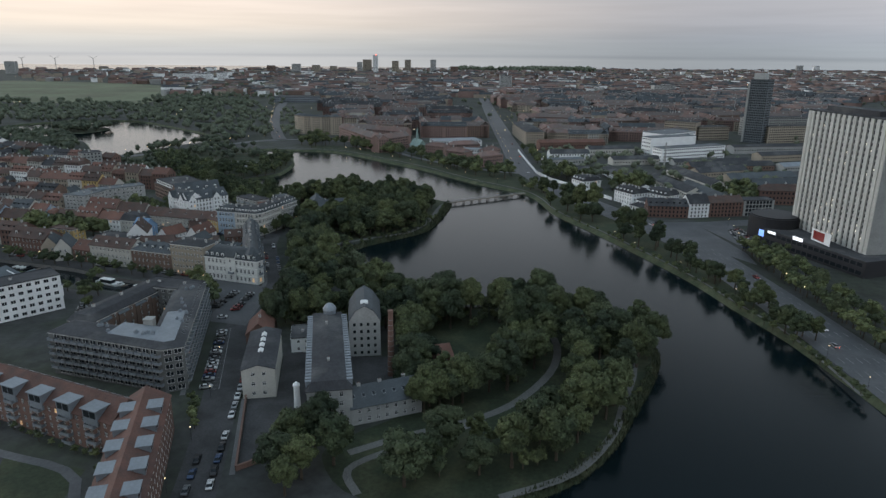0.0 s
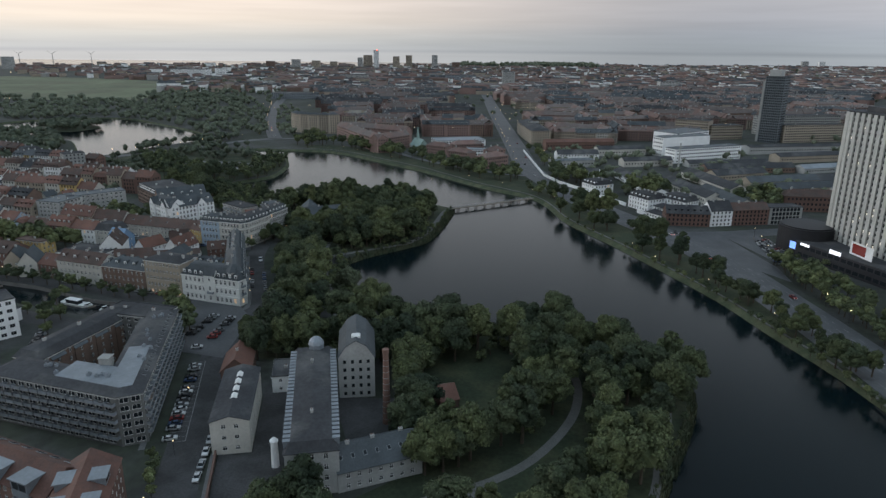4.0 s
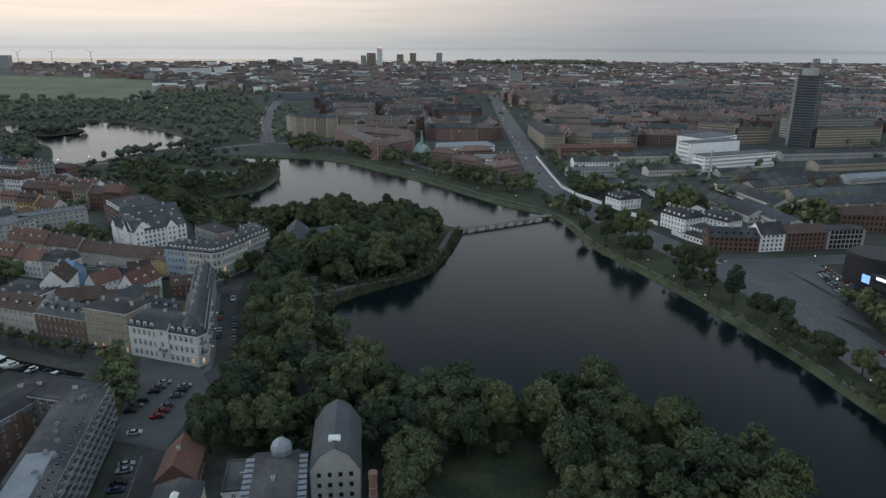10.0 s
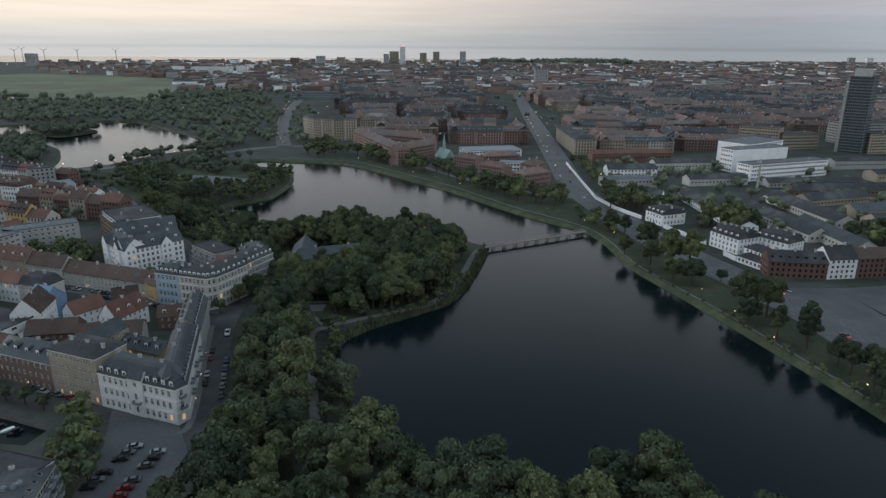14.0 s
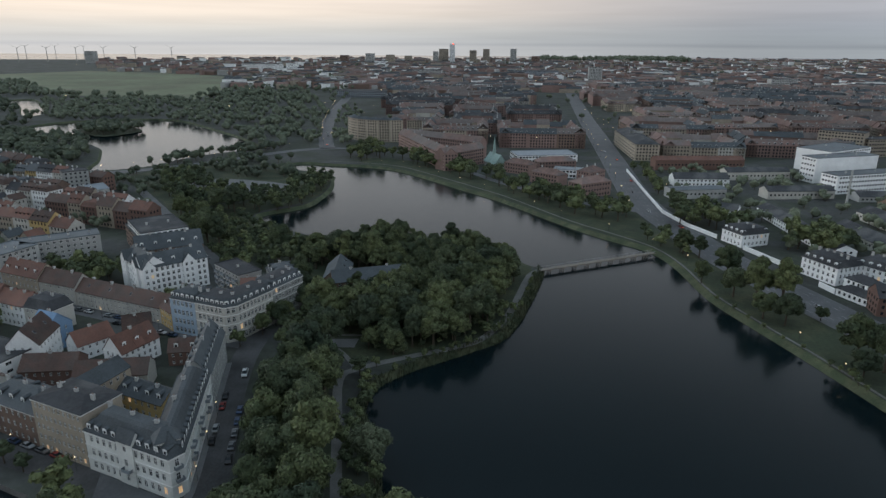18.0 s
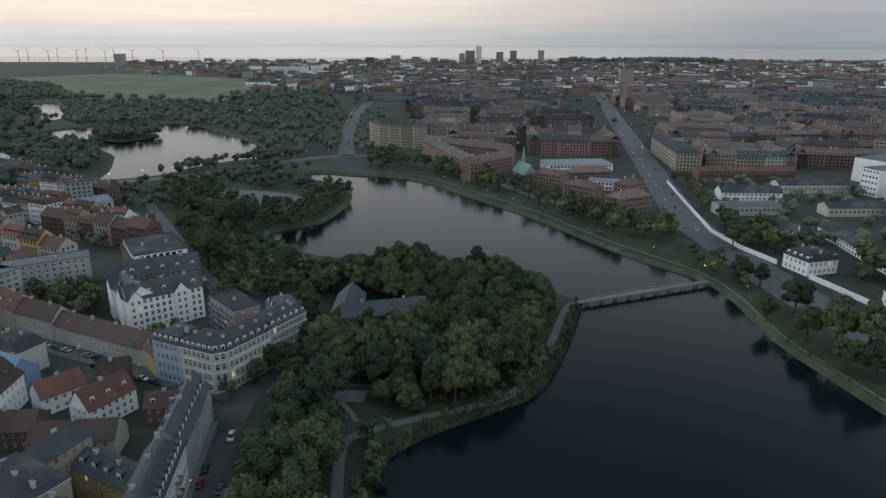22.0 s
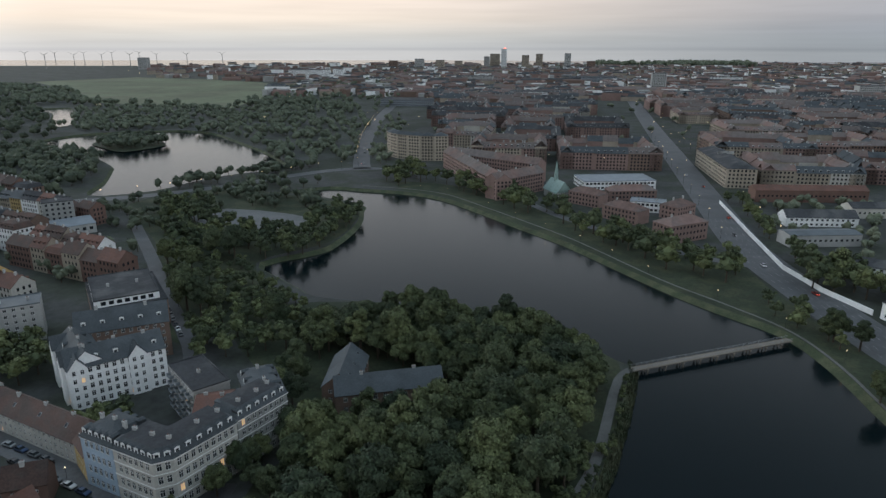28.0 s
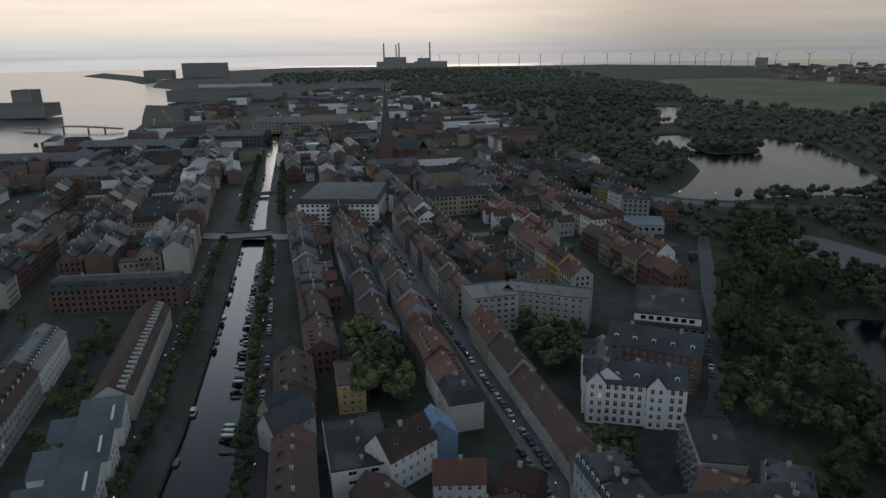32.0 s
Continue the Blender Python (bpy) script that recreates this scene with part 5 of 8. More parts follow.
for f in (0.12, 0.72):
    gable_bay((-194, 460), (-175, 443.5), f, 6.0, 16.2, 3.8, "white", sl, 5, (1.1, 1.6), "cross", "steep white gable bay of the flats")
for f in (0.10, 0.70):
    gable_bay((-174.6, 443.2), (-154, 465), f, 5.6, 16.2, 3.6, "white", sl, 5, (1.1, 1.6), "cross", "steep white gable bay of the flats")
H("brick_flats", (-192, 468), (-166, 486), 13, 16, "gable", 6, "brown", sl, 5, 2.7, (1.2, 1.5), "cross", "fr", dormers=(5, 0), label="brown brick flats with slate roof", category=T, chimneys=2)
H("street_row", (-200, 432), (-153, 418), 10, 9, "gable", 4.6, "cream", "oldtile", 3, 2.4, (1.0, 1.4), "cross", "f", label="long cream row house with weathered tiled roof", chimneys=4, skylights=4)
H("street_house", (-152.8, 417.8), (-144.4, 411.4), 9, 10, "gable", 4.4, "yellow", "oldtile", 3, 2.4, (1.0, 1.4), "cross", "f", label="ochre street house with tiled roof", chimneys=1, dormers=(2, 0))
H("street_row", (-222, 438), (-200.4, 432), 10, 10.5, "gable", 5, "cream", "oldtile", 3, 2.6, (1.0, 1.4), "cross", "f", label="cream street house with weathered tiled roof", chimneys=2)
H("street_row", (-246, 445), (-222.4, 438), 11, 11.5, "gable", 5.4, "buff", "tile", 3, 2.6, (1.0, 1.4), "cross", "fr", dormers=(4, 0), label="buff street house with red tiled roof", chimneys=2)
H("slab_block", (-266, 454), (-249, 449), 20, 17.5, "flat", 0, "pale", "lead", 6, 3.0, (1.6, 1.4), "split", "flr", label="pale concrete housing slab at the street", category=T, chimneys=3)
H("slab_block", (-252, 466), (-224, 489), 13, 17.5, "flat", 0, "pale", "lead", 6, 3.0, (1.3, 1.3), "split", "fr", label="pale concrete housing slab behind the gardens", category=T, chimneys=4)
tb = H("terrace_block", (-205, 494), (-184, 513), 40, 13, "flat", 0, "brown", "felt", 4, 3.0, (1.6, 1.5), "split", "flr", near=False, label="dark brick terrace block with white top storey", category=T, chimneys=0)
H("penthouse", (-206.5, 497), (-188, 513.5), 34, 16, "flat", 0, "white", "felt", 1, 3.0, (1.9, 1.6), "split", "flr", near=False, label="white set-back top storey with roof terrace", category=T, base=13.1, chimneys=2)
H("hall", (-330, 610), (-312, 634), 24, 8, "gable", 2.5, "pale", "zinc", 1, 4, (2, 2), "split", "f", near=False, label="wide hall with bright sheet-metal roof", chimneys=0)
H("tower_house", (-344, 628), (-331, 640), 13, 20, "flat", 0, "grey", "felt", 6, 3.2, (1.3, 1.4), "split", "fl", near=False, label="square grey concrete tower house", category=T, chimneys=1)
H("barn", (-90, 456), (-57.5, 470), 11, 9.0, "gable", 4.2, "brown", sl, 2, 3.2, (1.3, 1.8), "cross", "f", dormers=(0, 0), label="long dark storehouse with slate roof", chimneys=2)
H("barn", (-85, 464), (-88.5, 487), 12, 8.2, "gable", 5.0, "brown", sl, 2, 3.2, (1.2, 1.6), "cross", "fl", label="old storehouse with steep slate roof", chimneys=0, skylights=3)

# ---------------------------------------------------------------- beyond the lake: villas, barracks, white offices
H("villa", (114.8, 575), (121.8, 560), 19, 9.5, "mansard", 4, "white", "felt", 2, 2.9, (1.2, 1.8), "cross", "fr", dormers=(4, 4), dorm_mat="white", label="white villa with black mansard roof", category="villa", chimneys=3)
H("villa", (138.6, 519.5), (147.8, 501), 17, 11, "mansard", 4.2, "white", "felt", 3, 2.8, (1.2, 1.8), "cross", "fr", dormers=(5, 5), dorm_mat="white", label="white villa with black mansard and many chimneys", category="villa", chimneys=5)
H("villa", (161, 511), (172, 494), 15, 11, "mansard", 4.6, "white", "felt", 3, 2.8, (1.2, 1.8), "cross", "fr", dormers=(5, 4), dorm_mat="white", label="white villa with black mansard roof", category="villa", chimneys=4)
H("gate_house", (143, 489), (150.5, 474), 8, 5.5, "hip", 2.6, "white", "felt", 1, 2.6, (1.1, 1.5), "cross", "f", near=False, dorm_mat="white", label="low white gate house with dark roof", chimneys=1)
H("villa_link", (151, 500), (158, 486), 9, 7, "hip", 3, "white", "felt", 2, 2.6, (1.1, 1.5), "cross", "fr", near=False, dorm_mat="white", label="lower white wing beside the villa", chimneys=1)
H("barrack", (149, 464.2), (177.6, 461.5), 12, 10.5, "gable", 4.6, "brick", "felt", 3, 2.7, (1.1, 1.5), "cross", "fl", dormers=(7, 0), near=False, label="red brick row with dark roof and dormers", chimneys=3)
H("gable_house", (178, 462), (193.6, 464.8), 13, 12.5, "gable", 5.6, "white", "felt", 4, 2.8, (1.1, 1.4), "cross", "fl", near=False, label="white gable house with steep slate roof", chimneys=2)
H("brick_house", (194, 465), (219.8, 468.6), 12, 12.5, "gable", 4, "brick", "oldtile", 4, 2.7, (1.1, 1.5), "cross", "f", near=False, label="red brick house in four storeys", chimneys=2)
H("glass_house", (220.2, 468.8), (244, 472), 12, 13.5, "flat", 0, "grey", "felt", 4, 2.6, (2.0, 2.2), "split", "f", near=False, label="glazed office with lit ground floor", lit=0.15, chimneys=0)
H("brick_house", (250, 509), (292, 504), 15, 13, "hip", 4.5, "brick", "oldtile", 3, 2.8, (1.2, 1.6), "cross", "fl", near=False, label="red brick barrack with hipped roof", chimneys=3)
wl2 = "white office block with rows of windows"
H("white_office", (239, 715), (322, 750), 16, 16.5, "flat", 0, "white", "lead", 4, 2.8, (1.6, 1.5), "split", "fl", near=False, label=wl2, chimneys=3)
H("white_office", (239, 757), (300, 783), 16, 23, "flat", 0, "white", "lead", 5, 3.0, (1.6, 1.5), "split", "l", near=False, label=wl2, chimneys=2)
H("white_office", (250, 828), (270, 801), 62, 22, "flat", 0, "white", "lead", 5, 3.0, (1.6, 1.5), "split", "r", near=False, label=wl2, chimneys=2)
st = Mb()
st.tube(0, 0, 0, 27, 0.9, 0.7, 12)
k = part("boiler_chimney", st, M["pale"])
k.location = (228, 672, 2)
tagged(k, "slim pale boiler house chimney", "chimney")
for q0, q1, dd, ev, rs, wa, co in (((157, 644), (165, 545), 13, 7, 3, "white", "felt"), ((188, 600), (200, 528), 15, 7, 4, "cream", "felt"), ((205, 560), (212, 500), 14, 8, 4, "cream", "slate"),
                                   ((220, 640), (232, 560), 16, 7, 4, "cream", "felt"), ((245, 620), (300, 640), 16, 7, 4, "buff", "felt"), ((260, 560), (330, 575), 16, 7, 4, "buff", "slate"), ((245, 690), (330, 700), 14, 6, 3, "pale", "felt")) + (((300, 600), (380, 620), 16, 6, 4, "buff", "felt"), ((330, 530), (400, 540), 18, 8, 4, "brick", "slate"), ((120, 640), (140, 630), 12, 7, 3, "white", "felt"), ((108, 680), (150, 690), 14, 9, 1, "pale", "lead"), ((120, 730), (165, 735), 14, 8, 4, "white", "felt"), ((345, 660), (440, 690), 14, 7, 3, "pale", "zinc"), ((262, 590), (330, 606), 15, 7, 4, "buff", "slate"), ((250, 655), (340, 668), 15, 7, 4, "brown", "felt"),
                                   ((340, 570), (420, 590), 15, 7, 4, "buff", "slate"), ((180, 690), (232, 700), 13, 8, 3, "cream", "felt"), ((170, 760), (225, 770), 14, 9, 3, "cream", "felt")) + (((350, 720), (450, 745), 16, 9, 3, "buff", "felt"), ((345, 780), (470, 800), 16, 10, 2, "pale", "felt"), ((290, 530), (330, 540), 13, 8, 4, "brick", "oldtile"), ((410, 620), (500, 640), 16, 8, 4, "buff", "slate"), ((118, 800), (200, 812), 14, 11, 3, "brick", "tile"), ((450, 560), (540, 580), 16, 8, 4, "buff", "felt"), ((400, 500), (480, 512), 18, 10, 4, "brick", "slate")):
    H("shed", q0, q1, dd, ev, "gable", rs, wa, co, 2 if wa == "white" else 1, 3.2, (1.4, 1.3), "split", "fr", near=False, label="long low shed with dark pitched roof", category="shed", group="sheds behind the villas", chimneys=0)
wall_line("white_wall", [(91, 790), (91.5, 700), (92.5, 637), (101, 604), (113, 578)], 2.4, 0.45, "white", "long white garden wall along the boulevard")
wall_line("white_wall", [(122, 557), (133, 530), (137, 520)], 2.4, 0.5, "white", "white garden wall between the villas")
wall_line("white_wall", [(140, 500), (143, 490)], 2.4, 0.5, "white", "short white garden wall")

# ---------------------------------------------------------------- hotel slab and its podium
hotel = new("hotel_tower")
ha = math.atan2(-66, 8)
hotel.matrix_basis = Matrix.Translation((224, 409, 2)) @ Matrix.Rotation(ha, 4, "Z")
tagged(hotel, "tall white ribbed hotel slab with dark window strips", "hotel")
HL, HD, HH = 66.0, 19.0, 82.0
core = Mb()
core.box(0.4, 0.4, 0, HL - 0.4, HD - 0.4, HH - 0.75)
part("core", core, M["glass"], hotel)
cap = Mb()
cap.box(0, 0, HH - 0.7, HL, HD, HH)
cap.box(10, 4, HH, 52, 15, HH + 3)
part("roof", cap, M["felt"], hotel)
for x0 in (0, HL - 0.5):
    e = Mb()
    e.box(x0, -0.05, 0, x0 + 0.5, HD + 0.05, HH - 0.7)
    part("end_wall", e, M["grey"], hotel)
rib = Mb()
rib.box(-1.3, -0.35, 0, 1.3, 0.5, HH - 0.7)
RIB = rib.mesh("rib", [M["ribs"]])
span = Mb()
for z in range(25):
    for y, zz in ((0.38, 0.0), (0.38, 1.9), (0.1, 1.9), (0.1, 3.18)):
        span.v += [(-0.98, y, z * 3.18 + zz), (0.98, y, z * 3.18 + zz)]
for n in range(0, len(span.v) - 2, 2):
    span.f.append((n, n + 1, n + 3, n + 2))
    span.m.append(1 if n % 8 == 0 else 0)
SPAN = span.mesh("window_strip", [M["grey"], M["glass"]])
N = 15
for n in range(N + 1):
    x = HL * n / N
    for y, r in ((0, 0), (HD, math.pi)):
        k = part("rib", RIB, None, hotel)
        k.location, k.rotation_euler = (min(max(x, 1.35), HL - 1.35), y, 0), (0, 0, r)
        if n < N:
            k = part("window_strip", SPAN, None, hotel)
            k.location, k.rotation_euler = (x + HL / N / 2, y, 0), (0, 0, r)
litm = Mb()
litm.face([(-0.45, 0.3, 0), (0.45, 0.3, 0), (0.45, 0.3, 1.3), (-0.45, 0.3, 1.3)])
LITM = litm.mesh("lit_window", [M["room"]])
for n in range(34):
    k = part("lit_window", LITM, None, hotel)
    k.location = (HL / N * (rng.randrange(N) + 0.5), 0, rng.randrange(3, 25) * 3.18 + 0.1)
H("podium", (202, 398), (224, 330), 70, 11, "flat", 0, "dark", "felt", 2, 4.0, (3.2, 2.0), "split", "f", near=False, label="dark low hotel podium with lit signs", category="podium", chimneys=4, lit=0.12)
drum = Mb()
drum.tube(0, 0, 0, 15, 15, 15, 40)
drum.tube(0, 0, 15, 15.8, 14, 14, 40)
k = part("drum", drum, [M["dark"]])
k.location = (214, 411, 2)
tagged(k, "dark round casino drum beside the hotel", "building")
for q, m_, w, h, z, lb in (((203.2, 399.5), "screen", 6, 4, 6, "glowing blue advertising screen"), ((204.5, 391), "screenw", 6, 1.3, 10, "white glowing roof sign"), ((210.5, 372), "screenw", 7, 2.0, 11, "white glowing script sign as plain bars")):
    sg = Mb()
    sg.box(-w / 2, -0.3, 0, w / 2, 0, h, 0, True)
    k = part("sign", sg, M[m_])
    k.matrix_basis = Matrix.Translation((q[0] - 1.2, q[1], z)) @ Matrix.Rotation(math.atan2(-68, 22), 4, "Z")
    tagged(k, lb, "sign")
ban = Mb()
ban.box(0, -0.2, 0, 16, 0, 7, 0, True)
ban.box(1.5, -0.26, 1, 11, -0.2, 6, 1)
k = part("banner", ban, [M["white"], M["car_red"]])
k.matrix_basis = Matrix.Translation((217, 372, 12)) @ Matrix.Rotation(ha, 4, "Z")
tagged(k, "white and red banner on the podium roof", "banner")
yel = Mb()
yel.tube(0, 0, 0, 0.4, 1.3, 1.3, 20)
k = part("round_sign", yel, M["lamp"])
k.matrix_basis = Matrix.Translation((218.6, 350, 9.5)) @ Matrix.Rotation(math.atan2(-68, 22), 4, "Z") @ Matrix.Rotation(math.pi / 2, 4, "X")
tagged(k, "round glowing yellow sign on the podium", "sign")
sheet("car_park", [(178, 434), (200, 440), (203, 400), (199, 380), (187, 376)], 2.11, M["asphalt"], "asphalt car park before the hotel", "parking")
otw = H("office_tower", (404, 890), (421, 874), 19, 84, "flat", 0, "lead", "felt", 26, 2.2, (1.5, 1.9), "dark", "flr", near=False, label="slim grey glass office tower with stepped top", category="tower", chimneys=0)
crn = Mb()
crn.box(3, 2, 82, 17, 15, 90)
part("crown_storey", crn, M["pale"], otw)
shaft = Mb()
shaft.box(-4, 4, 0, 0.1, 15, 76)
part("lift_shaft", shaft, M["grey"], otw)
mast = Mb()
mast.tube(10, 8, 90, 97, 0.5, 0.3, 6)
part("mast", mast, M["steel"], otw)
for q0, q1, dd, ev, wa in (((432, 880), (520, 900), 18, 24, "buff"), ((350, 905), (395, 915), 20, 20, "buff"), ((310, 930), (345, 905), 22, 26, "buff"), ((440, 960), (560, 980), 20, 28, "grey"), ((560, 900), (640, 930), 20, 26, "grey"), ((480, 800), (600, 830), 20, 16, "grey")):
    H("office_block", q0, q1, dd, ev, "flat", 0, wa, "felt", max(4, int(ev / 3.4)), 3.0, (1.8, 1.5), "split", "fl", near=False, label="plain mid-rise office block with flat roof", category="office", group="offices by the tower", chimneys=2)

# ---------------------------------------------------------------- the bridge
bridge = new("footbridge")
b0, b1_ = Vector((7, 507)), Vector((68, 543))
BL = (b1_ - b0).length
bridge.matrix_basis = Matrix.Translation((*b0, 0)) @ Matrix.Rotation(math.atan2(b1_.y - b0.y, b1_.x - b0.x), 4, "Z")
tagged(bridge, "low grey footbridge on short piers", "bridge")
dk = Mb()
dk.box(-2, -1.5, 1.9, BL + 2, 1.5, 2.3, 0, True)
part("deck", dk, M["timber"], bridge)
post = Mb()
post.box(-0.04, -0.04, 0, 0.04, 0.04, 1.0)
BPOST = post.mesh("post", [M["steel"]])
for y in (-1.45, 1.45):
    rl = Mb()
    rl.box(-2, y - 0.05, 3.3, BL + 2, y + 0.05, 3.4, 0, True)
    rl.box(-2, y - 0.03, 2.8, BL + 2, y + 0.03, 2.86, 0, True)
    rail = part("railing", rl, M["steel"], bridge)
    for n in range(int(BL / 2.5) + 2):
        k = part("post", BPOST, None, rail)
        k.location = (-1.9 + n * 2.5, y, 2.3)
pier = Mb()
for y in (-1.6, 0, 1.6):
    pier.tube(0, y, -2, 1.9, 0.22, 0.22, 8)
pier.box(-0.3, -2.2, 1.5, 0.3, 2.2, 1.9, 0, True)
PIER = pier.mesh("pier", [M["timber"]])
for n in range(9):
    k = part("pier", PIER, None, bridge)
    k.location = (BL * (n + 0.5) / 9, 0, 0)
for nm, c, w, l, hgt in (("canal_bridge", (-455, 410), 16, 30, 2.5), ("canal_bridge", (-579, 459), 6, 30, 2.3)):
    cbm = Mb()
    cbm.box(-w / 2, -l / 2, hgt - 0.9, w / 2, l / 2, hgt, 0, True)
    for s in (-w / 2, w / 2 - 0.3):
        cbm.box(s, -l / 2, hgt, s + 0.3, l / 2, hgt + 1.0)
    k = part(nm, cbm, M["quay"])
    k.matrix_basis = Matrix.Translation((*c, 0)) @ Matrix.Rotation(math.atan2(27, 96) * -1, 4, "Z")
    tagged(k, "stone street bridge over the canal", "bridge")
hb = new("harbour_bridge")
h0, h1 = Vector((-1287, 272)), Vector((-1180, 405))
HBL = (h1 - h0).length
hb.matrix_basis = Matrix.Translation((*h0, 0)) @ Matrix.Rotation(math.atan2(h1.y - h0.y, h1.x - h0.x), 4, "Z")
tagged(hb, "long low footbridge across the inner harbour", "bridge")
hd = Mb()
for n in range(12):
    za, zb = 4 + 3.5 * math.sin(math.pi * n / 12), 4 + 3.5 * math.sin(math.pi * (n + 1) / 12)
    xa, xb = HBL * n / 12, HBL * (n + 1) / 12
    hd.rings([[(xa, -4, za - 1), (xa, 4, za - 1), (xa, 4, za + 1), (xa, -4, za + 1)], [(xb, -4, zb - 1), (xb, 4, zb - 1), (xb, 4, zb + 1), (xb, -4, zb + 1)]], 0, False)
part("deck", hd, M["grey"], hb)
for n in (2, 5, 8, 10):
    hp = Mb()
    hp.tube(HBL * n / 12, 0, -1, 4 + 3.5 * math.sin(math.pi * n / 12) - 0.8, 1.6, 1.2, 8)
    part("pier", hp, M["grey"], hb)
sheet("island", [(-2900, 640), (-3300, 630), (-4150, 500), (-4650, 640), (-3700, 760), (-3150, 740)], 1.4, M["ground"], "low harbour island with quays")
# ---------------------------------------------------------------- the canal town: rows along its straight streets
U, V = Vector((-0.963, 0.27)), Vector((0.27, 0.963))
ORG = Vector((-150, 411))


def at(u, v):
    """A place in the street grid: u metres up the street, v metres towards the moat."""
    p = ORG + U * u + V * v
    return (p.x, p.y)


tr = random.Random(11)


def row(u0, u1, v, depth, face, lo=9, hi=13, near=False, walls=("cream", "brick", "brown", "buff", "white", "yellow", "cream"), covers=("oldtile", "oldtile", "slate", "tile", "felt"), wide=(11, 19), roofs=("gable", "gable", "gable", "mansard")):
    """Town houses side by side. face 1: their fronts look towards the moat; -1: towards the canal side."""
    u = u0
    while u < u1 - 6:
        w = min(tr.uniform(*wide), u1 - u)
        if u1 - (u + w) < 7:
            w = u1 - u
        e, r = tr.uniform(lo, hi), tr.choice(roofs)
        wa, co = tr.choice(walls), tr.choice(covers)
        a, b = (at(u, v), at(u + w - 0.05, v)) if face > 0 else (at(u + w - 0.05, v), at(u, v))
        nd = int(w / 3.2)
        nm = {"cream": "cream rendered", "brick": "red brick", "brown": "brown brick", "buff": "buff brick", "white": "white rendered", "yellow": "ochre rendered", "pale": "pale", "grey": "grey", "blue": "pale blue"}[wa]
        cv = {"oldtile": "weathered tiled roof", "tile": "red tiled roof", "slate": "slate roof", "felt": "dark felt roof", "lead": "grey sheet roof", "zinc": "zinc roof"}[co]
        H("town_house", a, b, depth, GZ + e, r, tr.uniform(3.6, 5.0), wa, co, max(2, round(e / 3.1)), 2.6, (1.1, 1.55), "cross", "fbr", near=near, dormers=((nd, 0) if tr.random() < 0.5 else (0, nd)) if near or u < 330 else (0, 0),
          chimneys=2 if u < 450 else 1, label=nm + " town house with " + cv, group="town houses", lit=0.03)
        u += w


# north side of the canal street, both sides of the lane, quay fronts
row(37, 111, -8, 11, 1, 8, 11, True, walls=("white", "blue", "blue", "cream", "brick"))
row(112, 205, -6, 12, 1, 9, 12, False, walls=("blue", "white", "cream", "brick"))
row(125, 270, 7, 11, -1, 11, 15, False, walls=("grey", "cream", "brown", "buff", "brick"))
row(88, 140, -59, 12, -1, 9, 11, False, walls=("brick", "cream", "yellow", "buff"))
row(100, 250, -34, 12, -1, 9, 12, False, walls=("yellow", "brown", "white", "blue", "brick"))
row(140, 300, -58.5, 13, -1, 9, 13, False, walls=("white", "cream", "brick", "brown"))
row(205, 320, -18, 12, 1, 10, 13, False)
row(150, 290, 40, 12, 1, 11, 15, False, walls=("brick", "buff", "cream", "brown"))
row(130, 215, 66, 11, -1, 11, 14, False, covers=("tile", "oldtile"))
row(200, 330, 92, 11, 1, 11, 14, False, covers=("tile", "oldtile", "slate"))
row(250, 300, 20, 12, -1, 14, 17, False, walls=("white", "pale", "brown"))
row(215, 330, 120, 12, -1, 11, 15, False)
row(230, 420, 150, 12, 1, 10, 13, False, covers=("slate", "felt", "oldtile"))
H("cream_hall", (-462, 446), (-432, 492), 62, 17, "mansard", 4, "white", "slate", 5, 3.4, (1.8, 1.4), "split", "fl", near=False, label="large pale institution with slate roof", chimneys=3)
court_block("institution", -535, 525, -425, 610, math.atan2(0.27, -0.963) + math.pi, 16, "buff", "slate", 15, 5, label="large buff institution round a court with slate roof")
court_block("housing_court", -520, 640, -440, 715, 0.35, 14, "brown", "felt", 14, 3, label="dark brick housing block with bay windows")
H("flat_hall", (-324, 478), (-299, 485), 22, 13, "flat", 0, "brown", "felt", 4, 3, (1.4, 1.4), "split", "fl", near=False, label="plain brown block with flat roof", chimneys=2)
# the far side of the canal
H("quay_row", at(73, -115), at(152, -113), 13, 11, "gable", 4.2, "cream", "oldtile", 3, 2.6, (1.1, 1.5), "cross", "fr", dormers=(22, 0), dorm_mat="pale", label="long cream quay row with red tiled roof and dormers", chimneys=0)
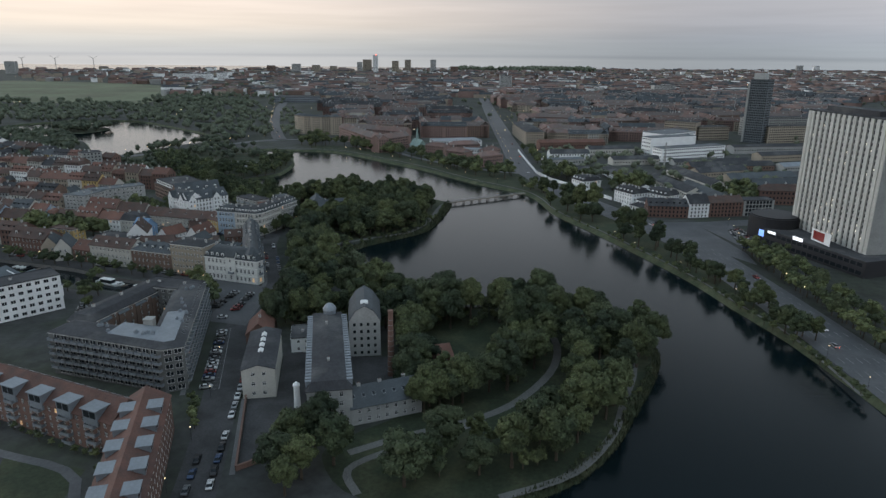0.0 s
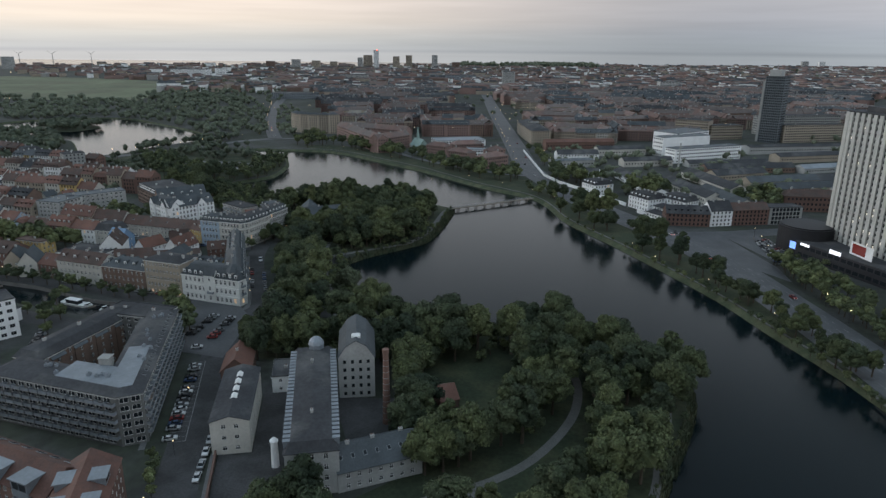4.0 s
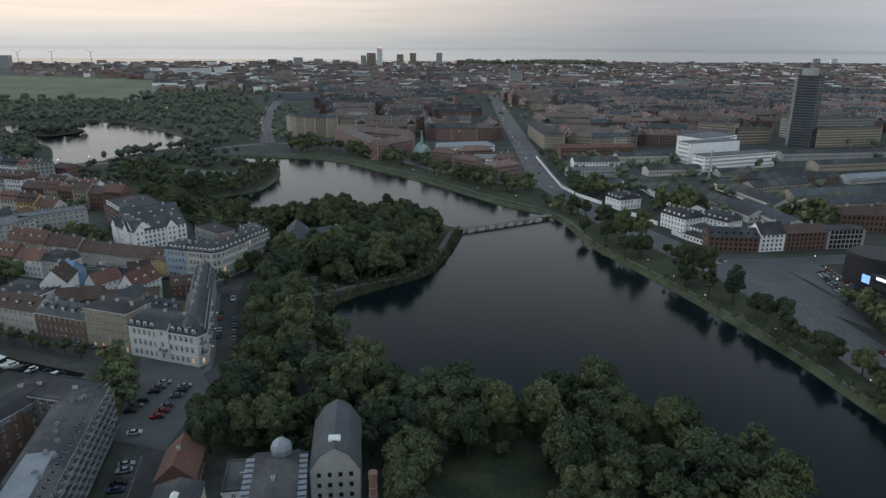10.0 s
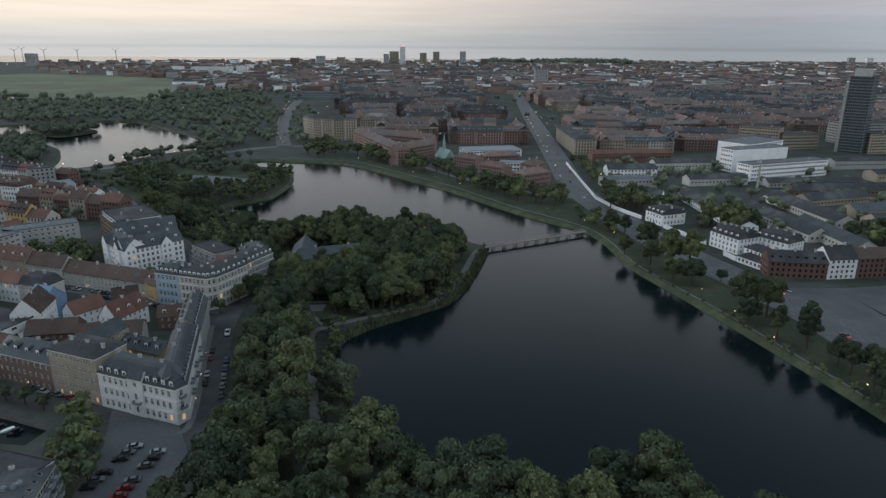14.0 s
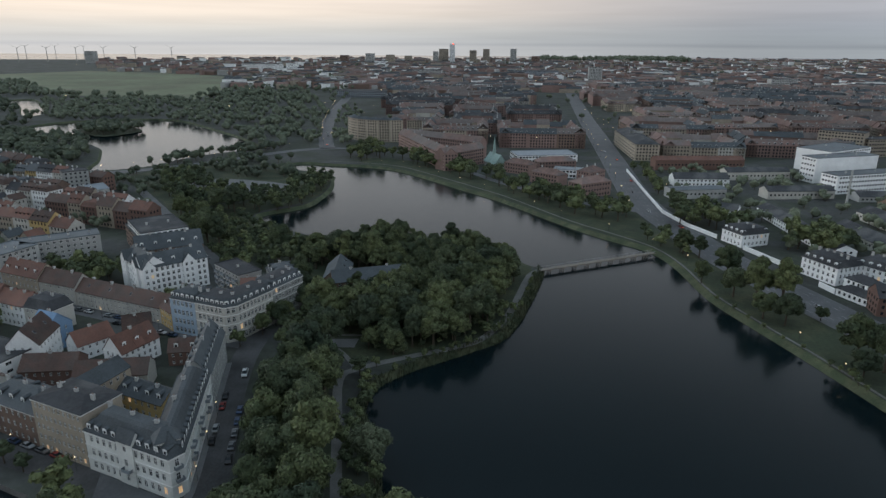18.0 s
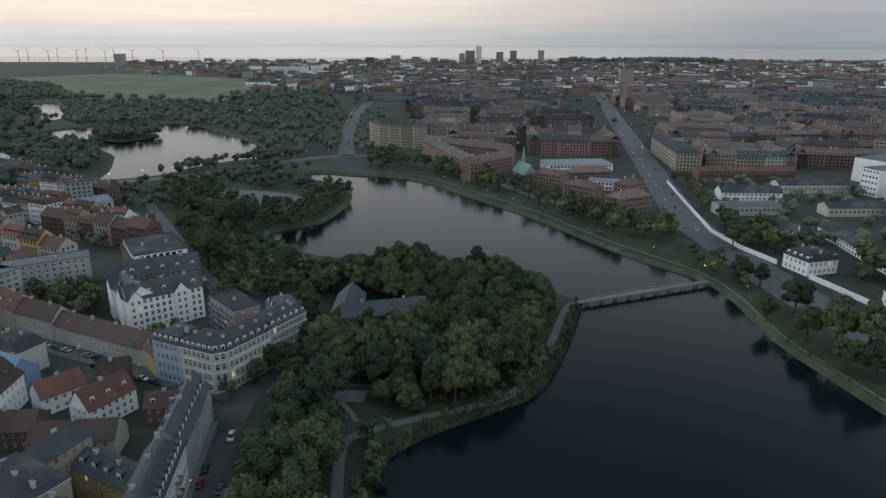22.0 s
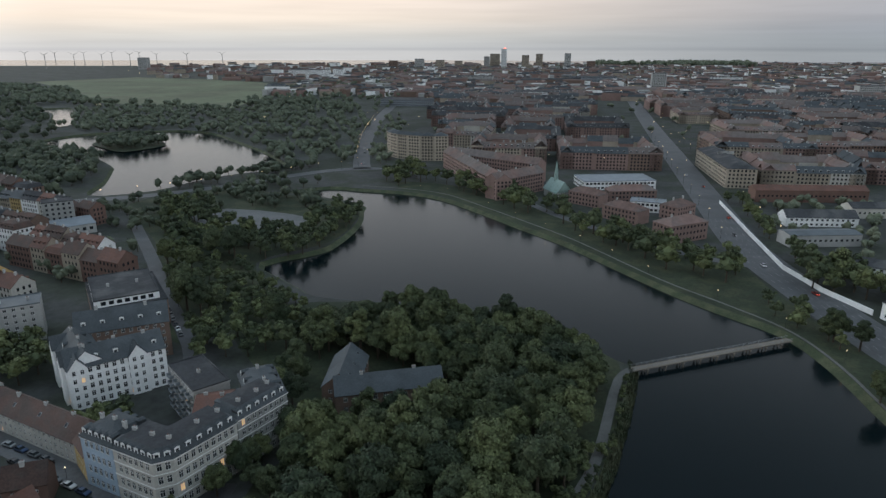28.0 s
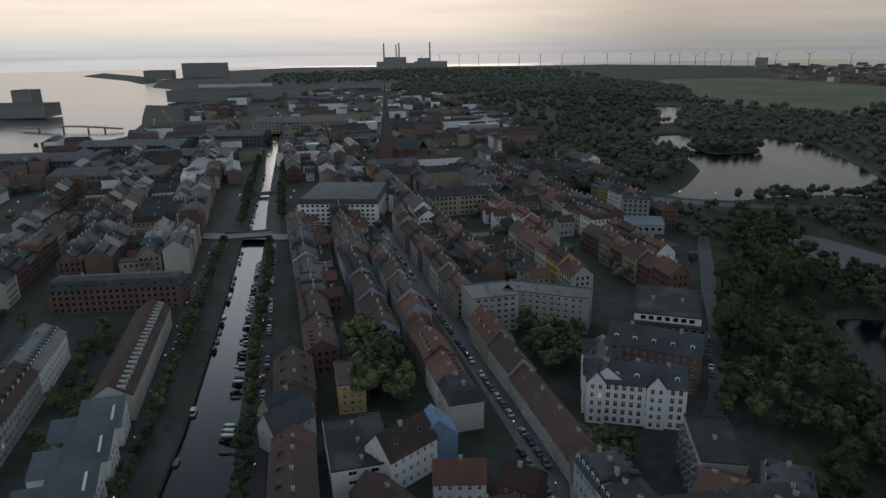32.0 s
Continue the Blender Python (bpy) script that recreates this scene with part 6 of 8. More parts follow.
# their fronts look over the quay
strip = Mb()
strip.box(-2.8, -0.35, 0, 2.8, 0.35, 0.12)
STRIP = strip.mesh("roof_light", [M["frame"]])
for n in range(4):
    u = 58 - n * 17.5
    vill = H("canal_villa", at(u, -128.5), at(u, -116), 11.5, 8.6, "shed", 4.4, "white", "lead", 3, 2.9, (1.5, 1.8), "split", "r", label="white modern house with slanted grey roof", category="house", group="slanted-roof houses", chimneys=0)
    k = part("roof_light", STRIP, None, vill, "long white roof light")
    k.matrix_basis = Matrix.Translation((9.6, 5.6, 6.6 + 5.6 * 4.4 / 11.5 + 0.25)) @ Matrix.Rotation(math.atan(4.4 / 11.5), 4, "X") @ Matrix.Rotation(math.pi / 2, 4, "Z")
    H("villa_link", at(u - 6.0, -127), at(u - 6.0, -118), 5.9, 7.5, "flat", 0, "white", "felt", 2, 2.7, (1.5, 1.8), "split", "r", label="recessed dark-roofed link between the white houses", category="house", group="house links", chimneys=0)
    H("garden_house", at(u, -137), at(u, -129), 9, 6.0, "shed", 2.8, "white", "lead", 2, 2.7, (1.3, 1.5), "split", "l", label="lower garden house under a slanted grey roof", category="house", group="garden houses", chimneys=0)
H("long_white_house", at(96, -148), at(130, -148), 14, 13, "gable", 4.5, "white", "lead", 4, 2.7, (1.2, 1.5), "cross", "fr", dormers=(12, 12), label="long white house with pale roof and many dormers", chimneys=2)
H("long_white_house", at(42, -149), at(95.6, -148), 13, 13, "gable", 5, "pale", "oldtile", 4, 2.7, (1.6, 1.6), "split", "fr", dormers=(12, 9), label="long pale house with balconies and tiled roof", chimneys=3)
H("warehouse", (-371, 297), (-346, 351), 13, 13.5, "mansard", 4.4, "brown", "slate", 4, 2.8, (1.2, 1.5), "cross", "fr", near=False, dormers=(8, 0), label="dark brick warehouse with slate mansard", chimneys=2)
for u0, v0 in ((225, -112), (225, -150), (300, -112), (300, -160), (380, -112), (380, -160), (300, -210), (220, -200), (460, -110), (540, -115), (460, -170), (390, -220), (540, -180), (620, -120), (620, -200)):
    row(u0, u0 + 66, v0, 13, 1, 10, 15, False, walls=("brown", "brick", "buff", "cream", "brown"), covers=("slate", "felt", "lead", "slate", "oldtile"))
    if tr.random() < 0.6:
        row(u0, u0 + 66, v0 - 26, 12, -1, 10, 14, False, walls=("brown", "brick", "buff", "cream", "brown"), covers=("slate", "felt", "lead", "slate", "oldtile"))
for u0, v0 in ((470, -52), (470, -20), (560, -52), (560, -16), (650, -50), (650, -10), (480, 150), (560, 190), (330, 200), (420, 220), (740, -45), (740, 0), (830, -45)):
    row(u0, u0 + 74, v0, 13, -1, 10, 14, False, walls=("brown", "brick", "buff", "cream", "white"), covers=("slate", "felt", "slate", "oldtile"))



def rear_wings(u0, u1, v0, v1, gap=15, lo=6, hi=10):
    """Back buildings between the rows, across the yards."""
    u = u0
    while u < u1:
        w = tr.uniform(6, 9)
        d0, d1 = v0 + tr.uniform(0, 2), v1 - tr.uniform(0, 4)
        H("rear_wing", at(u, d0), at(u, d1), w, GZ + tr.uniform(lo, hi), tr.choice(("gable", "gable", "flat")), 3.2, tr.choice(("brick", "cream", "white", "buff", "brown")), tr.choice(("oldtile", "slate", "felt", "tile")), 2, 2.8, (1.0, 1.4), "cross", "fr", near=False, label="low rear wing across a back yard", category="building", group="rear wings", chimneys=1)
        u += w + tr.uniform(0.5, 1) * gap


rear_wings(146, 300, -49, -36, 13)
rear_wings(205, 310, -22, -8, 14)
rear_wings(128, 265, 19, 34, 13)
rear_wings(140, 210, 48, 62, 14)
rear_wings(205, 320, 72, 90, 16)
rear_wings(230, 320, 104, 118, 16)
rear_wings(225, 290, -148, -128, 14)
rear_wings(300, 365, -156, -128, 14)
rear_wings(380, 445, -158, -128, 14)
rear_wings(460, 600, -166, -128, 20)
rear_wings(300, 440, -208, -180, 20)
rear_wings(470, 720, -36, -24, 20)
row(60, 180, -190, 13, 1, 9, 12, False, walls=("brown", "brick", "white"))
row(195, 330, -190, 13, 1, 10, 14, False, walls=("brown", "brick", "buff", "cream"))
row(330, 460, 60, 13, 1, 11, 15, False, walls=("brown", "brick", "buff", "cream"))
row(112, 200, 106, 11, -1, 11, 14, False, walls=("brick", "buff", "brick"), covers=("tile", "oldtile"))
row(150, 206, 134, 11, 1, 10, 13, False, walls=("brick", "white", "buff"), covers=("tile", "oldtile"))
row(330, 430, -5, 12, -1, 11, 15, False)
row(330, 440, 28, 12, 1, 12, 16, False)
row(340, 440, 96, 12, -1, 11, 15, False)
row(340, 450, 128, 12, 1, 11, 15, False)
row(230, 330, 178, 11, -1, 9, 12, False)
rear_wings(335, 430, 8, 26, 14)
rear_wings(340, 440, 108, 126, 16)
# spired church of the town
ck = new("spired_church")
ck.matrix_basis = Matrix.Translation((-640, 616, 2)) @ Matrix.Rotation(0.6, 4, "Z")
tagged(ck, "dark brick church with a tall spiral spire", "church")
n1 = Mb()
n1.box(-10, -24, 0, 10, 24, 18)
n1.box(-24, -10, 0, 24, 10, 18)
n1.box(-6, -34, 0, 6, -24, 34)
part("nave", n1, M["brown"], ck)
r1 = Mb()
for a, b in ((10, 24), (24, 10)):
    if a < b:
        r1.face([(-11, -25, 18), (0, -25, 26), (0, 25, 26), (-11, 25, 18)])
        r1.face([(11, 25, 18), (0, 25, 26), (0, -25, 26), (11, -25, 18)])
    else:
        r1.face([(-25, -11, 18), (25, -11, 18), (25, 0, 26), (-25, 0, 26)])
        r1.face([(25, 11, 18), (-25, 11, 18), (-25, 0, 26), (25, 0, 26)])
part("roof", r1, M["slate"], ck)
s1 = Mb()
for r0, r1_, z0, z1 in ((6.2, 5.0, 34, 40), (4.6, 4.0, 40, 48), (4.6, 3.0, 48, 56), (3.3, 2.2, 56, 64), (2.6, 1.3, 64, 73), (1.6, 0.5, 73, 83), (0.3, 0.2, 83, 88)):
    s1.tube(0, -29, z0, z1, r0, r1_, 8)
part("spire", s1, M["lead"], ck)
# ---------------------------------------------------------------- the brick suburb across the lake
cr = random.Random(23)
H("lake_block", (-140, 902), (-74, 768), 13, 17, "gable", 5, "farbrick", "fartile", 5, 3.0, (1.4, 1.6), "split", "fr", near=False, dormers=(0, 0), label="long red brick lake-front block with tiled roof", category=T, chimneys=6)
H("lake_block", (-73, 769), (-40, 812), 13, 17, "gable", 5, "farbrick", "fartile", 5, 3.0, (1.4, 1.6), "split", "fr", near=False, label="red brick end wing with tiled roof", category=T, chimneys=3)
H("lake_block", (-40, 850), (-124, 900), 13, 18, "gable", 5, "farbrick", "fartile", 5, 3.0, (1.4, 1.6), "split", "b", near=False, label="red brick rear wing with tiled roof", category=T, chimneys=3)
for n in range(6):
    a0, a1 = 3.5 + n * 0.28, 3.5 + (n + 1) * 0.28
    cx, cy, rr = -165, 985, 52
    H("curved_block", (cx + rr * math.cos(a0), cy + rr * math.sin(a0)), (cx + rr * math.cos(a1), cy + rr * math.sin(a1)), 13, 27, "hip", 3, "buff", "slate", 8, 3.0, (1.6, 1.6), "split", "f", near=False, label="tall curved corner block with balconies", category=T, chimneys=0)
church = new("green_spired_church")
church.matrix_basis = Matrix.Translation((-28, 788, 2)) @ Matrix.Rotation(0.5, 4, "Z")
tagged(church, "small church with green copper roof and spire", "church")
cw = Mb()
cw.box(-6, -10, 0, 6, 12, 6)
part("nave", cw, M["pale"], church)
cr1 = Mb()
cr1.face([(-7, -10.5, 5.5), (0, -10.5, 14), (0, 12.5, 14), (-7, 12.5, 5.5)])
cr1.face([(7, 12.5, 5.5), (0, 12.5, 14), (0, -10.5, 14), (7, -10.5, 5.5)])
cr1.face([(-6, -10.4, 6), (6, -10.4, 6), (0, -10.4, 13.8)])
part("roof", cr1, M["copper"], church)
cs = Mb()
cs.tube(0, 4, 12, 18, 1.9, 1.5, 8)
cs.tube(0, 4, 18, 29, 1.5, 0.08, 8)
part("spire", cs, M["copper"], church)
H("school", (-8, 818), (50, 834), 30, 9, "flat", 0, "white", "zinc", 2, 3.2, (2.2, 1.6), "split", "fl", near=False, label="low white school with pale flat roofs", category="school", chimneys=0)
H("white_clinic", (23, 754), (47, 750), 14, 9, "flat", 0, "white", "zinc", 2, 3.0, (2.0, 1.6), "split", "fl", near=False, label="small white modern clinic", chimneys=2)
for q0, q1, dd, ev in (((-20, 772), (2, 757), 12, 11), ((3, 731), (25, 713), 13, 11), ((40, 672), (64, 690), 15, 13), ((10, 775), (45, 785), 12, 11), ((52, 730), (66, 745), 14, 11)):
    H("brick_villa", q0, q1, dd, ev, "hip", 4, "farbrick", "fartile", 3, 2.8, (1.2, 1.5), "cross", "fl", near=False, label="red brick house with hipped tiled roof", category="house", group="brick houses by the park", chimneys=2)
CB = court_block
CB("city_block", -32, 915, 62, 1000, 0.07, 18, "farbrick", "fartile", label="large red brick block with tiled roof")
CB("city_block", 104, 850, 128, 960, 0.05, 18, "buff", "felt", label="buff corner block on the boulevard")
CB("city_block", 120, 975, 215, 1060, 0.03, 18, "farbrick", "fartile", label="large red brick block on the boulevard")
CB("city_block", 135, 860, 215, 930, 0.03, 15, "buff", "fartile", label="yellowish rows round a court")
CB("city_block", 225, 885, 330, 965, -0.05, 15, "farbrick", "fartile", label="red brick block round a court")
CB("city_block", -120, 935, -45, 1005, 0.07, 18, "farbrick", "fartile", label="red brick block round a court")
LIMITS = lambda y: -175 - (y - 878) * 0.235  # noqa: E731


def city_rows():
    """Perimeter blocks row by row, thinning with distance."""
    y = 1020.0
    while y < 1750:
        dy = cr.uniform(62, 95)
        x = -700.0
        while x < 1150:
            dx = cr.uniform(55, 105)
            cx, cy = x + dx / 2, y + dy / 2
            road = 88 + (cy - 800) * 0.0125
            ok = cx - dx / 2 > LIMITS(cy) + 20 and not (x - 13 < road < x + dx + 13) and abs(cx) < 0.62 * cy
            if ok and x < road < x + dx + 26:
                ok = False
            if ok and x > 215 and y < 980:
                ok = False
            if ok:
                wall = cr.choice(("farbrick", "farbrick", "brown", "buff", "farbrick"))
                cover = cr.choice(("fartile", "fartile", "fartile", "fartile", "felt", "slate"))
                CB("city_block", x, y, x + dx, y + dy, 0.04 + cr.uniform(-0.03, 0.03), cr.uniform(15, 20), wall, cover, 11, cr.uniform(3.5, 5.5), y < 1420)
            x += dx + cr.uniform(10, 16)
        y += dy + cr.uniform(10, 16)


city_rows()


OLD_TOWN = [(-600, 250), (-560, 520), (-640, 790), (-760, 860), (-1000, 1000), (-1500, 1150), (-2050, 900), (-1500, 640), (-1150, 330), (-1000, 150)]


def distant_city():
    """Roofs too far to be told apart, joined by colour."""
    piles = defaultdict(Mb)
    for n in range(6600):
        far = n >= 700
        y = 1740 + 2900 * cr.random() ** 1.35
        x = cr.uniform(-0.62, 0.95) * y
        if not far:
            tu, tv = cr.uniform(430, 1900), cr.uniform(-330, 620)
            x, y = at(tu, tv)
            if -96 < tv < -30:
                continue
            if inside(x, y, POND) or inside(x, y, POND2) or not inside(x, y, OLD_TOWN):
                continue
        if not inside(x, y, COAST) or not inside(x, y - 60, COAST):
            continue
        if far and (inside(x, y, FIELD) or x < LIMITS(y) - 60 and cr.random() < 0.55):
            continue
        a = (cr.choice((0.04, 1.61)) + cr.uniform(-0.25, 0.25)) if far else cr.choice((-0.27, 1.3)) + cr.uniform(-0.08, 0.08)
        l, w, h, r = cr.uniform(18, 62), cr.uniform(10, 16), cr.uniform(7, 17), cr.uniform(2, 5)
        flat = cr.random() < 0.14
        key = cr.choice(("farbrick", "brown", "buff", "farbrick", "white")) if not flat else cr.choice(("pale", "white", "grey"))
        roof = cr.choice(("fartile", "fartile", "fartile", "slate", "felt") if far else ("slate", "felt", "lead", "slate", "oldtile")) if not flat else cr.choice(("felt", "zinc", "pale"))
        c, s = math.cos(a), math.sin(a)
        P = lambda u, v, z: (x + c * u - s * v, y + s * u + c * v, z)  # noqa: E731
        mw, mr = piles[key], piles[roof]
        q = [(-l / 2, -w / 2), (l / 2, -w / 2), (l / 2, w / 2), (-l / 2, w / 2)]
        z1 = 2 + h
        for i in range(4):
            (a0, b0), (a1, b1) = q[i], q[(i + 1) % 4]
            mw.face([P(a0, b0, 1.5), P(a1, b1, 1.5), P(a1, b1, z1), P(a0, b0, z1)])
        if flat:
            mr.face([P(*p, z1) for p in q])
        else:
            mr.face([P(-l / 2 - 0.4, -w / 2 - 0.4, z1), P(l / 2 + 0.4, -w / 2 - 0.4, z1), P(l / 2 - 2, 0, z1 + r), P(-l / 2 + 2, 0, z1 + r)])
            mr.face([P(l / 2 + 0.4, w / 2 + 0.4, z1), P(-l / 2 - 0.4, w / 2 + 0.4, z1), P(-l / 2 + 2, 0, z1 + r), P(l / 2 - 2, 0, z1 + r)])
            mr.face([P(l / 2 + 0.4, -w / 2 - 0.4, z1), P(l / 2 + 0.4, w / 2 + 0.4, z1), P(l / 2 - 2, 0, z1 + r)])
            mr.face([P(-l / 2 - 0.4, w / 2 + 0.4, z1), P(-l / 2 - 0.4, -w / 2 - 0.4, z1), P(-l / 2 + 2, 0, z1 + r)])
    for key, mb in piles.items():
        tagged(part("distant_houses", mb, M[key]), "distant low suburb of " + M[key].name.replace("_", " "), "houses", kind="stuff")


distant_city()
# landmarks on the skyline, some given paler walls that stand in for haze
for x, y, w, z, m_ in ((-350, 3560, 26, 95, "white"), (-395, 3580, 45, 72, "buff"), (-430, 3540, 26, 60, "pale"), (-250, 3600, 34, 66, "buff"), (-185, 3620, 32, 72, "buff"), (-50, 3600, 30, 74, "pale"),
                       (-640, 3450, 40, 45, "buff"), (-740, 3450, 42, 50, "pale"), (-860, 3420, 40, 42, "brown"), (-560, 3500, 36, 40, "buff"), (60, 3600, 40, 40, "brown"), (-2003, 3170, 48, 56, "pale")) + ((190, 2050, 36, 48, "pale"),
                       (2300, 4400, 40, 46, "pale"), (2420, 4420, 40, 44, "white"), (-940, 2560, 130, 30, "white"), (-820, 2540, 40, 34, "white"), (-300, 2300, 90, 26, "pale"), (40, 2400, 140, 22, "zinc"), (420, 2500, 130, 20, "white"), (-90, 1700, 120, 22, "white"),
                       (620, 1900, 60, 30, "pale"), (780, 1500, 80, 24, "pale"), (900, 1750, 110, 20, "white"), (1050, 1350, 120, 24, "pale"), (880, 1180, 90, 20, "white"), (-330, 1560, 110, 14, "zinc")):
    H("tower_block", (x - w / 2, y - w * 0.2), (x + w / 2, y - w * 0.2), w * 0.5, z, "flat", 0, m_, "felt", max(3, int(z / 4)), 4.0, (2.0, 2.0), "dark", "fr", near=False, label="distant plain tower block on the skyline", category="tower", group="skyline towers", chimneys=0)
lt = Mb()
lt.box(-3, -3, 0, 3, 3, 4)
k = part("beacon", lt, M["red"])
k.location = (-346, 3558, 95.3)
tagged(k, "red aircraft warning light on the tower", "lamp")

# wind turbines
tw = Mb()
tw.tube(0, 0, 0, 64, 2.0, 1.1, 8)
tw.box(-1.4, -3, 63, 1.4, 4, 66)
for n in range(3):
    a = n * 2.0944 + 0.5
    c, s = math.cos(a), math.sin(a)
    tw.face([(-0.4 * s - 0.0, -3.2, 65 + 0.4 * c), (0.9 * -s + 6 * c, -3.2, 65 + 0.9 * c + 6 * s), (32 * c, -3.2, 65 + 32 * s), (0.9 * s + 2 * c, -3.2, 65 - 0.9 * c + 2 * s)])
TW = tw.mesh("wind_turbine", [M["grey"]])
for x, y in ((-2556, 3200), (-2460, 3280), (-2362, 3356), (-2258, 3432), (-2153, 3503), (-2028, 3582), (-1873, 3670)):
    k = part("wind_turbine", TW, None)
    k.location, k.rotation_euler = (x, y, 1), (0, 0, cr.uniform(0.2, 0.8))
    tagged(k, "white three-bladed wind turbine standing still", "wind turbine", "shore wind turbines")
for n in range(16):
    d = -2700 - n * 125
    k = part("wind_turbine", TW, None)
    k.location, k.rotation_euler = (d, 4150 - n * 90, 0), (0, 0, cr.uniform(0.2, 0.9))
    tagged(k, "distant wind turbine in the sea", "wind turbine", "sea wind turbines")

# power station, opera and harbour buildings seen at the end; their grey stands in for haze
ps = new("power_station")
ps.matrix_basis = Matrix.Translation((-3640, 2110, 2)) @ Matrix.Rotation(0.55, 4, "Z")
tagged(ps, "dark power station with tall chimneys", "power station")
pm = Mb()
pm.box(-60, -30, 0, 60, 30, 70)
pm.box(-110, -30, 0, -60, 30, 45)
pm.box(60, -30, 0, 150, 30, 38)
pm.box(150, -30, 0, 330, 30, 46)
pm.box(170, -30, 46, 215, 30, 64)
part("body", pm, M["grey"], ps)
for x, hh, r in ((-75, 148, 5), (10, 140, 4), (30, 150, 5), (235, 150, 5)):
    sm = Mb()
    sm.tube(x, 0, 0, hh, r, r * 0.75, 10)
    part("stack", sm, M["grey"], ps)
for x, y, ang, l, d_, z, m_, lb in ((-3400, 880, 1.05, 190, 90, 66, "grey", "large flat-roofed opera hall at the water"), (-3300, 700, 1.05, 120, 60, 40, "grey", "dark plain harbour hall by the quay"), (-1560, 200, 1.05, 120, 60, 26, "grey", "dark quay building across the harbour"), (-1700, 250, 1.05, 40, 40, 45, "grey", "dark square quay block")) + ((-1760, 560, 1.1, 190, 120, 28, "grey", "large dark warehouse on the harbour"), (-1700, 700, 1.1, 160, 100, 30, "grey", "large dark warehouse on the harbour"), (-2100, 700, 1.1, 200, 70, 26, "white", "long white hall on the quay"), (-1000, 560, 1.1, 150, 90, 18, "buff", "pale harbour hall with pitched roof"), (-900, 330, 1.1, 120, 60, 14, "lead", "dark plain harbour hall by the quay"), (-920, 440, 1.1, 110, 60, 15, "lead", "dark plain harbour hall by the quay"), (-820, 250, 1.1, 100, 60, 15, "lead", "dark plain harbour hall by the quay"), (-780, 380, 1.1, 100, 50, 14, "lead", "dark plain harbour hall by the quay"), (-700, 300, 1.1, 100, 50, 14, "farbrick", "brick harbour hall with tiled roof")):
    c, s = math.cos(ang), math.sin(ang)
    H("harbour_hall", (x, y), (x + l * c, y + l * s), d_, z, "flat" if z > 18 else "gable", 4, m_, "felt" if z > 18 else "slate", max(2, int(z / 4)), 5.0, (2.4, 1.6), "dark", "fr", near=False, label=lb, category="hall", group="harbour halls", chimneys=0)
# ---------------------------------------------------------------- trees
def ico1():
    bm = bmesh.new()
    bmesh.ops.create_icosphere(bm, subdivisions=1, radius=1)
    v = [tuple(p.co) for p in bm.verts]
    f = [tuple(q.index for q in fc.verts) for fc in bm.faces]
    bm.free()
    return v, f


ICO1_V, ICO1_F = ico1()


def crown(r, h, rs, lobes=16, leaves=4600, size=0.34, droop=False):
    """A broken crown: leafy masses of uneven size round the limbs, with loose leaves over and between them."""
    mb = Mb()
    zc, hz, fz = h * 0.60, h * 0.36, 1.3 if droop else 0.86

    def mass(cx, cy, cz, lr, grow):
        k, ph = len(mb.v), rs.uniform(0, 9)
        for x, y, z in ICO1_V:
            d = grow + 0.26 * noise.noise(Vector((x * 1.6 + ph, y * 1.6, z * 1.6))) + 0.16 * noise.noise(Vector((x * 4.1, y * 4.1 + ph, z * 4.1)))
            mb.v.append((cx + x * lr * d, cy + y * lr * d, cz + z * lr * d * fz))
        mb.f.extend(tuple(k + i for i in f) for f in ICO1_F)
        mb.m.extend([0] * len(ICO1_F))

    mass(0, 0, zc * 0.96, r * 0.72, 0.92)
    ls = []
    for i in range(lobes):
        u = max(-0.62, min(0.96, 1 - 1.55 * (i + 0.5) / lobes + rs.uniform(-0.14, 0.14)))
        a = i * 2.399 + rs.uniform(-0.5, 0.5)
        q, k = math.sqrt(1 - u * u), rs.uniform(0.58, 0.86)
        ls.append((r * k * q * math.cos(a), r * k * q * math.sin(a), zc + hz * k * u * 1.2, r * rs.uniform(0.24, 0.43)))
    for lobe in ls:
        mass(*lobe, 0.84)
    tot = sum(l[3] ** 2 for l in ls)
    for cx, cy, cz, lr in ls:
        for _ in range(int(leaves * lr * lr / tot)):
            u, a = rs.uniform(-0.5, 1), rs.uniform(0, 6.283)
            s = math.sqrt(max(0, 1 - u * u))
            n = Vector((s * math.cos(a), s * math.sin(a), u))
            p = Vector((cx, cy, cz)) + Vector((n.x, n.y, n.z * fz)) * lr * rs.triangular(0.76, 1.3, 0.92)
            n = (n + Vector((rs.uniform(-1, 1), rs.uniform(-1, 1), rs.uniform(-0.4, 1))) * 0.9).normalized()
            t = n.cross(Vector((rs.uniform(-1, 1), rs.uniform(-1, 1), rs.uniform(-1, 1)))).normalized()
            w = n.cross(t)
            sz = size * rs.uniform(0.5, 1.25)
            a_, b_ = t * sz, w * sz * 0.7
            mb.face([tuple(p - a_ - b_ * 0.6), tuple(p + a_ - b_ * 0.6), tuple(p + b_ * 1.5)])
    return mb


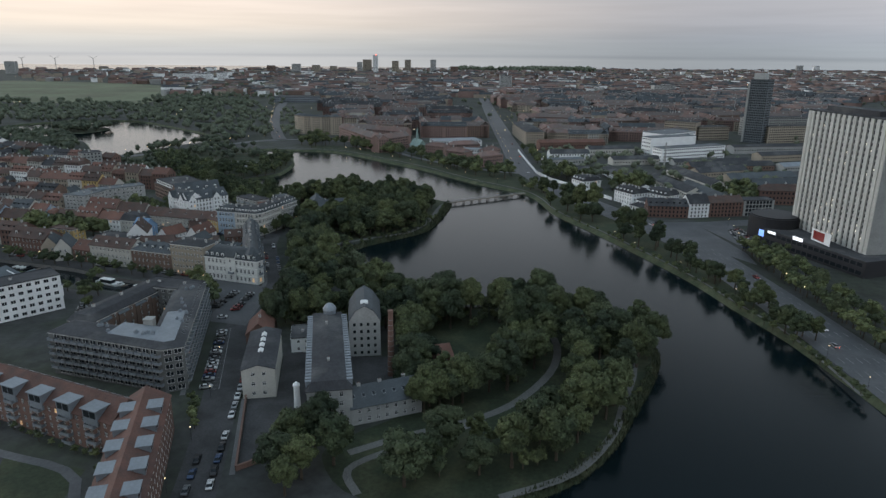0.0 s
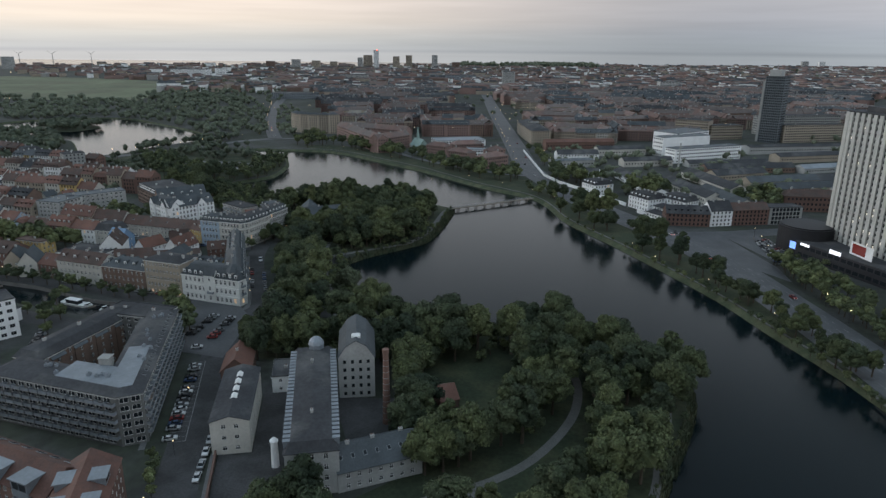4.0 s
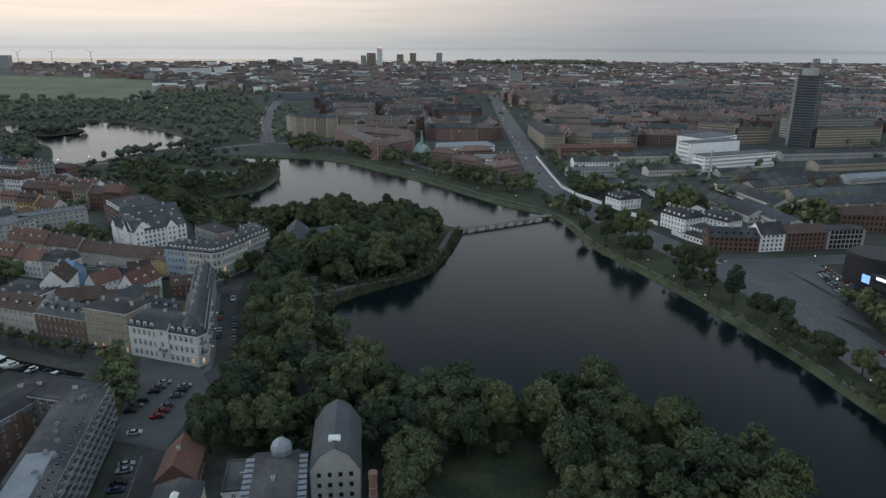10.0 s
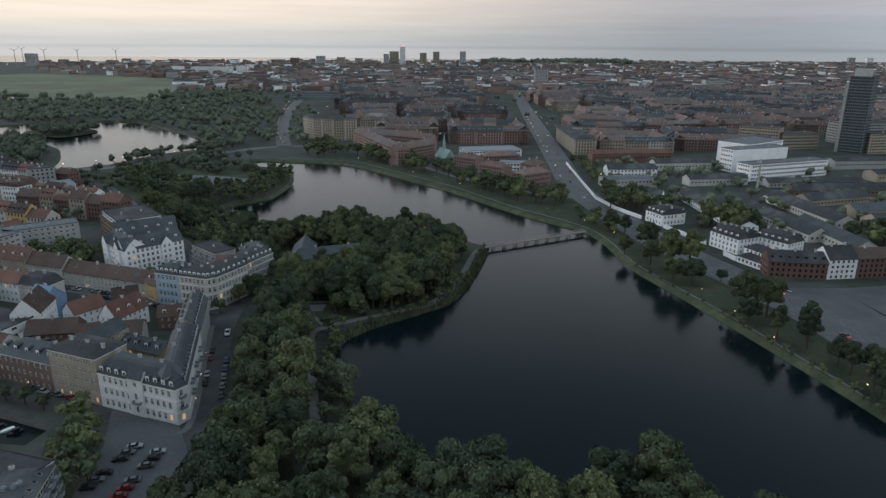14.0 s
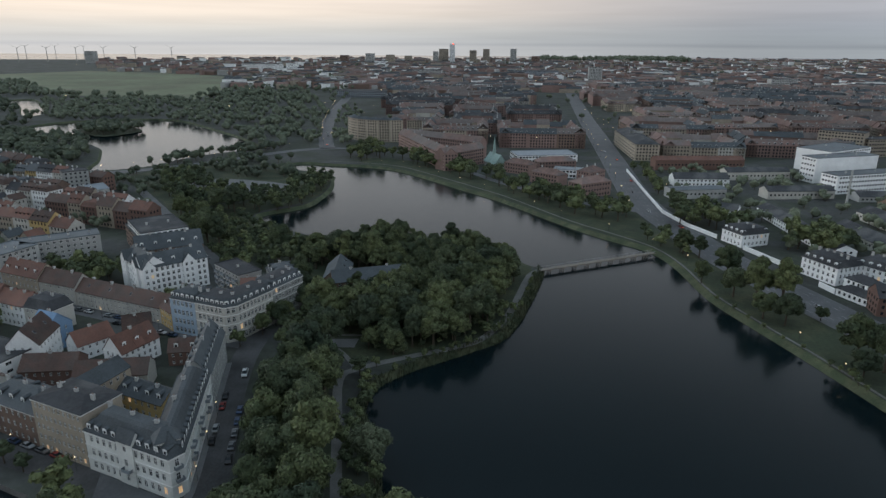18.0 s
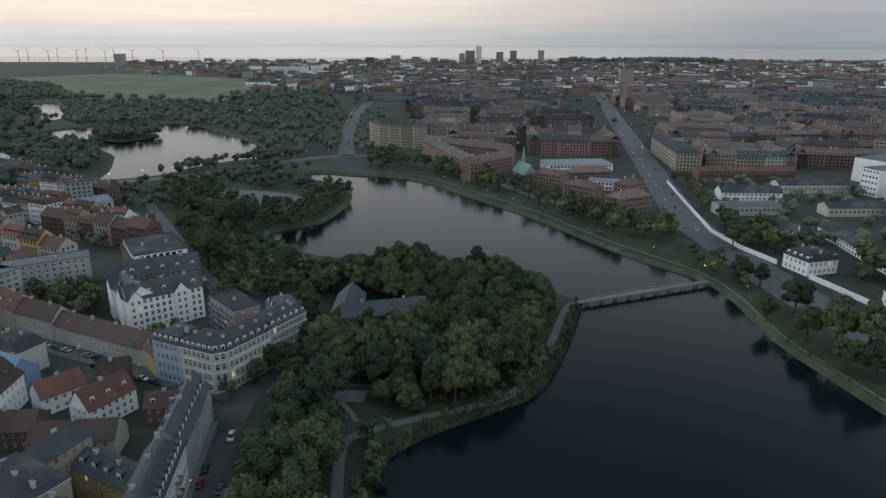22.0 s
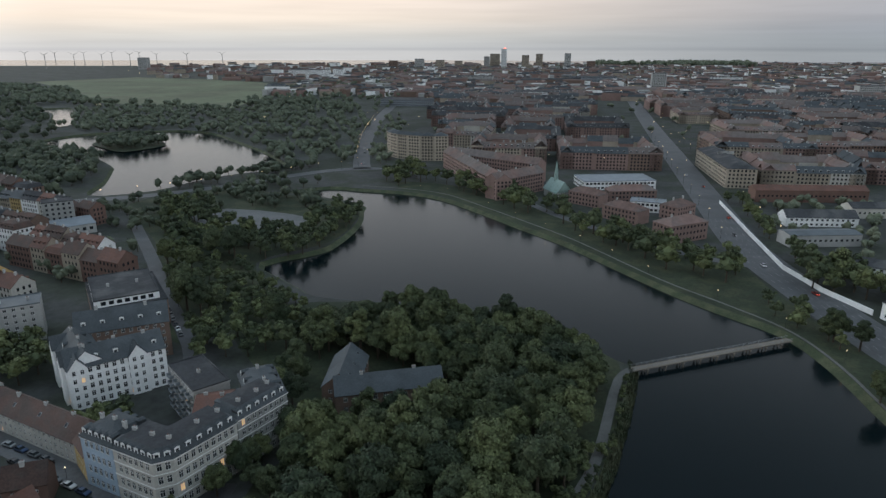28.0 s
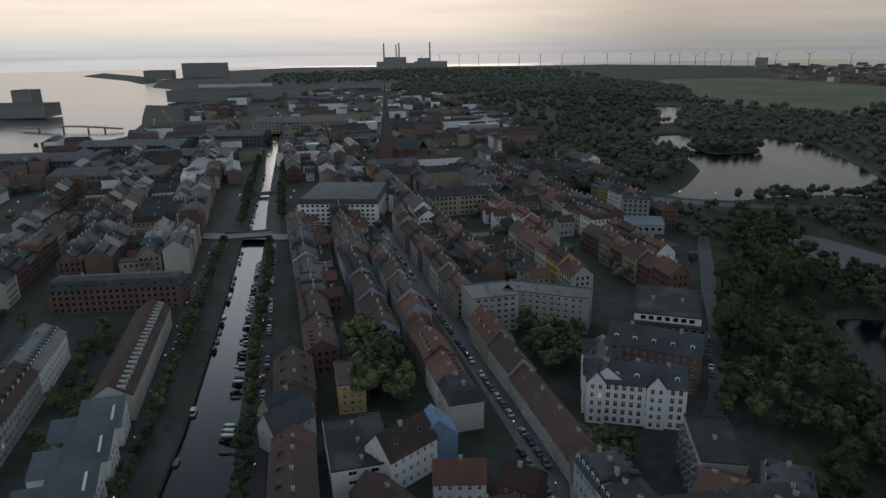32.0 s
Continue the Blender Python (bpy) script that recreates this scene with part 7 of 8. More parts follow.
def trunk(r, h, rs):
    mb = Mb()
    mb.tube(0, 0, -0.3, h * 0.5, 0.035 * h, 0.02 * h, 7)
    for n in range(5):
        a = n * 1.257 + rs.uniform(-0.3, 0.3)
        z0, z1 = h * rs.uniform(0.28, 0.42), h * rs.uniform(0.6, 0.8)
        ex, ey = r * 0.5 * math.cos(a), r * 0.5 * math.sin(a)
        k = len(mb.v)
        for i in range(5):
            b = i * 1.2566
            mb.v.append((0.13 * math.cos(b), 0.13 * math.sin(b), z0))
        for i in range(5):
            b = i * 1.2566
            mb.v.append((ex + 0.05 * math.cos(b), ey + 0.05 * math.sin(b), z1))
        for i in range(5):
            j = (i + 1) % 5
            mb.f.append((k + i, k + j, k + 5 + j, k + 5 + i))
            mb.m.append(0)
    return mb


ts = random.Random(5)
KINDS = []
for n in range(12):
    tall = n % 4 == 3
    r, h = (ts.uniform(4.6, 5.8), ts.uniform(11, 13.5)) if not tall else (ts.uniform(3.4, 4.2), ts.uniform(13, 15))
    leafm = M[("leaf", "leaf2", "leaf", "leaf2", "leaf", "leaf2", "leaf")[n % 7]]
    KINDS.append((r, h, crown(r, h, ts, 13 + n % 6, 3900, 0.36).mesh("crown", [leafm]), trunk(r, h, ts).mesh("trunk", [M["bark"]]), tall))
WILLOW = (5.5, 11, crown(5.5, 11, ts, 20, 3600, 0.36, True).mesh("crown", [M["leaf3"]]), trunk(5.5, 11, ts).mesh("trunk", [M["bark"]]), False)

def tree(x, y, kind, s=1.0, base=2.0, label="", group="park trees"):
    r, h, cm, tm, _ = kind
    t = part("tree", tm, None)
    t.matrix_basis = Matrix.Translation((x, y, base)) @ Matrix.Rotation(ts.uniform(0, 6.28), 4, "Z") @ Matrix.Diagonal((s, s, s * ts.uniform(0.95, 1.2), 1))
    tagged(t, label or "full-leaved dark green broadleaf tree", "tree", group)
    part("crown", cm, None, t)
    return t


LOWK = []
for n in range(6):
    r, h = ts.uniform(4.4, 5.6), ts.uniform(10.5, 13.5)
    LOWK.append((r, h, crown(r, h, ts, 6, 360, 0.7), trunk(r, h, ts)))
JOINED = defaultdict(list)


def plant(region, x, y, s, base=2.0):
    JOINED[region].append((x, y, s, base))


def grow():
    """Trees past the nearest three hundred: real crowns and trunks, joined plot by plot."""
    for region, spots in JOINED.items():
        mb = Mb()
        for x, y, s, base in spots:
            r, h, cm, tm = LOWK[ts.randrange(6)]
            a = ts.uniform(0, 6.28)
            c, d = math.cos(a) * s, math.sin(a) * s
            for src, mi in ((cm, ts.randrange(2)), (tm, 2)):
                k = len(mb.v)
                mb.v.extend((x + c * p - d * q, y + d * p + c * q, base + s * z) for p, q, z in src.v)
                mb.f.extend(tuple(k + i for i in f) for f in src.f)
                mb.m.extend([mi] * len(src.f))
        tagged(part(region, mb, [M["leaf"], M["leaf2"], M["bark"]]), "broadleaf trees in full leaf", "trees", kind="stuff")


PLANTED = []


def free(x, y, gap):
    return all((x - a) ** 2 + (y - b) ** 2 > gap * gap for a, b in PLANTED[-400:])


def grove(poly, count, gap, kinds=None, scale=(0.8, 1.15), keep=(), base=2.0, region=None):
    """Single trees scattered in a plot, kept off paths and clearings."""
    xs, ys = [p[0] for p in poly], [p[1] for p in poly]
    made, tries = 0, 0
    while made < count and tries < count * 40:
        tries += 1
        x, y = ts.uniform(min(xs), max(xs)), ts.uniform(min(ys), max(ys))
        if not inside(x, y, poly) or any(inside(x, y, k) for k in keep) or not free(x, y, gap):
            continue
        PLANTED.append((x, y))
        if region:
            plant(region, x, y, ts.uniform(*scale), base)
        else:
            tree(x, y, ts.choice(kinds or KINDS), ts.uniform(*scale), base)
        made += 1
    return made


def line_trees(pts, gap, region, scale=(0.5, 0.7), jit=1.0, skip=0.0):
    for a, b in zip(pts, pts[1:]):
        a, b = Vector(a), Vector(b)
        n = max(1, int((b - a).length / gap))
        for i in range(n):
            if ts.random() >= skip:
                p = a.lerp(b, (i + 0.5) / n)
                plant(region, p.x + ts.uniform(-jit, jit), p.y + ts.uniform(-jit, jit), ts.uniform(*scale))


LAWN1 = [(-9, 257), (20, 254), (23, 227), (14, 214), (-1, 211), (-8, 233)]
PATHS = [[(-30, 157), (-7, 166), (18, 177), (38, 194), (53, 221), (56, 250), (44, 252), (40, 229), (27, 206), (12, 192), (-12, 182), (-29, 173)],
         [(12, 150), (38, 157), (57, 177), (78, 216), (72, 219), (51, 181), (36, 163), (14, 153)]]
grove([(-77, 268), (-69, 282), (-76, 322), (-86, 365), (-89, 391), (-78, 405), (-72, 396), (-66, 350), (-56, 322), (-52, 300), (-56, 284), (-50, 262), (-68, 258)], 36, 8.6, scale=(1.0, 1.5))
grove([(-50, 262), (-22, 259), (10, 259), (40, 266), (56, 280), (46, 287), (20, 284), (-12, 286), (-30, 300), (-46, 296)], 22, 9.0, scale=(1.0, 1.5))
grove([(-11, 205), (-5, 214), (-6, 255), (-13, 258), (-12, 230)], 9, 5.2, scale=(0.95, 1.25))
grove([(22, 205), (42, 232), (46, 255), (60, 276), (24, 258), (24, 226)], 11, 8.6, scale=(1.0, 1.4), keep=[PATHS[0]])
grove([(48, 222), (76, 222), (88, 242), (82, 254), (62, 280), (52, 258)], 11, 9.0, scale=(1.0, 1.45))
grove([(30, 190), (52, 186), (70, 212), (52, 222), (40, 208)], 8, 8.6, scale=(1.0, 1.3), keep=PATHS)
grove([(-44, 140), (-26, 150), (-22, 165), (-38, 182), (-46, 165)], 7, 6.0, scale=(0.8, 1.2))
grove([(-18, 150), (14, 155), (40, 166), (56, 190), (32, 186), (12, 176), (-8, 165)], 11, 8.6, scale=(0.8, 1.25), keep=PATHS)
grove([(-6, 190), (10, 197), (14, 209), (-4, 209)], 8, 4.4, scale=(0.85, 1.15))
grove([(14, 202), (26, 212), (31, 224), (22, 228)], 6, 5.0, scale=(0.9, 1.2))
tree(-46, 336, WILLOW, 1.0, 1.6, "tall pale willow leaning over the water")
tree(-36, 306, WILLOW, 0.95, 1.6, "pale willow at the water's edge")
tree(-8, 292, WILLOW, 0.9, 1.6, "pale willow at the water's edge")
UND = "undergrowth"
for poly, cnt in (([(-77, 268), (-69, 282), (-76, 322), (-86, 365), (-89, 391), (-78, 405), (-73, 396), (-68, 352), (-58, 322), (-54, 300), (-56, 284), (-50, 262), (-72, 258)], 90),
                  ([(-50, 262), (-22, 259), (10, 259), (40, 266), (56, 280), (46, 287), (20, 284), (-12, 286), (-30, 300), (-46, 296)], 60)) + (([(48, 222), (76, 222), (86, 242), (80, 254), (62, 280), (52, 258)], 22), ([(30, 190), (52, 186), (70, 212), (52, 222), (40, 208)], 18),
                  ([(-18, 150), (14, 155), (40, 166), (56, 190), (32, 186), (12, 176), (-8, 165)], 22), ([(24, 205), (40, 232), (44, 255), (56, 276), (26, 258), (25, 226)], 22),
                  ([(-62, 396), (-52, 372), (-48, 345), (-42, 325), (-36, 308), (-44, 305), (-52, 330), (-58, 352), (-62, 378)], 22)):
    grove(poly, cnt, 3.2, scale=(0.32, 0.62), keep=PATHS, region=UND)
SHORE_A = [(84, 240), (85, 254), (72, 269), (60, 284), (46, 288), (20, 285), (-12, 287)]
line_trees(SHORE_A, 3.4, UND, (0.3, 0.6), 0.8)
line_trees([(-56, 352), (-57, 366), (-55, 381), (-46, 394), (-35, 404), (-24, 414), (-13, 427), (-4, 456), (4, 500)], 3.0, UND, (0.14, 0.30), 1.0, 0.15)
line_trees([(36, 160), (50, 174), (60, 190), (70, 208), (80, 227)], 3.0, UND, (0.14, 0.26), 0.8, 0.1)
# peninsula with the storehouse
BARN = [(-101, 452), (-55, 452), (-53, 479), (-82, 492), (-104, 492)]
CLEAR = [(-90, 402), (-68, 401), (-65, 418), (-91, 419)]
grove([(-92, 420), (-66, 412), (-46, 410), (-26, 424), (-16, 448), (-6, 492), (-14, 512), (-44, 530), (-82, 538), (-116, 516), (-142, 514), (-112, 500), (-52, 492), (-50, 462), (-90, 446)], 88, 7.4, keep=[BARN, CLEAR], scale=(0.9, 1.35))
grove([(-95, 417), (-64, 402), (-36, 412), (-18, 430), (-12, 452), (-24, 454), (-42, 428), (-70, 427), (-90, 434)], 12, 7, scale=(0.6, 1.0), keep=[CLEAR])
grove([(-97, 417), (-64, 401), (-36, 411), (-17, 428), (-10, 452), (-24, 456), (-42, 432), (-70, 430), (-90, 436)], 46, 3.4, scale=(0.25, 0.5), region=UND, keep=[CLEAR])
grove([(-113, 448), (-102, 450), (-104, 492), (-116, 502), (-120, 470)], 9, 4.6, scale=(0.55, 0.9))
grove([(-88, 494), (-52, 480), (-46, 494), (-92, 506)], 8, 5.5, scale=(0.8, 1.1))
grove([(-108, 412), (-88, 410), (-92, 440), (-100, 440)], 6, 5, scale=(0.6, 0.9))
grove([(-92, 420), (-66, 412), (-46, 410), (-26, 424), (-16, 448), (-6, 492), (-14, 512), (-44, 530), (-82, 538), (-116, 516), (-142, 514), (-112, 500), (-52, 492), (-50, 462), (-90, 446)], 170, 3.4, keep=[BARN, CLEAR], scale=(0.4, 0.75), region=UND)
grove([(-152, 492), (-176, 512), (-214, 556), (-240, 596), (-205, 606), (-184, 582), (-150, 552), (-132, 540)], 80, 3.6, scale=(0.4, 0.75), region=UND)
grove([(-150, 478), (-165, 500), (-152, 518), (-134, 522), (-112, 505)], 14, 6, scale=(0.7, 0.95), region=UND)
line_trees([(-58, 392), (-44, 404), (-28, 414), (-18, 426), (-9, 452)], 4.2, UND, (0.2, 0.5), 2.4, 0.25)
for x, y, k in ((-52, 402, 0.8), (-38, 412, 1.25), (-30, 417, 0.9), (-60, 407, 0.7)):
    tree(x, y, KINDS[int(-x) % 12], k)
# belt beside the terrace street, playground shore
grove([(-152, 492), (-176, 512), (-214, 556), (-240, 596), (-210, 612), (-184, 582), (-160, 552)], 36, 7.6, scale=(1.1, 1.55))
P1, P2, P3, P4 = "playground_trees", "bank_trees", "garden_trees", "quay_trees"
grove([(-190, 600), (-168, 606), (-158, 640), (-158, 690), (-166, 722), (-184, 724), (-190, 690), (-178, 650)], 30, 6.0, scale=(0.7, 1.1), region=P1)
grove([(-300, 690), (-270, 640), (-240, 600), (-215, 610), (-240, 660), (-280, 712)], 36, 6.5, scale=(0.8, 1.2), region=P1)
grove([(-240, 600), (-190, 600), (-182, 655), (-240, 660)], 28, 6.0, scale=(0.6, 1.0), region=P1)
# bank on the boulevard side: single trees and clumps between water and road
for x, y, k in ((86, 545, 1.15), (93, 538, 1.0), (99, 508, 1.35), (104, 498, 0.6), (84, 497, 0.8), (94, 480, 1.2), (101, 471, 1.5), (109, 463, 1.55), (99, 455, 1.0), (106, 449, 1.1), (116, 470, 0.6), (123, 456, 0.5), (120, 418, 1.3), (126, 410, 1.3), (116, 404, 0.9), (121, 388, 0.95), (129, 380, 1.15), (133, 388, 1.05)):
    tree(x, y, KINDS[int(x * 7) % 12], k, label="round-crowned tree on the grassy bank", group="bank trees")
BANK = [(140, 252), (157, 250), (153, 290), (146, 332), (141, 362), (129, 368), (138, 331), (142, 291)]
grove(BANK, 24, 4.6, scale=(0.55, 0.95))
line_trees([(148, 200), (145, 250), (139, 291), (132, 331), (121, 370), (108, 414)], 4.2, P2, (0.22, 0.42), 1.2, 0.2)
line_trees([(105, 420), (95, 449), (84, 480)], 9, P2, (0.2, 0.34), 1.2, 0.2)
grove([(86, 530), (92, 548), (80, 580), (66, 585), (72, 562)], 8, 6.5, scale=(0.6, 1.0), region=P2)
grove([(62, 600), (70, 630), (30, 668), (0, 700), (-30, 716), (-10, 672), (30, 628)], 26, 8, scale=(0.85, 1.35), region=P2)
grove([(-40, 720), (-20, 740), (-70, 800), (-110, 830), (-140, 840), (-90, 770)], 26, 8, scale=(0.85, 1.35), region=P2)
grove([(-150, 800), (-170, 810), (-190, 850), (-160, 880), (-140, 840)], 14, 8, scale=(0.85, 1.35), region=P2)
grove([(95, 610), (112, 590), (140, 590), (130, 625), (105, 660)], 18, 7, scale=(0.95, 1.35), region=P3)
grove([(99, 690), (106, 690), (108, 800), (98, 800)], 12, 6, scale=(0.7, 0.9), region=P3)
grove([(146, 560), (172, 545), (184, 570), (160, 590)], 12, 7, scale=(0.95, 1.35), region=P3)
grove([(228, 500), (248, 500), (250, 540), (226, 540)], 8, 7, scale=(1.1, 1.6), region=P3)
line_trees([(183, 385), (181, 350), (180, 310), (179, 260), (180, 215)], 4.4, P2, (0.55, 0.9), 2.2)
line_trees([(190, 372), (192, 330), (192, 280), (190, 225)], 4.6, P2, (0.55, 0.9), 2.5)
# gardens and quays in the town
grove([(-240, 466), (-206, 450), (-196, 466), (-222, 484)], 12, 6, scale=(0.8, 1.05), region=P3)
grove([(-160, 425), (-145, 430), (-150, 448), (-166, 440)], 6, 5, scale=(0.6, 0.85), region=P3)
grove([(-262, 402), (-214, 386), (-208, 396), (-258, 416)], 11, 6.5, scale=(1.0, 1.5), region=P3)
grove([(-118, 320), (-104, 290), (-106, 274), (-116, 290), (-126, 306)], 9, 5.5, scale=(0.7, 0.95), region=P3)
line_trees([(-135, 318), (-200, 341), (-290, 371), (-370, 398), (-425, 416)], 8.5, P4, (0.5, 0.68), 0.6)
line_trees([(-160, 296), (-205, 310), (-240, 323), (-310, 347), (-379, 370), (-442, 392)], 8.0, P4, (0.5, 0.7), 0.6)
line_trees([(-480, 440), (-600, 478), (-800, 544)], 10, P4, (0.6, 0.8), 0.6)
line_trees([(-480, 412), (-600, 450), (-800, 516)], 10, P4, (0.6, 0.8), 0.6)
grove([at(48, -142), at(150, -142), at(150, -131), at(48, -131)], 22, 4.5, scale=(0.4, 0.7), region=P3)
grove([at(20, -230), at(180, -230), at(180, -170), at(20, -170)], 24, 6, scale=(0.5, 0.9), region=P3)
grove([at(10, -60), at(60, -60), at(60, -30), at(10, -30)], 6, 6, scale=(0.3, 0.5), region=P3)
line_trees([(-97, 164), (-148, 186)], 4.5, P3, (0.16, 0.3), 0.8)
line_trees([(-84.5, 200), (-80, 190), (-76, 178)], 5, P3, (0.3, 0.5), 0.8)
line_trees([(-160, 276), (-171, 298), (-181, 330)], 9, P3, (0.45, 0.65), 1.5)
line_trees([(-93, 150), (-88, 190)], 12, P3, (0.4, 0.5), 1)
line_trees([(-118, 408), (-110, 400)], 5, P3, (0.5, 0.7), 1)
grow()


CAUSEWAY = [(-420, 690), (-353, 727), (-301, 780), (-251, 853), (-214, 878), (-228, 920), (-262, 1040), (-295, 1180), (-337, 1392)]
PLAY = [(-276, 676), (-264, 708), (-208, 703), (-182, 684), (-200, 658), (-250, 660)]


def near_line(x, y, pts, d):
    p = Vector((x, y))
    return any((geometry.intersect_point_line(p, Vector(a), Vector(b))[0].to_2d() - p).length < d and -0.05 < geometry.intersect_point_line(p, Vector(a), Vector(b))[1] < 1.05 for a, b in zip(pts, pts[1:]))


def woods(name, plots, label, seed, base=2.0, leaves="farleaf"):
    """Far woods, joined: each tree a few leafy masses with loose leaves round them. The default leaf colour has haze
    painted in.
    """
    ws = random.Random(seed)
    mb = Mb()
    for poly, count, lo, hi in plots:
        xs, ys = [p[0] for p in poly], [p[1] for p in poly]
        made, tries = 0, 0
        while made < count and tries < count * 30:
            tries += 1
            x, y = ws.uniform(min(xs), max(xs)), ws.uniform(min(ys), max(ys))
            if not inside(x, y, poly) or inside(x, y, POND) and not inside(x, y, ISLAND) or inside(x, y, LAKE) or inside(x, y, POND2) or inside(x, y, CANAL) or inside(x, y, PLAY) or inside(x, y, FIELD) or near_line(x, y, CAUSEWAY, 9):
                continue
            made += 1
            s = ws.uniform(lo, hi)
            for _ in range(3):
                cx, cy, cz, r = x + ws.uniform(-0.3, 0.3) * s, y + ws.uniform(-0.3, 0.3) * s, base + s * ws.uniform(0.45, 0.8), s * ws.uniform(0.28, 0.42)
                k = len(mb.v)
                for a, b, c in ICO1_V:
                    d = ws.uniform(0.7, 1.1) * r
                    mb.v.append((cx + a * d, cy + b * d, cz + c * d))
                mb.f.extend(tuple(k + i for i in f) for f in ICO1_F)
                mb.m.extend([0] * len(ICO1_F))
                for _ in range(12):
                    a, u = ws.uniform(0, 6.28), ws.uniform(-0.2, 1)
                    q = math.sqrt(1 - u * u) if u < 1 else 0
                    px, py, pz = cx + r * 1.02 * q * math.cos(a), cy + r * 1.02 * q * math.sin(a), cz + r * 1.02 * u
                    e = s * 0.11
                    mb.face([(px + ws.uniform(-e, e), py + ws.uniform(-e, e), pz + ws.uniform(-e, e) * 0.6) for _ in range(3)])
            mb.tube(x, y, base - 0.3, base + s * 0.5, 0.3, 0.2, 4, 1)
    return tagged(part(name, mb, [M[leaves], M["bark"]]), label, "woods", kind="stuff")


woods("wood", [([(-405, 712), (-440, 800), (-500, 880), (-600, 935), (-720, 900), (-640, 760), (-520, 700), (-430, 660)], 320, 9, 13),
               ([(-262, 640), (-310, 640), (-360, 700), (-330, 735), (-290, 775), (-262, 720), (-280, 690)], 60, 5, 8),
               ([(-262, 716), (-300, 772), (-252, 842), (-225, 800), (-240, 770), (-196, 748), (-190, 712)], 46, 6, 10),
               ([(-352, 742), (-300, 800), (-262, 862), (-280, 875), (-330, 850), (-345, 810)], 34, 7, 11)] + [(ISLAND, 70, 8, 12),
               ([(-660, 990), (-700, 1060), (-770, 1140), (-930, 1300), (-1150, 1500), (-1500, 1500), (-1300, 1000), (-900, 860), (-720, 900)], 560, 9, 13)], "dense dark woods round the ponds", 3, leaves="midleaf")
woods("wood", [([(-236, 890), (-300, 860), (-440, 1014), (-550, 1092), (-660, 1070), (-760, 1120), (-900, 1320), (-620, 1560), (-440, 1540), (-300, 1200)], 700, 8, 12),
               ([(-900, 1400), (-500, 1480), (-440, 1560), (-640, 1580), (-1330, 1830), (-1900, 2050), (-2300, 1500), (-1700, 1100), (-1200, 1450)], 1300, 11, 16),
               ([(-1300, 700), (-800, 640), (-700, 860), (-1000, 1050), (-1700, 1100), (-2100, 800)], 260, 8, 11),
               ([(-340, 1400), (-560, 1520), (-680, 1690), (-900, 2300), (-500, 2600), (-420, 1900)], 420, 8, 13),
               ([(-2300, 1500), (-2000, 2200), (-2700, 2600), (-3400, 2300), (-3300, 1300), (-2300, 900)], 900, 12, 18)], "far belt of dark woods with haze in the leaf colour", 4)
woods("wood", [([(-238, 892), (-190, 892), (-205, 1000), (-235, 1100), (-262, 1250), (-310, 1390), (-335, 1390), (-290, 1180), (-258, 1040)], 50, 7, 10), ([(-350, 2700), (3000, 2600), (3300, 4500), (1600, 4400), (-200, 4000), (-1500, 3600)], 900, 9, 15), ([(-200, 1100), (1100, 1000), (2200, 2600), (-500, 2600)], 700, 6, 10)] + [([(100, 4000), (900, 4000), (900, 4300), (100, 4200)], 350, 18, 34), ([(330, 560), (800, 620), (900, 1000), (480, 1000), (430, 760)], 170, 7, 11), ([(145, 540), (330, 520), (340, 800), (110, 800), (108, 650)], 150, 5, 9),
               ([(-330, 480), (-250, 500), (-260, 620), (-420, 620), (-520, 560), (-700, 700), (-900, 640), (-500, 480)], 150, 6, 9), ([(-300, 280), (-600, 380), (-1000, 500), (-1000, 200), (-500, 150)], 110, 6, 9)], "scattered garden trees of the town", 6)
# ---------------------------------------------------------------- cars, boats, lamps
sr = random.Random(8)
CARS = {}


def car_parts(colour):
    if colour not in CARS:
        b = Mb()
        prof = [(-2.15, 0.35), (-2.2, 0.75), (-2.0, 0.95), (-1.2, 1.0), (1.3, 0.98), (2.1, 0.8), (2.2, 0.55), (2.15, 0.35)]
        b.rings([[(x, -0.9 * s, z) for x, z in prof] for s in (0.9, 1.0)][:1] + [[(x, -0.9, z) for x, z in prof], [(x, 0.9, z) for x, z in prof], [(x, 0.82, z) for x, z in prof]])
        b.face([(x, -0.81, z) for x, z in reversed(prof)])
        b.face([(-0.95, -0.62, 1.43), (0.35, -0.62, 1.43), (0.35, 0.62, 1.43), (-0.95, 0.62, 1.43)])
        c = Mb()
        c.rings([[(-1.75, -0.8, 0.95), (1.15, -0.8, 0.95), (1.15, 0.8, 0.95), (-1.75, 0.8, 0.95)], [(-1.15, -0.64, 1.42), (0.45, -0.64, 1.42), (0.45, 0.64, 1.42), (-1.15, 0.64, 1.42)]])
        CARS[colour] = (b.mesh("body", [M[colour]]), c.mesh("cabin", [M["glass"]]))
    return CARS[colour]


wh = Mb()
wh.rings([[(r * math.cos(i * 0.785), y, r * math.sin(i * 0.785)) for i in range(8)] for r, y in ((0.02, -0.09), (0.2, -0.09), (0.32, -0.1), (0.32, 0.1), (0.2, 0.09), (0.02, 0.09))], 0, False)
WHEEL = wh.mesh("wheel", [M["tyre"]])
un = Mb()
un.box(-1.75, -0.84, 0.0, 1.75, 0.84, 0.4, 0, True)
UNDER = un.mesh("underbody", [M["tyre"]])
tl = Mb()
tl.box(-0.04, -0.16, -0.07, 0.04, 0.16, 0.07, 0, True)
TAIL, HEADL = tl.mesh("tail_lamp", [M["red"]]), None
hl = Mb()
hl.box(-0.04, -0.16, -0.07, 0.04, 0.16, 0.07, 0, True)
HEADL = hl.mesh("headlamp", [M["screenw"]])
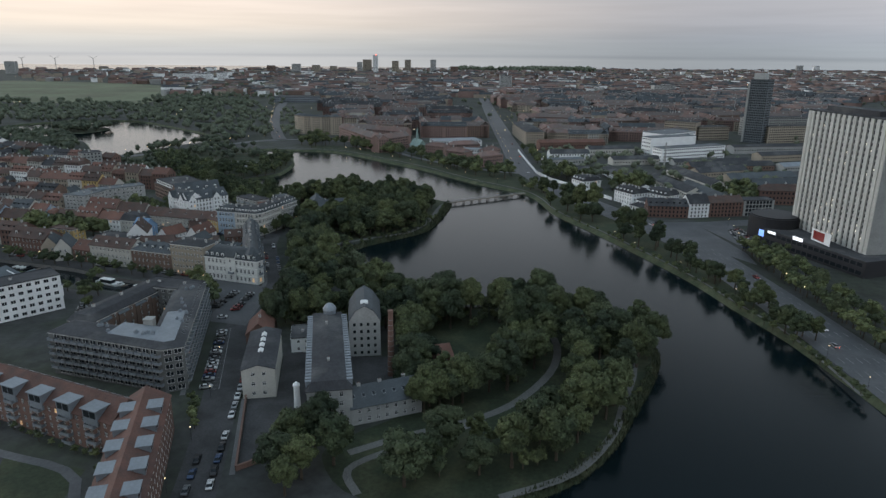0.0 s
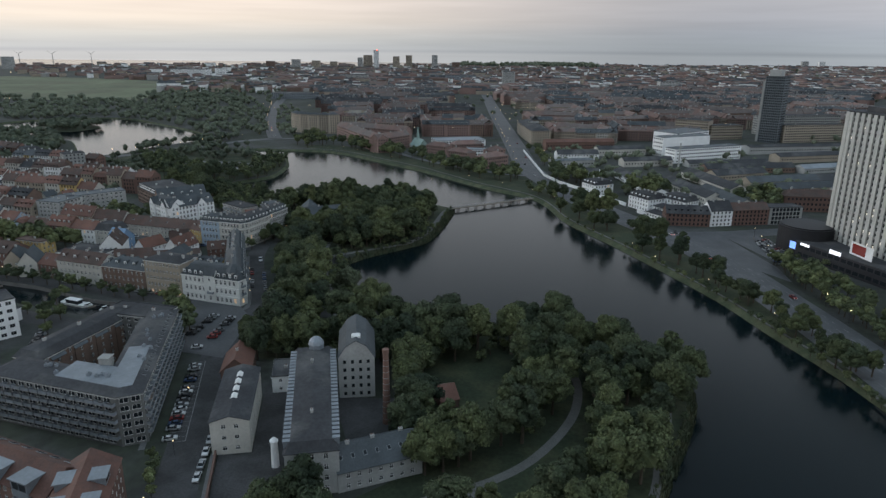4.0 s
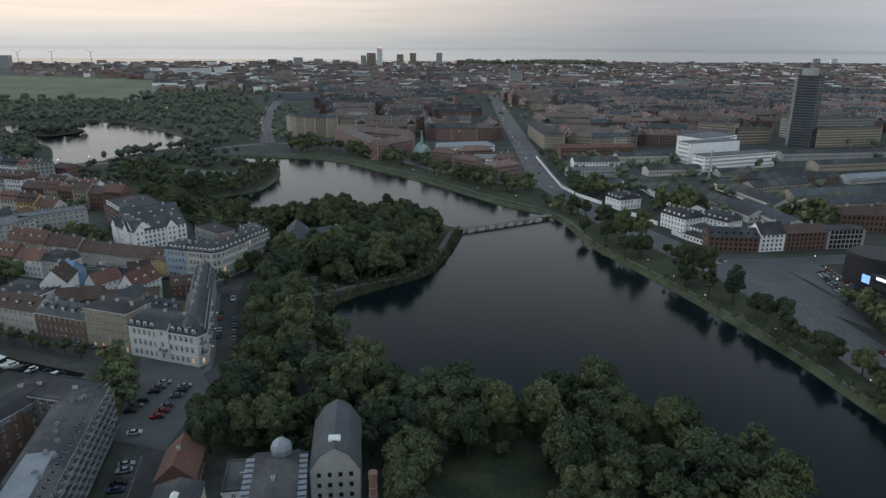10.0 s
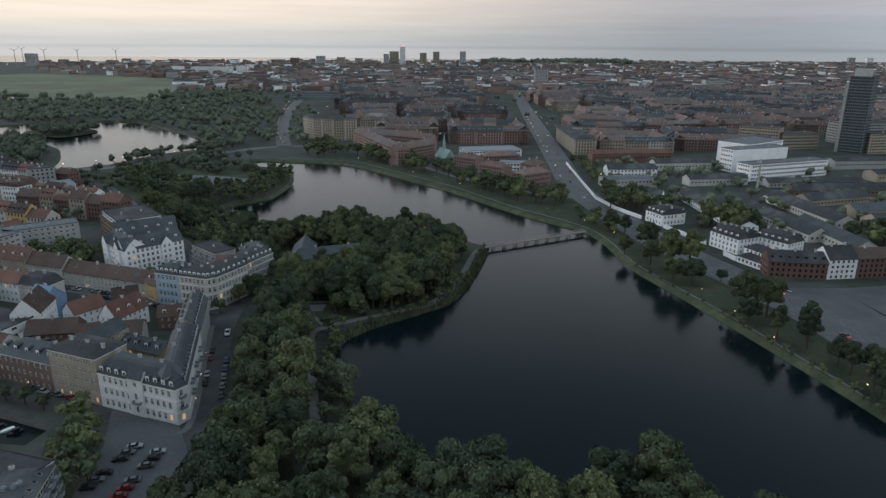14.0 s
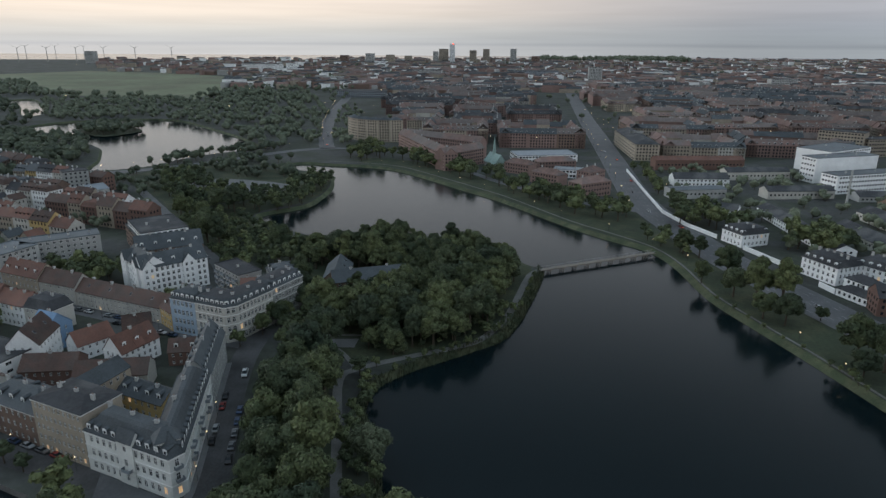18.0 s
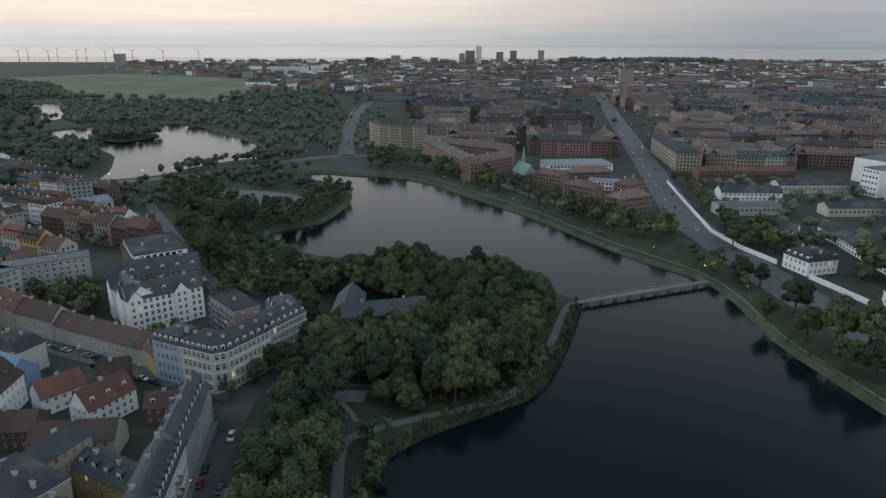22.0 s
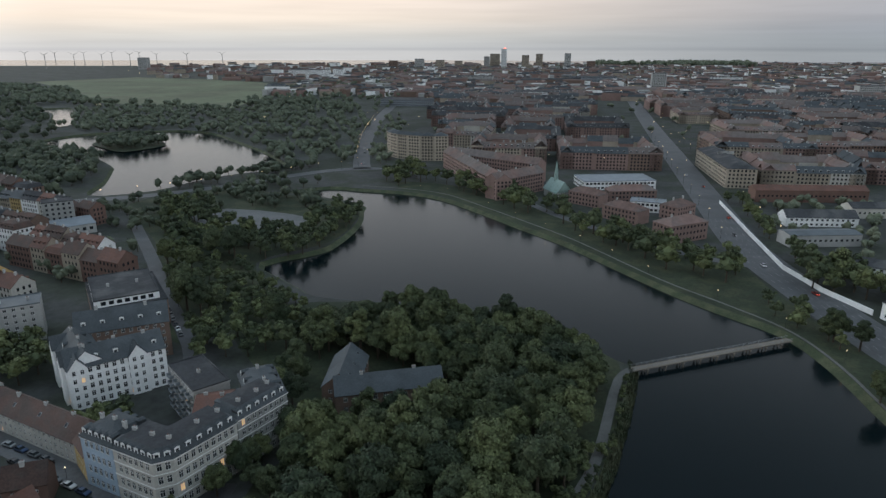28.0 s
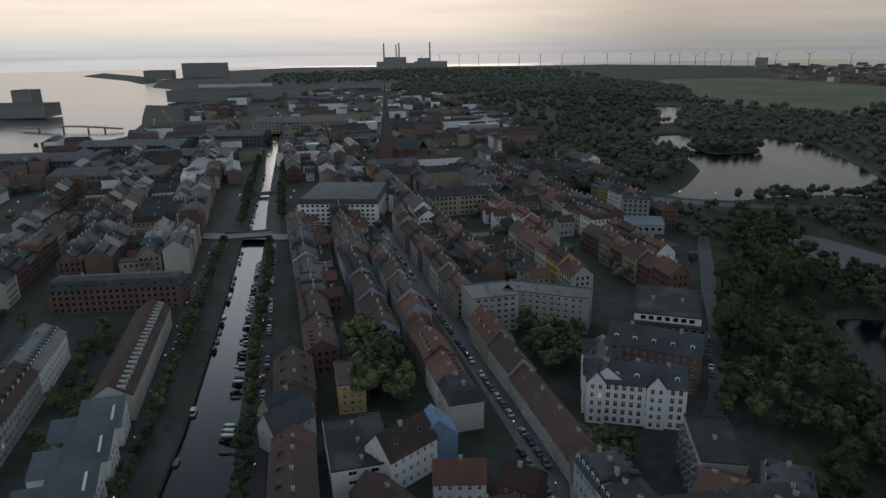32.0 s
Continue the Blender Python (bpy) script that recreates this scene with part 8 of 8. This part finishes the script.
CNAME = {"car_white": "white", "car_black": "black", "car_grey": "dark grey", "car_red": "red", "car_blue": "dark blue", "car_silver": "silver"}


def car(x, y, ang, colour=None, z=2.13, lights=False, van=False):
    colour = colour or sr.choice(("car_white", "car_black", "car_grey", "car_grey", "car_silver", "car_black", "car_blue", "car_grey", "car_white", "car_silver", "car_red"))
    bm_, cm_ = car_parts(colour)
    t = part("van" if van else "car", bm_, None)
    t.matrix_basis = Matrix.Translation((x, y, z)) @ Matrix.Rotation(ang, 4, "Z") @ Matrix.Diagonal((1.25, 1.1, 1.6, 1) if van else (1, 1, 1, 1))
    tagged(t, CNAME[colour] + (" delivery van on the street" if van else " car on the asphalt"), "van" if van else "car", "cars")
    part("cabin", cm_, None, t)
    if x > -125 and y < 330 and x < 0:
        for wx in (-1.3, 1.35):
            for wy in (-0.8, 0.8):
                k = part("wheel", WHEEL, None, t)
                k.location = (wx, wy, 0.32)
    else:
        part("underbody", UNDER, None, t)
    if lights:
        for wy in (-0.6, 0.6):
            k = part("tail_lamp", TAIL, None, t)
            k.location = (-2.22, wy, 0.75)
            k = part("headlamp", HEADL, None, t)
            k.location = (2.22, wy, 0.65)
    return t


def parked(a, b, gap, ang=None, fill=0.85, side=0.0):
    a, b = Vector(a), Vector(b)
    d = b - a
    th = math.atan2(d.y, d.x)
    n = int(d.length / gap)
    for i in range(n):
        if sr.random() < fill:
            p = a + d * ((i + 0.5) / n)
            car(p.x, p.y, (th if ang is None else ang) + sr.uniform(-0.04, 0.04) + (math.pi if sr.random() < 0.5 else 0))


parked((-66.5, 140), (-70.5, 168), 5.8)
parked((-62, 150), (-73, 228), 5.8, fill=0.8)
parked((-82, 206), (-92, 256), 2.7, ang=0.25, fill=0.9)
parked((-158, 262), (-166, 288), 2.8, ang=0.3, fill=0.8)
parked((-95, 262), (-97, 272), 2.7, ang=0.25, fill=0.4)
parked((-104, 281), (-100, 303), 3.0, ang=0.3, fill=0.8)
parked((-94, 278), (-92, 304), 3.0, ang=0.3, fill=0.8)
parked((-83, 322), (-94, 360), 6.2, fill=0.5)
parked((-90, 324), (-104, 374), 6.0, fill=0.7)
parked((-117, 400), (-185, 419), 5.6, fill=0.85)
parked((-160, 417), (-275, 447), 5.6, fill=0.85)
parked((-280, 449), (-430, 491), 5.8, fill=0.6)
parked((-120, 323), (-260, 364), 6.0, fill=0.6)
parked((-262, 366), (-425, 418), 6.2, fill=0.6)
parked((-171, 500), (-206, 540), 5.8, fill=0.8)
parked((-230, 318), (-330, 349), 7, fill=0.3)
parked((186, 384), (195, 430), 3.2, ang=0.1, fill=0.8)
parked((197, 385), (200, 430), 3.2, ang=0.1, fill=0.6)
car(-101, 380, 1.85, "car_white", van=True)
for x, y, d, c in ((158, 300, 1, "car_red"), (165, 262, -1, "car_white"), (167, 330, -1, "car_red"), (150, 392, 1, "car_grey"), (136, 447, 1, "car_red"), (120, 495, -1, "car_white"), (109, 545, 1, "car_red"), (97, 600, 1, "car_red"), (84, 640, -1, "car_white"), (88, 745, 1, "car_red"), (82, 700, -1, "car_black"), (90, 850, 1, "car_red"), (84, 900, -1, "car_white"),
                   (165, 212, 1, "car_white"), (160, 245, 1, "car_silver"), (128, 470, -1, "car_silver"), (145, 440, 1, "car_white"), (150, 444, -1, "car_grey"), (-222, 905, 1, "car_white"), (-240, 970, -1, "car_grey"), (-250, 1000, 1, "car_white")):
    line = min(range(len(ROAD) - 1), key=lambda i: abs(ROAD[i][1] - y))
    a, b = ROAD[line], ROAD[line + 1]
    car(x, y, math.atan2(b[1] - a[1], b[0] - a[0]) + (0 if d > 0 else math.pi), c, 2.15, True)


def boat_mesh(l, w, cabin):
    mb = Mb()
    ring = lambda s, z, q: [(l * 0.5 * q, 0, z), (l * 0.25, w / 2 * s, z), (-l * 0.45, w / 2 * s * 0.9, z), (-l * 0.5 * q, w * 0.3 * s, z), (-l * 0.5 * q, -w * 0.3 * s, z), (-l * 0.45, -w / 2 * s * 0.9, z), (l * 0.25, -w / 2 * s, z)]  # noqa: E731
    mb.rings([ring(0.8, -0.2, 0.9), ring(1.0, 0.8, 1.0), ring(0.9, 0.82, 0.97), ring(0.85, 0.6, 0.95)])
    if cabin:
        mb.box(-l * 0.3, -w * 0.3, 0.6, l * 0.12, w * 0.3, 1.9, 1)
        mb.box(-l * 0.32, -w * 0.33, 1.9, l * 0.14, w * 0.33, 2.0, 0)
    return mb


BOATS = [boat_mesh(7, 2.4, True).mesh("boat", [M["frame"], M["glass"]]), boat_mesh(5.5, 2.0, False).mesh("boat", [M["timber"], M["glass"]]), boat_mesh(6.5, 2.2, True).mesh("boat", [M["dark"], M["glass"]]), boat_mesh(6, 2.2, False).mesh("boat", [M["frame"], M["glass"]])]


def moor(a, b, gap, off, rot, fill=0.9):
    a, b = Vector(a), Vector(b)
    d = b - a
    th = math.atan2(d.y, d.x)
    nrm = Vector((-d.y, d.x)).normalized() * off
    for i in range(int(d.length / gap)):
        if sr.random() > fill:
            continue
        p = a + d * ((i + 0.5) / int(d.length / gap)) + nrm
        k = part("boat", BOATS[sr.randrange(4)], None)
        k.matrix_basis = Matrix.Translation((p.x, p.y, 0)) @ Matrix.Rotation(th + rot + sr.uniform(-0.06, 0.06), 4, "Z") @ Matrix.Scale(sr.uniform(0.6, 0.8) if rot > 1 else 0.85, 4)
        tagged(k, "small moored motor boat with low hull", "boat", "canal boats")


moor((-140, 313), (-165, 321), 3.2, 3.6, 1.2)
moor((-218, 343), (-236, 349), 3.0, 2.9, 1.35)
moor((-250, 354), (-330, 381), 3.0, 2.9, 1.35, 0.6)
moor((-330, 381), (-400, 405), 3.0, 2.9, 1.35)
moor((-210, 321), (-300, 354), 9, -1.6, 0, 0.25)
moor((-300, 354), (-430, 398), 9, -1.6, 0, 0.8)
moor((-480, 438), (-690, 506), 7, 1.8, 0, 0.8)
moor((-480, 416), (-690, 487), 8, -1.8, 0, 0.8)
ferry = part("motor_yacht", boat_mesh(17, 4.8, True).mesh("motor_yacht", [M["frame"], M["glass"]]), None)
ferry.matrix_basis = Matrix.Translation((-170, 319, 0)) @ Matrix.Rotation(-0.36, 4, "Z") @ Matrix.Diagonal((1, 1, 1.4, 1))
tagged(ferry, "white motor yacht moored in the basin", "boat")

lm = Mb()
lm.tube(0, 0, 0, 4.6, 0.07, 0.05, 6)
POST = lm.mesh("street_lamp", [M["dark"]])
ld = Mb()
ld.tube(0, 0, 0, 0.18, 0.08, 0.17, 8)
ld.tube(0, 0, 0.18, 0.3, 0.17, 0.07, 8)
HEAD = ld.mesh("lamp_head", [M["lamp"]])


def lamp(x, y, s=1.0, base=2.0):
    k = part("street_lamp", POST, None)
    k.matrix_basis = Matrix.Translation((x, y, base)) @ Matrix.Diagonal((s, s, s, 1))
    tagged(k, "slim street lamp with a warm lit head", "street lamp", "street lamps")
    g = part("lamp_head", HEAD, None, k)
    g.location = (0, 0, 4.6)


def lamps(pts, gap, s=1.0, side=0.0):
    for a, b in zip(pts, pts[1:]):
        a, b = Vector(a), Vector(b)
        n = max(1, round((b - a).length / gap))
        for i in range(n):
            p = a.lerp(b, i / n)
            lamp(p.x + side, p.y, s)


lamps([(152, 210), (152, 262), (143, 300), (131, 343), (116, 380), (105, 432), (93, 482), (84, 527), (71, 555), (50, 585), (22, 615), (-12, 665), (-76, 742), (-114, 782), (-160, 800)], 30)
lamps([(-73, 150), (-78, 200), (-92, 262)], 26)
lamps([(-90.2, 322), (-104, 370)], 16)
lamps([(-120, 402), (-180, 419), (-275, 446), (-420, 484)], 26)
lamps([(-125, 322), (-200, 345), (-300, 376), (-430, 418)], 26)
lamps([(-205, 310), (-260, 326), (-340, 352), (-440, 386)], 28)
lamps([(-40, 205), (-50, 240)], 18)
lamps([(-46, 247), (-20, 236), (-19, 258)], 16)
lamps([(176, 300), (178, 340), (182, 380), (196, 436), (240, 448)], 22, 1.3)
lamps([(-353, 735), (-301, 788), (-251, 860), (-214, 884)], 26, 1.5)
lamps([(-222, 890), (-236, 930), (-270, 1050), (-302, 1190), (-345, 1390)], 30, 1.8)
lamps([(70, 640), (74, 740), (76, 900), (82, 1200)], 45, 1.6)
lamps([(108, 700), (110, 850), (112, 1200)], 50, 1.6)


def far_lamps():
    """Points of lamp light too far and too many to count."""
    mb = Mb()
    for _ in range(520):
        y = 900 + 2400 * sr.random() ** 1.3
        x = sr.uniform(-0.7, 0.85) * y
        if not inside(x, y, COAST) or inside(x, y, POND) or inside(x, y, POND2) or inside(x, y, FIELD) or x < LIMITS(y) and sr.random() < 0.75:
            continue
        s = 0.26 * (0.6 + y / 1600) * sr.uniform(0.6, 1.2)
        z = 2 + sr.uniform(5, 14)
        mb.box(x - s, y - s, z, x + s, y + s, z + s * 1.4, 0, True)
    for _ in range(160):
        u, v = sr.uniform(300, 1300), sr.uniform(-260, 260)
        x, y = at(u, v)
        s = 0.3 * (0.7 + u / 1500)
        mb.box(x - s, y - s, 7, x + s, y + s, 7 + s * 1.5, 0, True)
    tagged(part("distant_lamps", mb, M["lamp"]), "scattered warm lamps of the far town", "lamps", kind="stuff")


far_lamps()


def reed_bed():
    """Upright reed blades along the two soft shores, too many to count."""
    mb = Mb()
    ring, outer = LAKE, offset(LAKE, 3.4)
    for i in range(len(ring)):
        j = (i + 1) % len(ring)
        x, y = ring[i]
        if not (x < 90 and 140 < y < 515 and (y < 295 or x < 12)):
            continue
        a, b, c, d = Vector(ring[i]), Vector(ring[j]), Vector(outer[i]), Vector(outer[j])
        for _ in range(int((b - a).length * 13)):
            f, g_ = sr.random(), sr.random() ** 1.3
            p = a.lerp(b, f).lerp(c.lerp(d, f), g_)
            z, h, t = -0.4 + 2.4 * g_, sr.uniform(0.9, 2.0), sr.uniform(0, 3.14)
            w = Vector((math.cos(t), math.sin(t))) * sr.uniform(0.12, 0.3)
            l = Vector((sr.uniform(-0.4, 0.4), sr.uniform(-0.4, 0.4)))
            mb.face([(p.x - w.x, p.y - w.y, z), (p.x + w.x, p.y + w.y, z), (p.x + w.x * 0.3 + l.x, p.y + w.y * 0.3 + l.y, z + h), (p.x - w.x * 0.3 + l.x, p.y - w.y * 0.3 + l.y, z + h)])
    tagged(part("reeds", mb, M["reed"]), "olive reeds standing along the soft shore", "reeds", kind="stuff")


reed_bed()
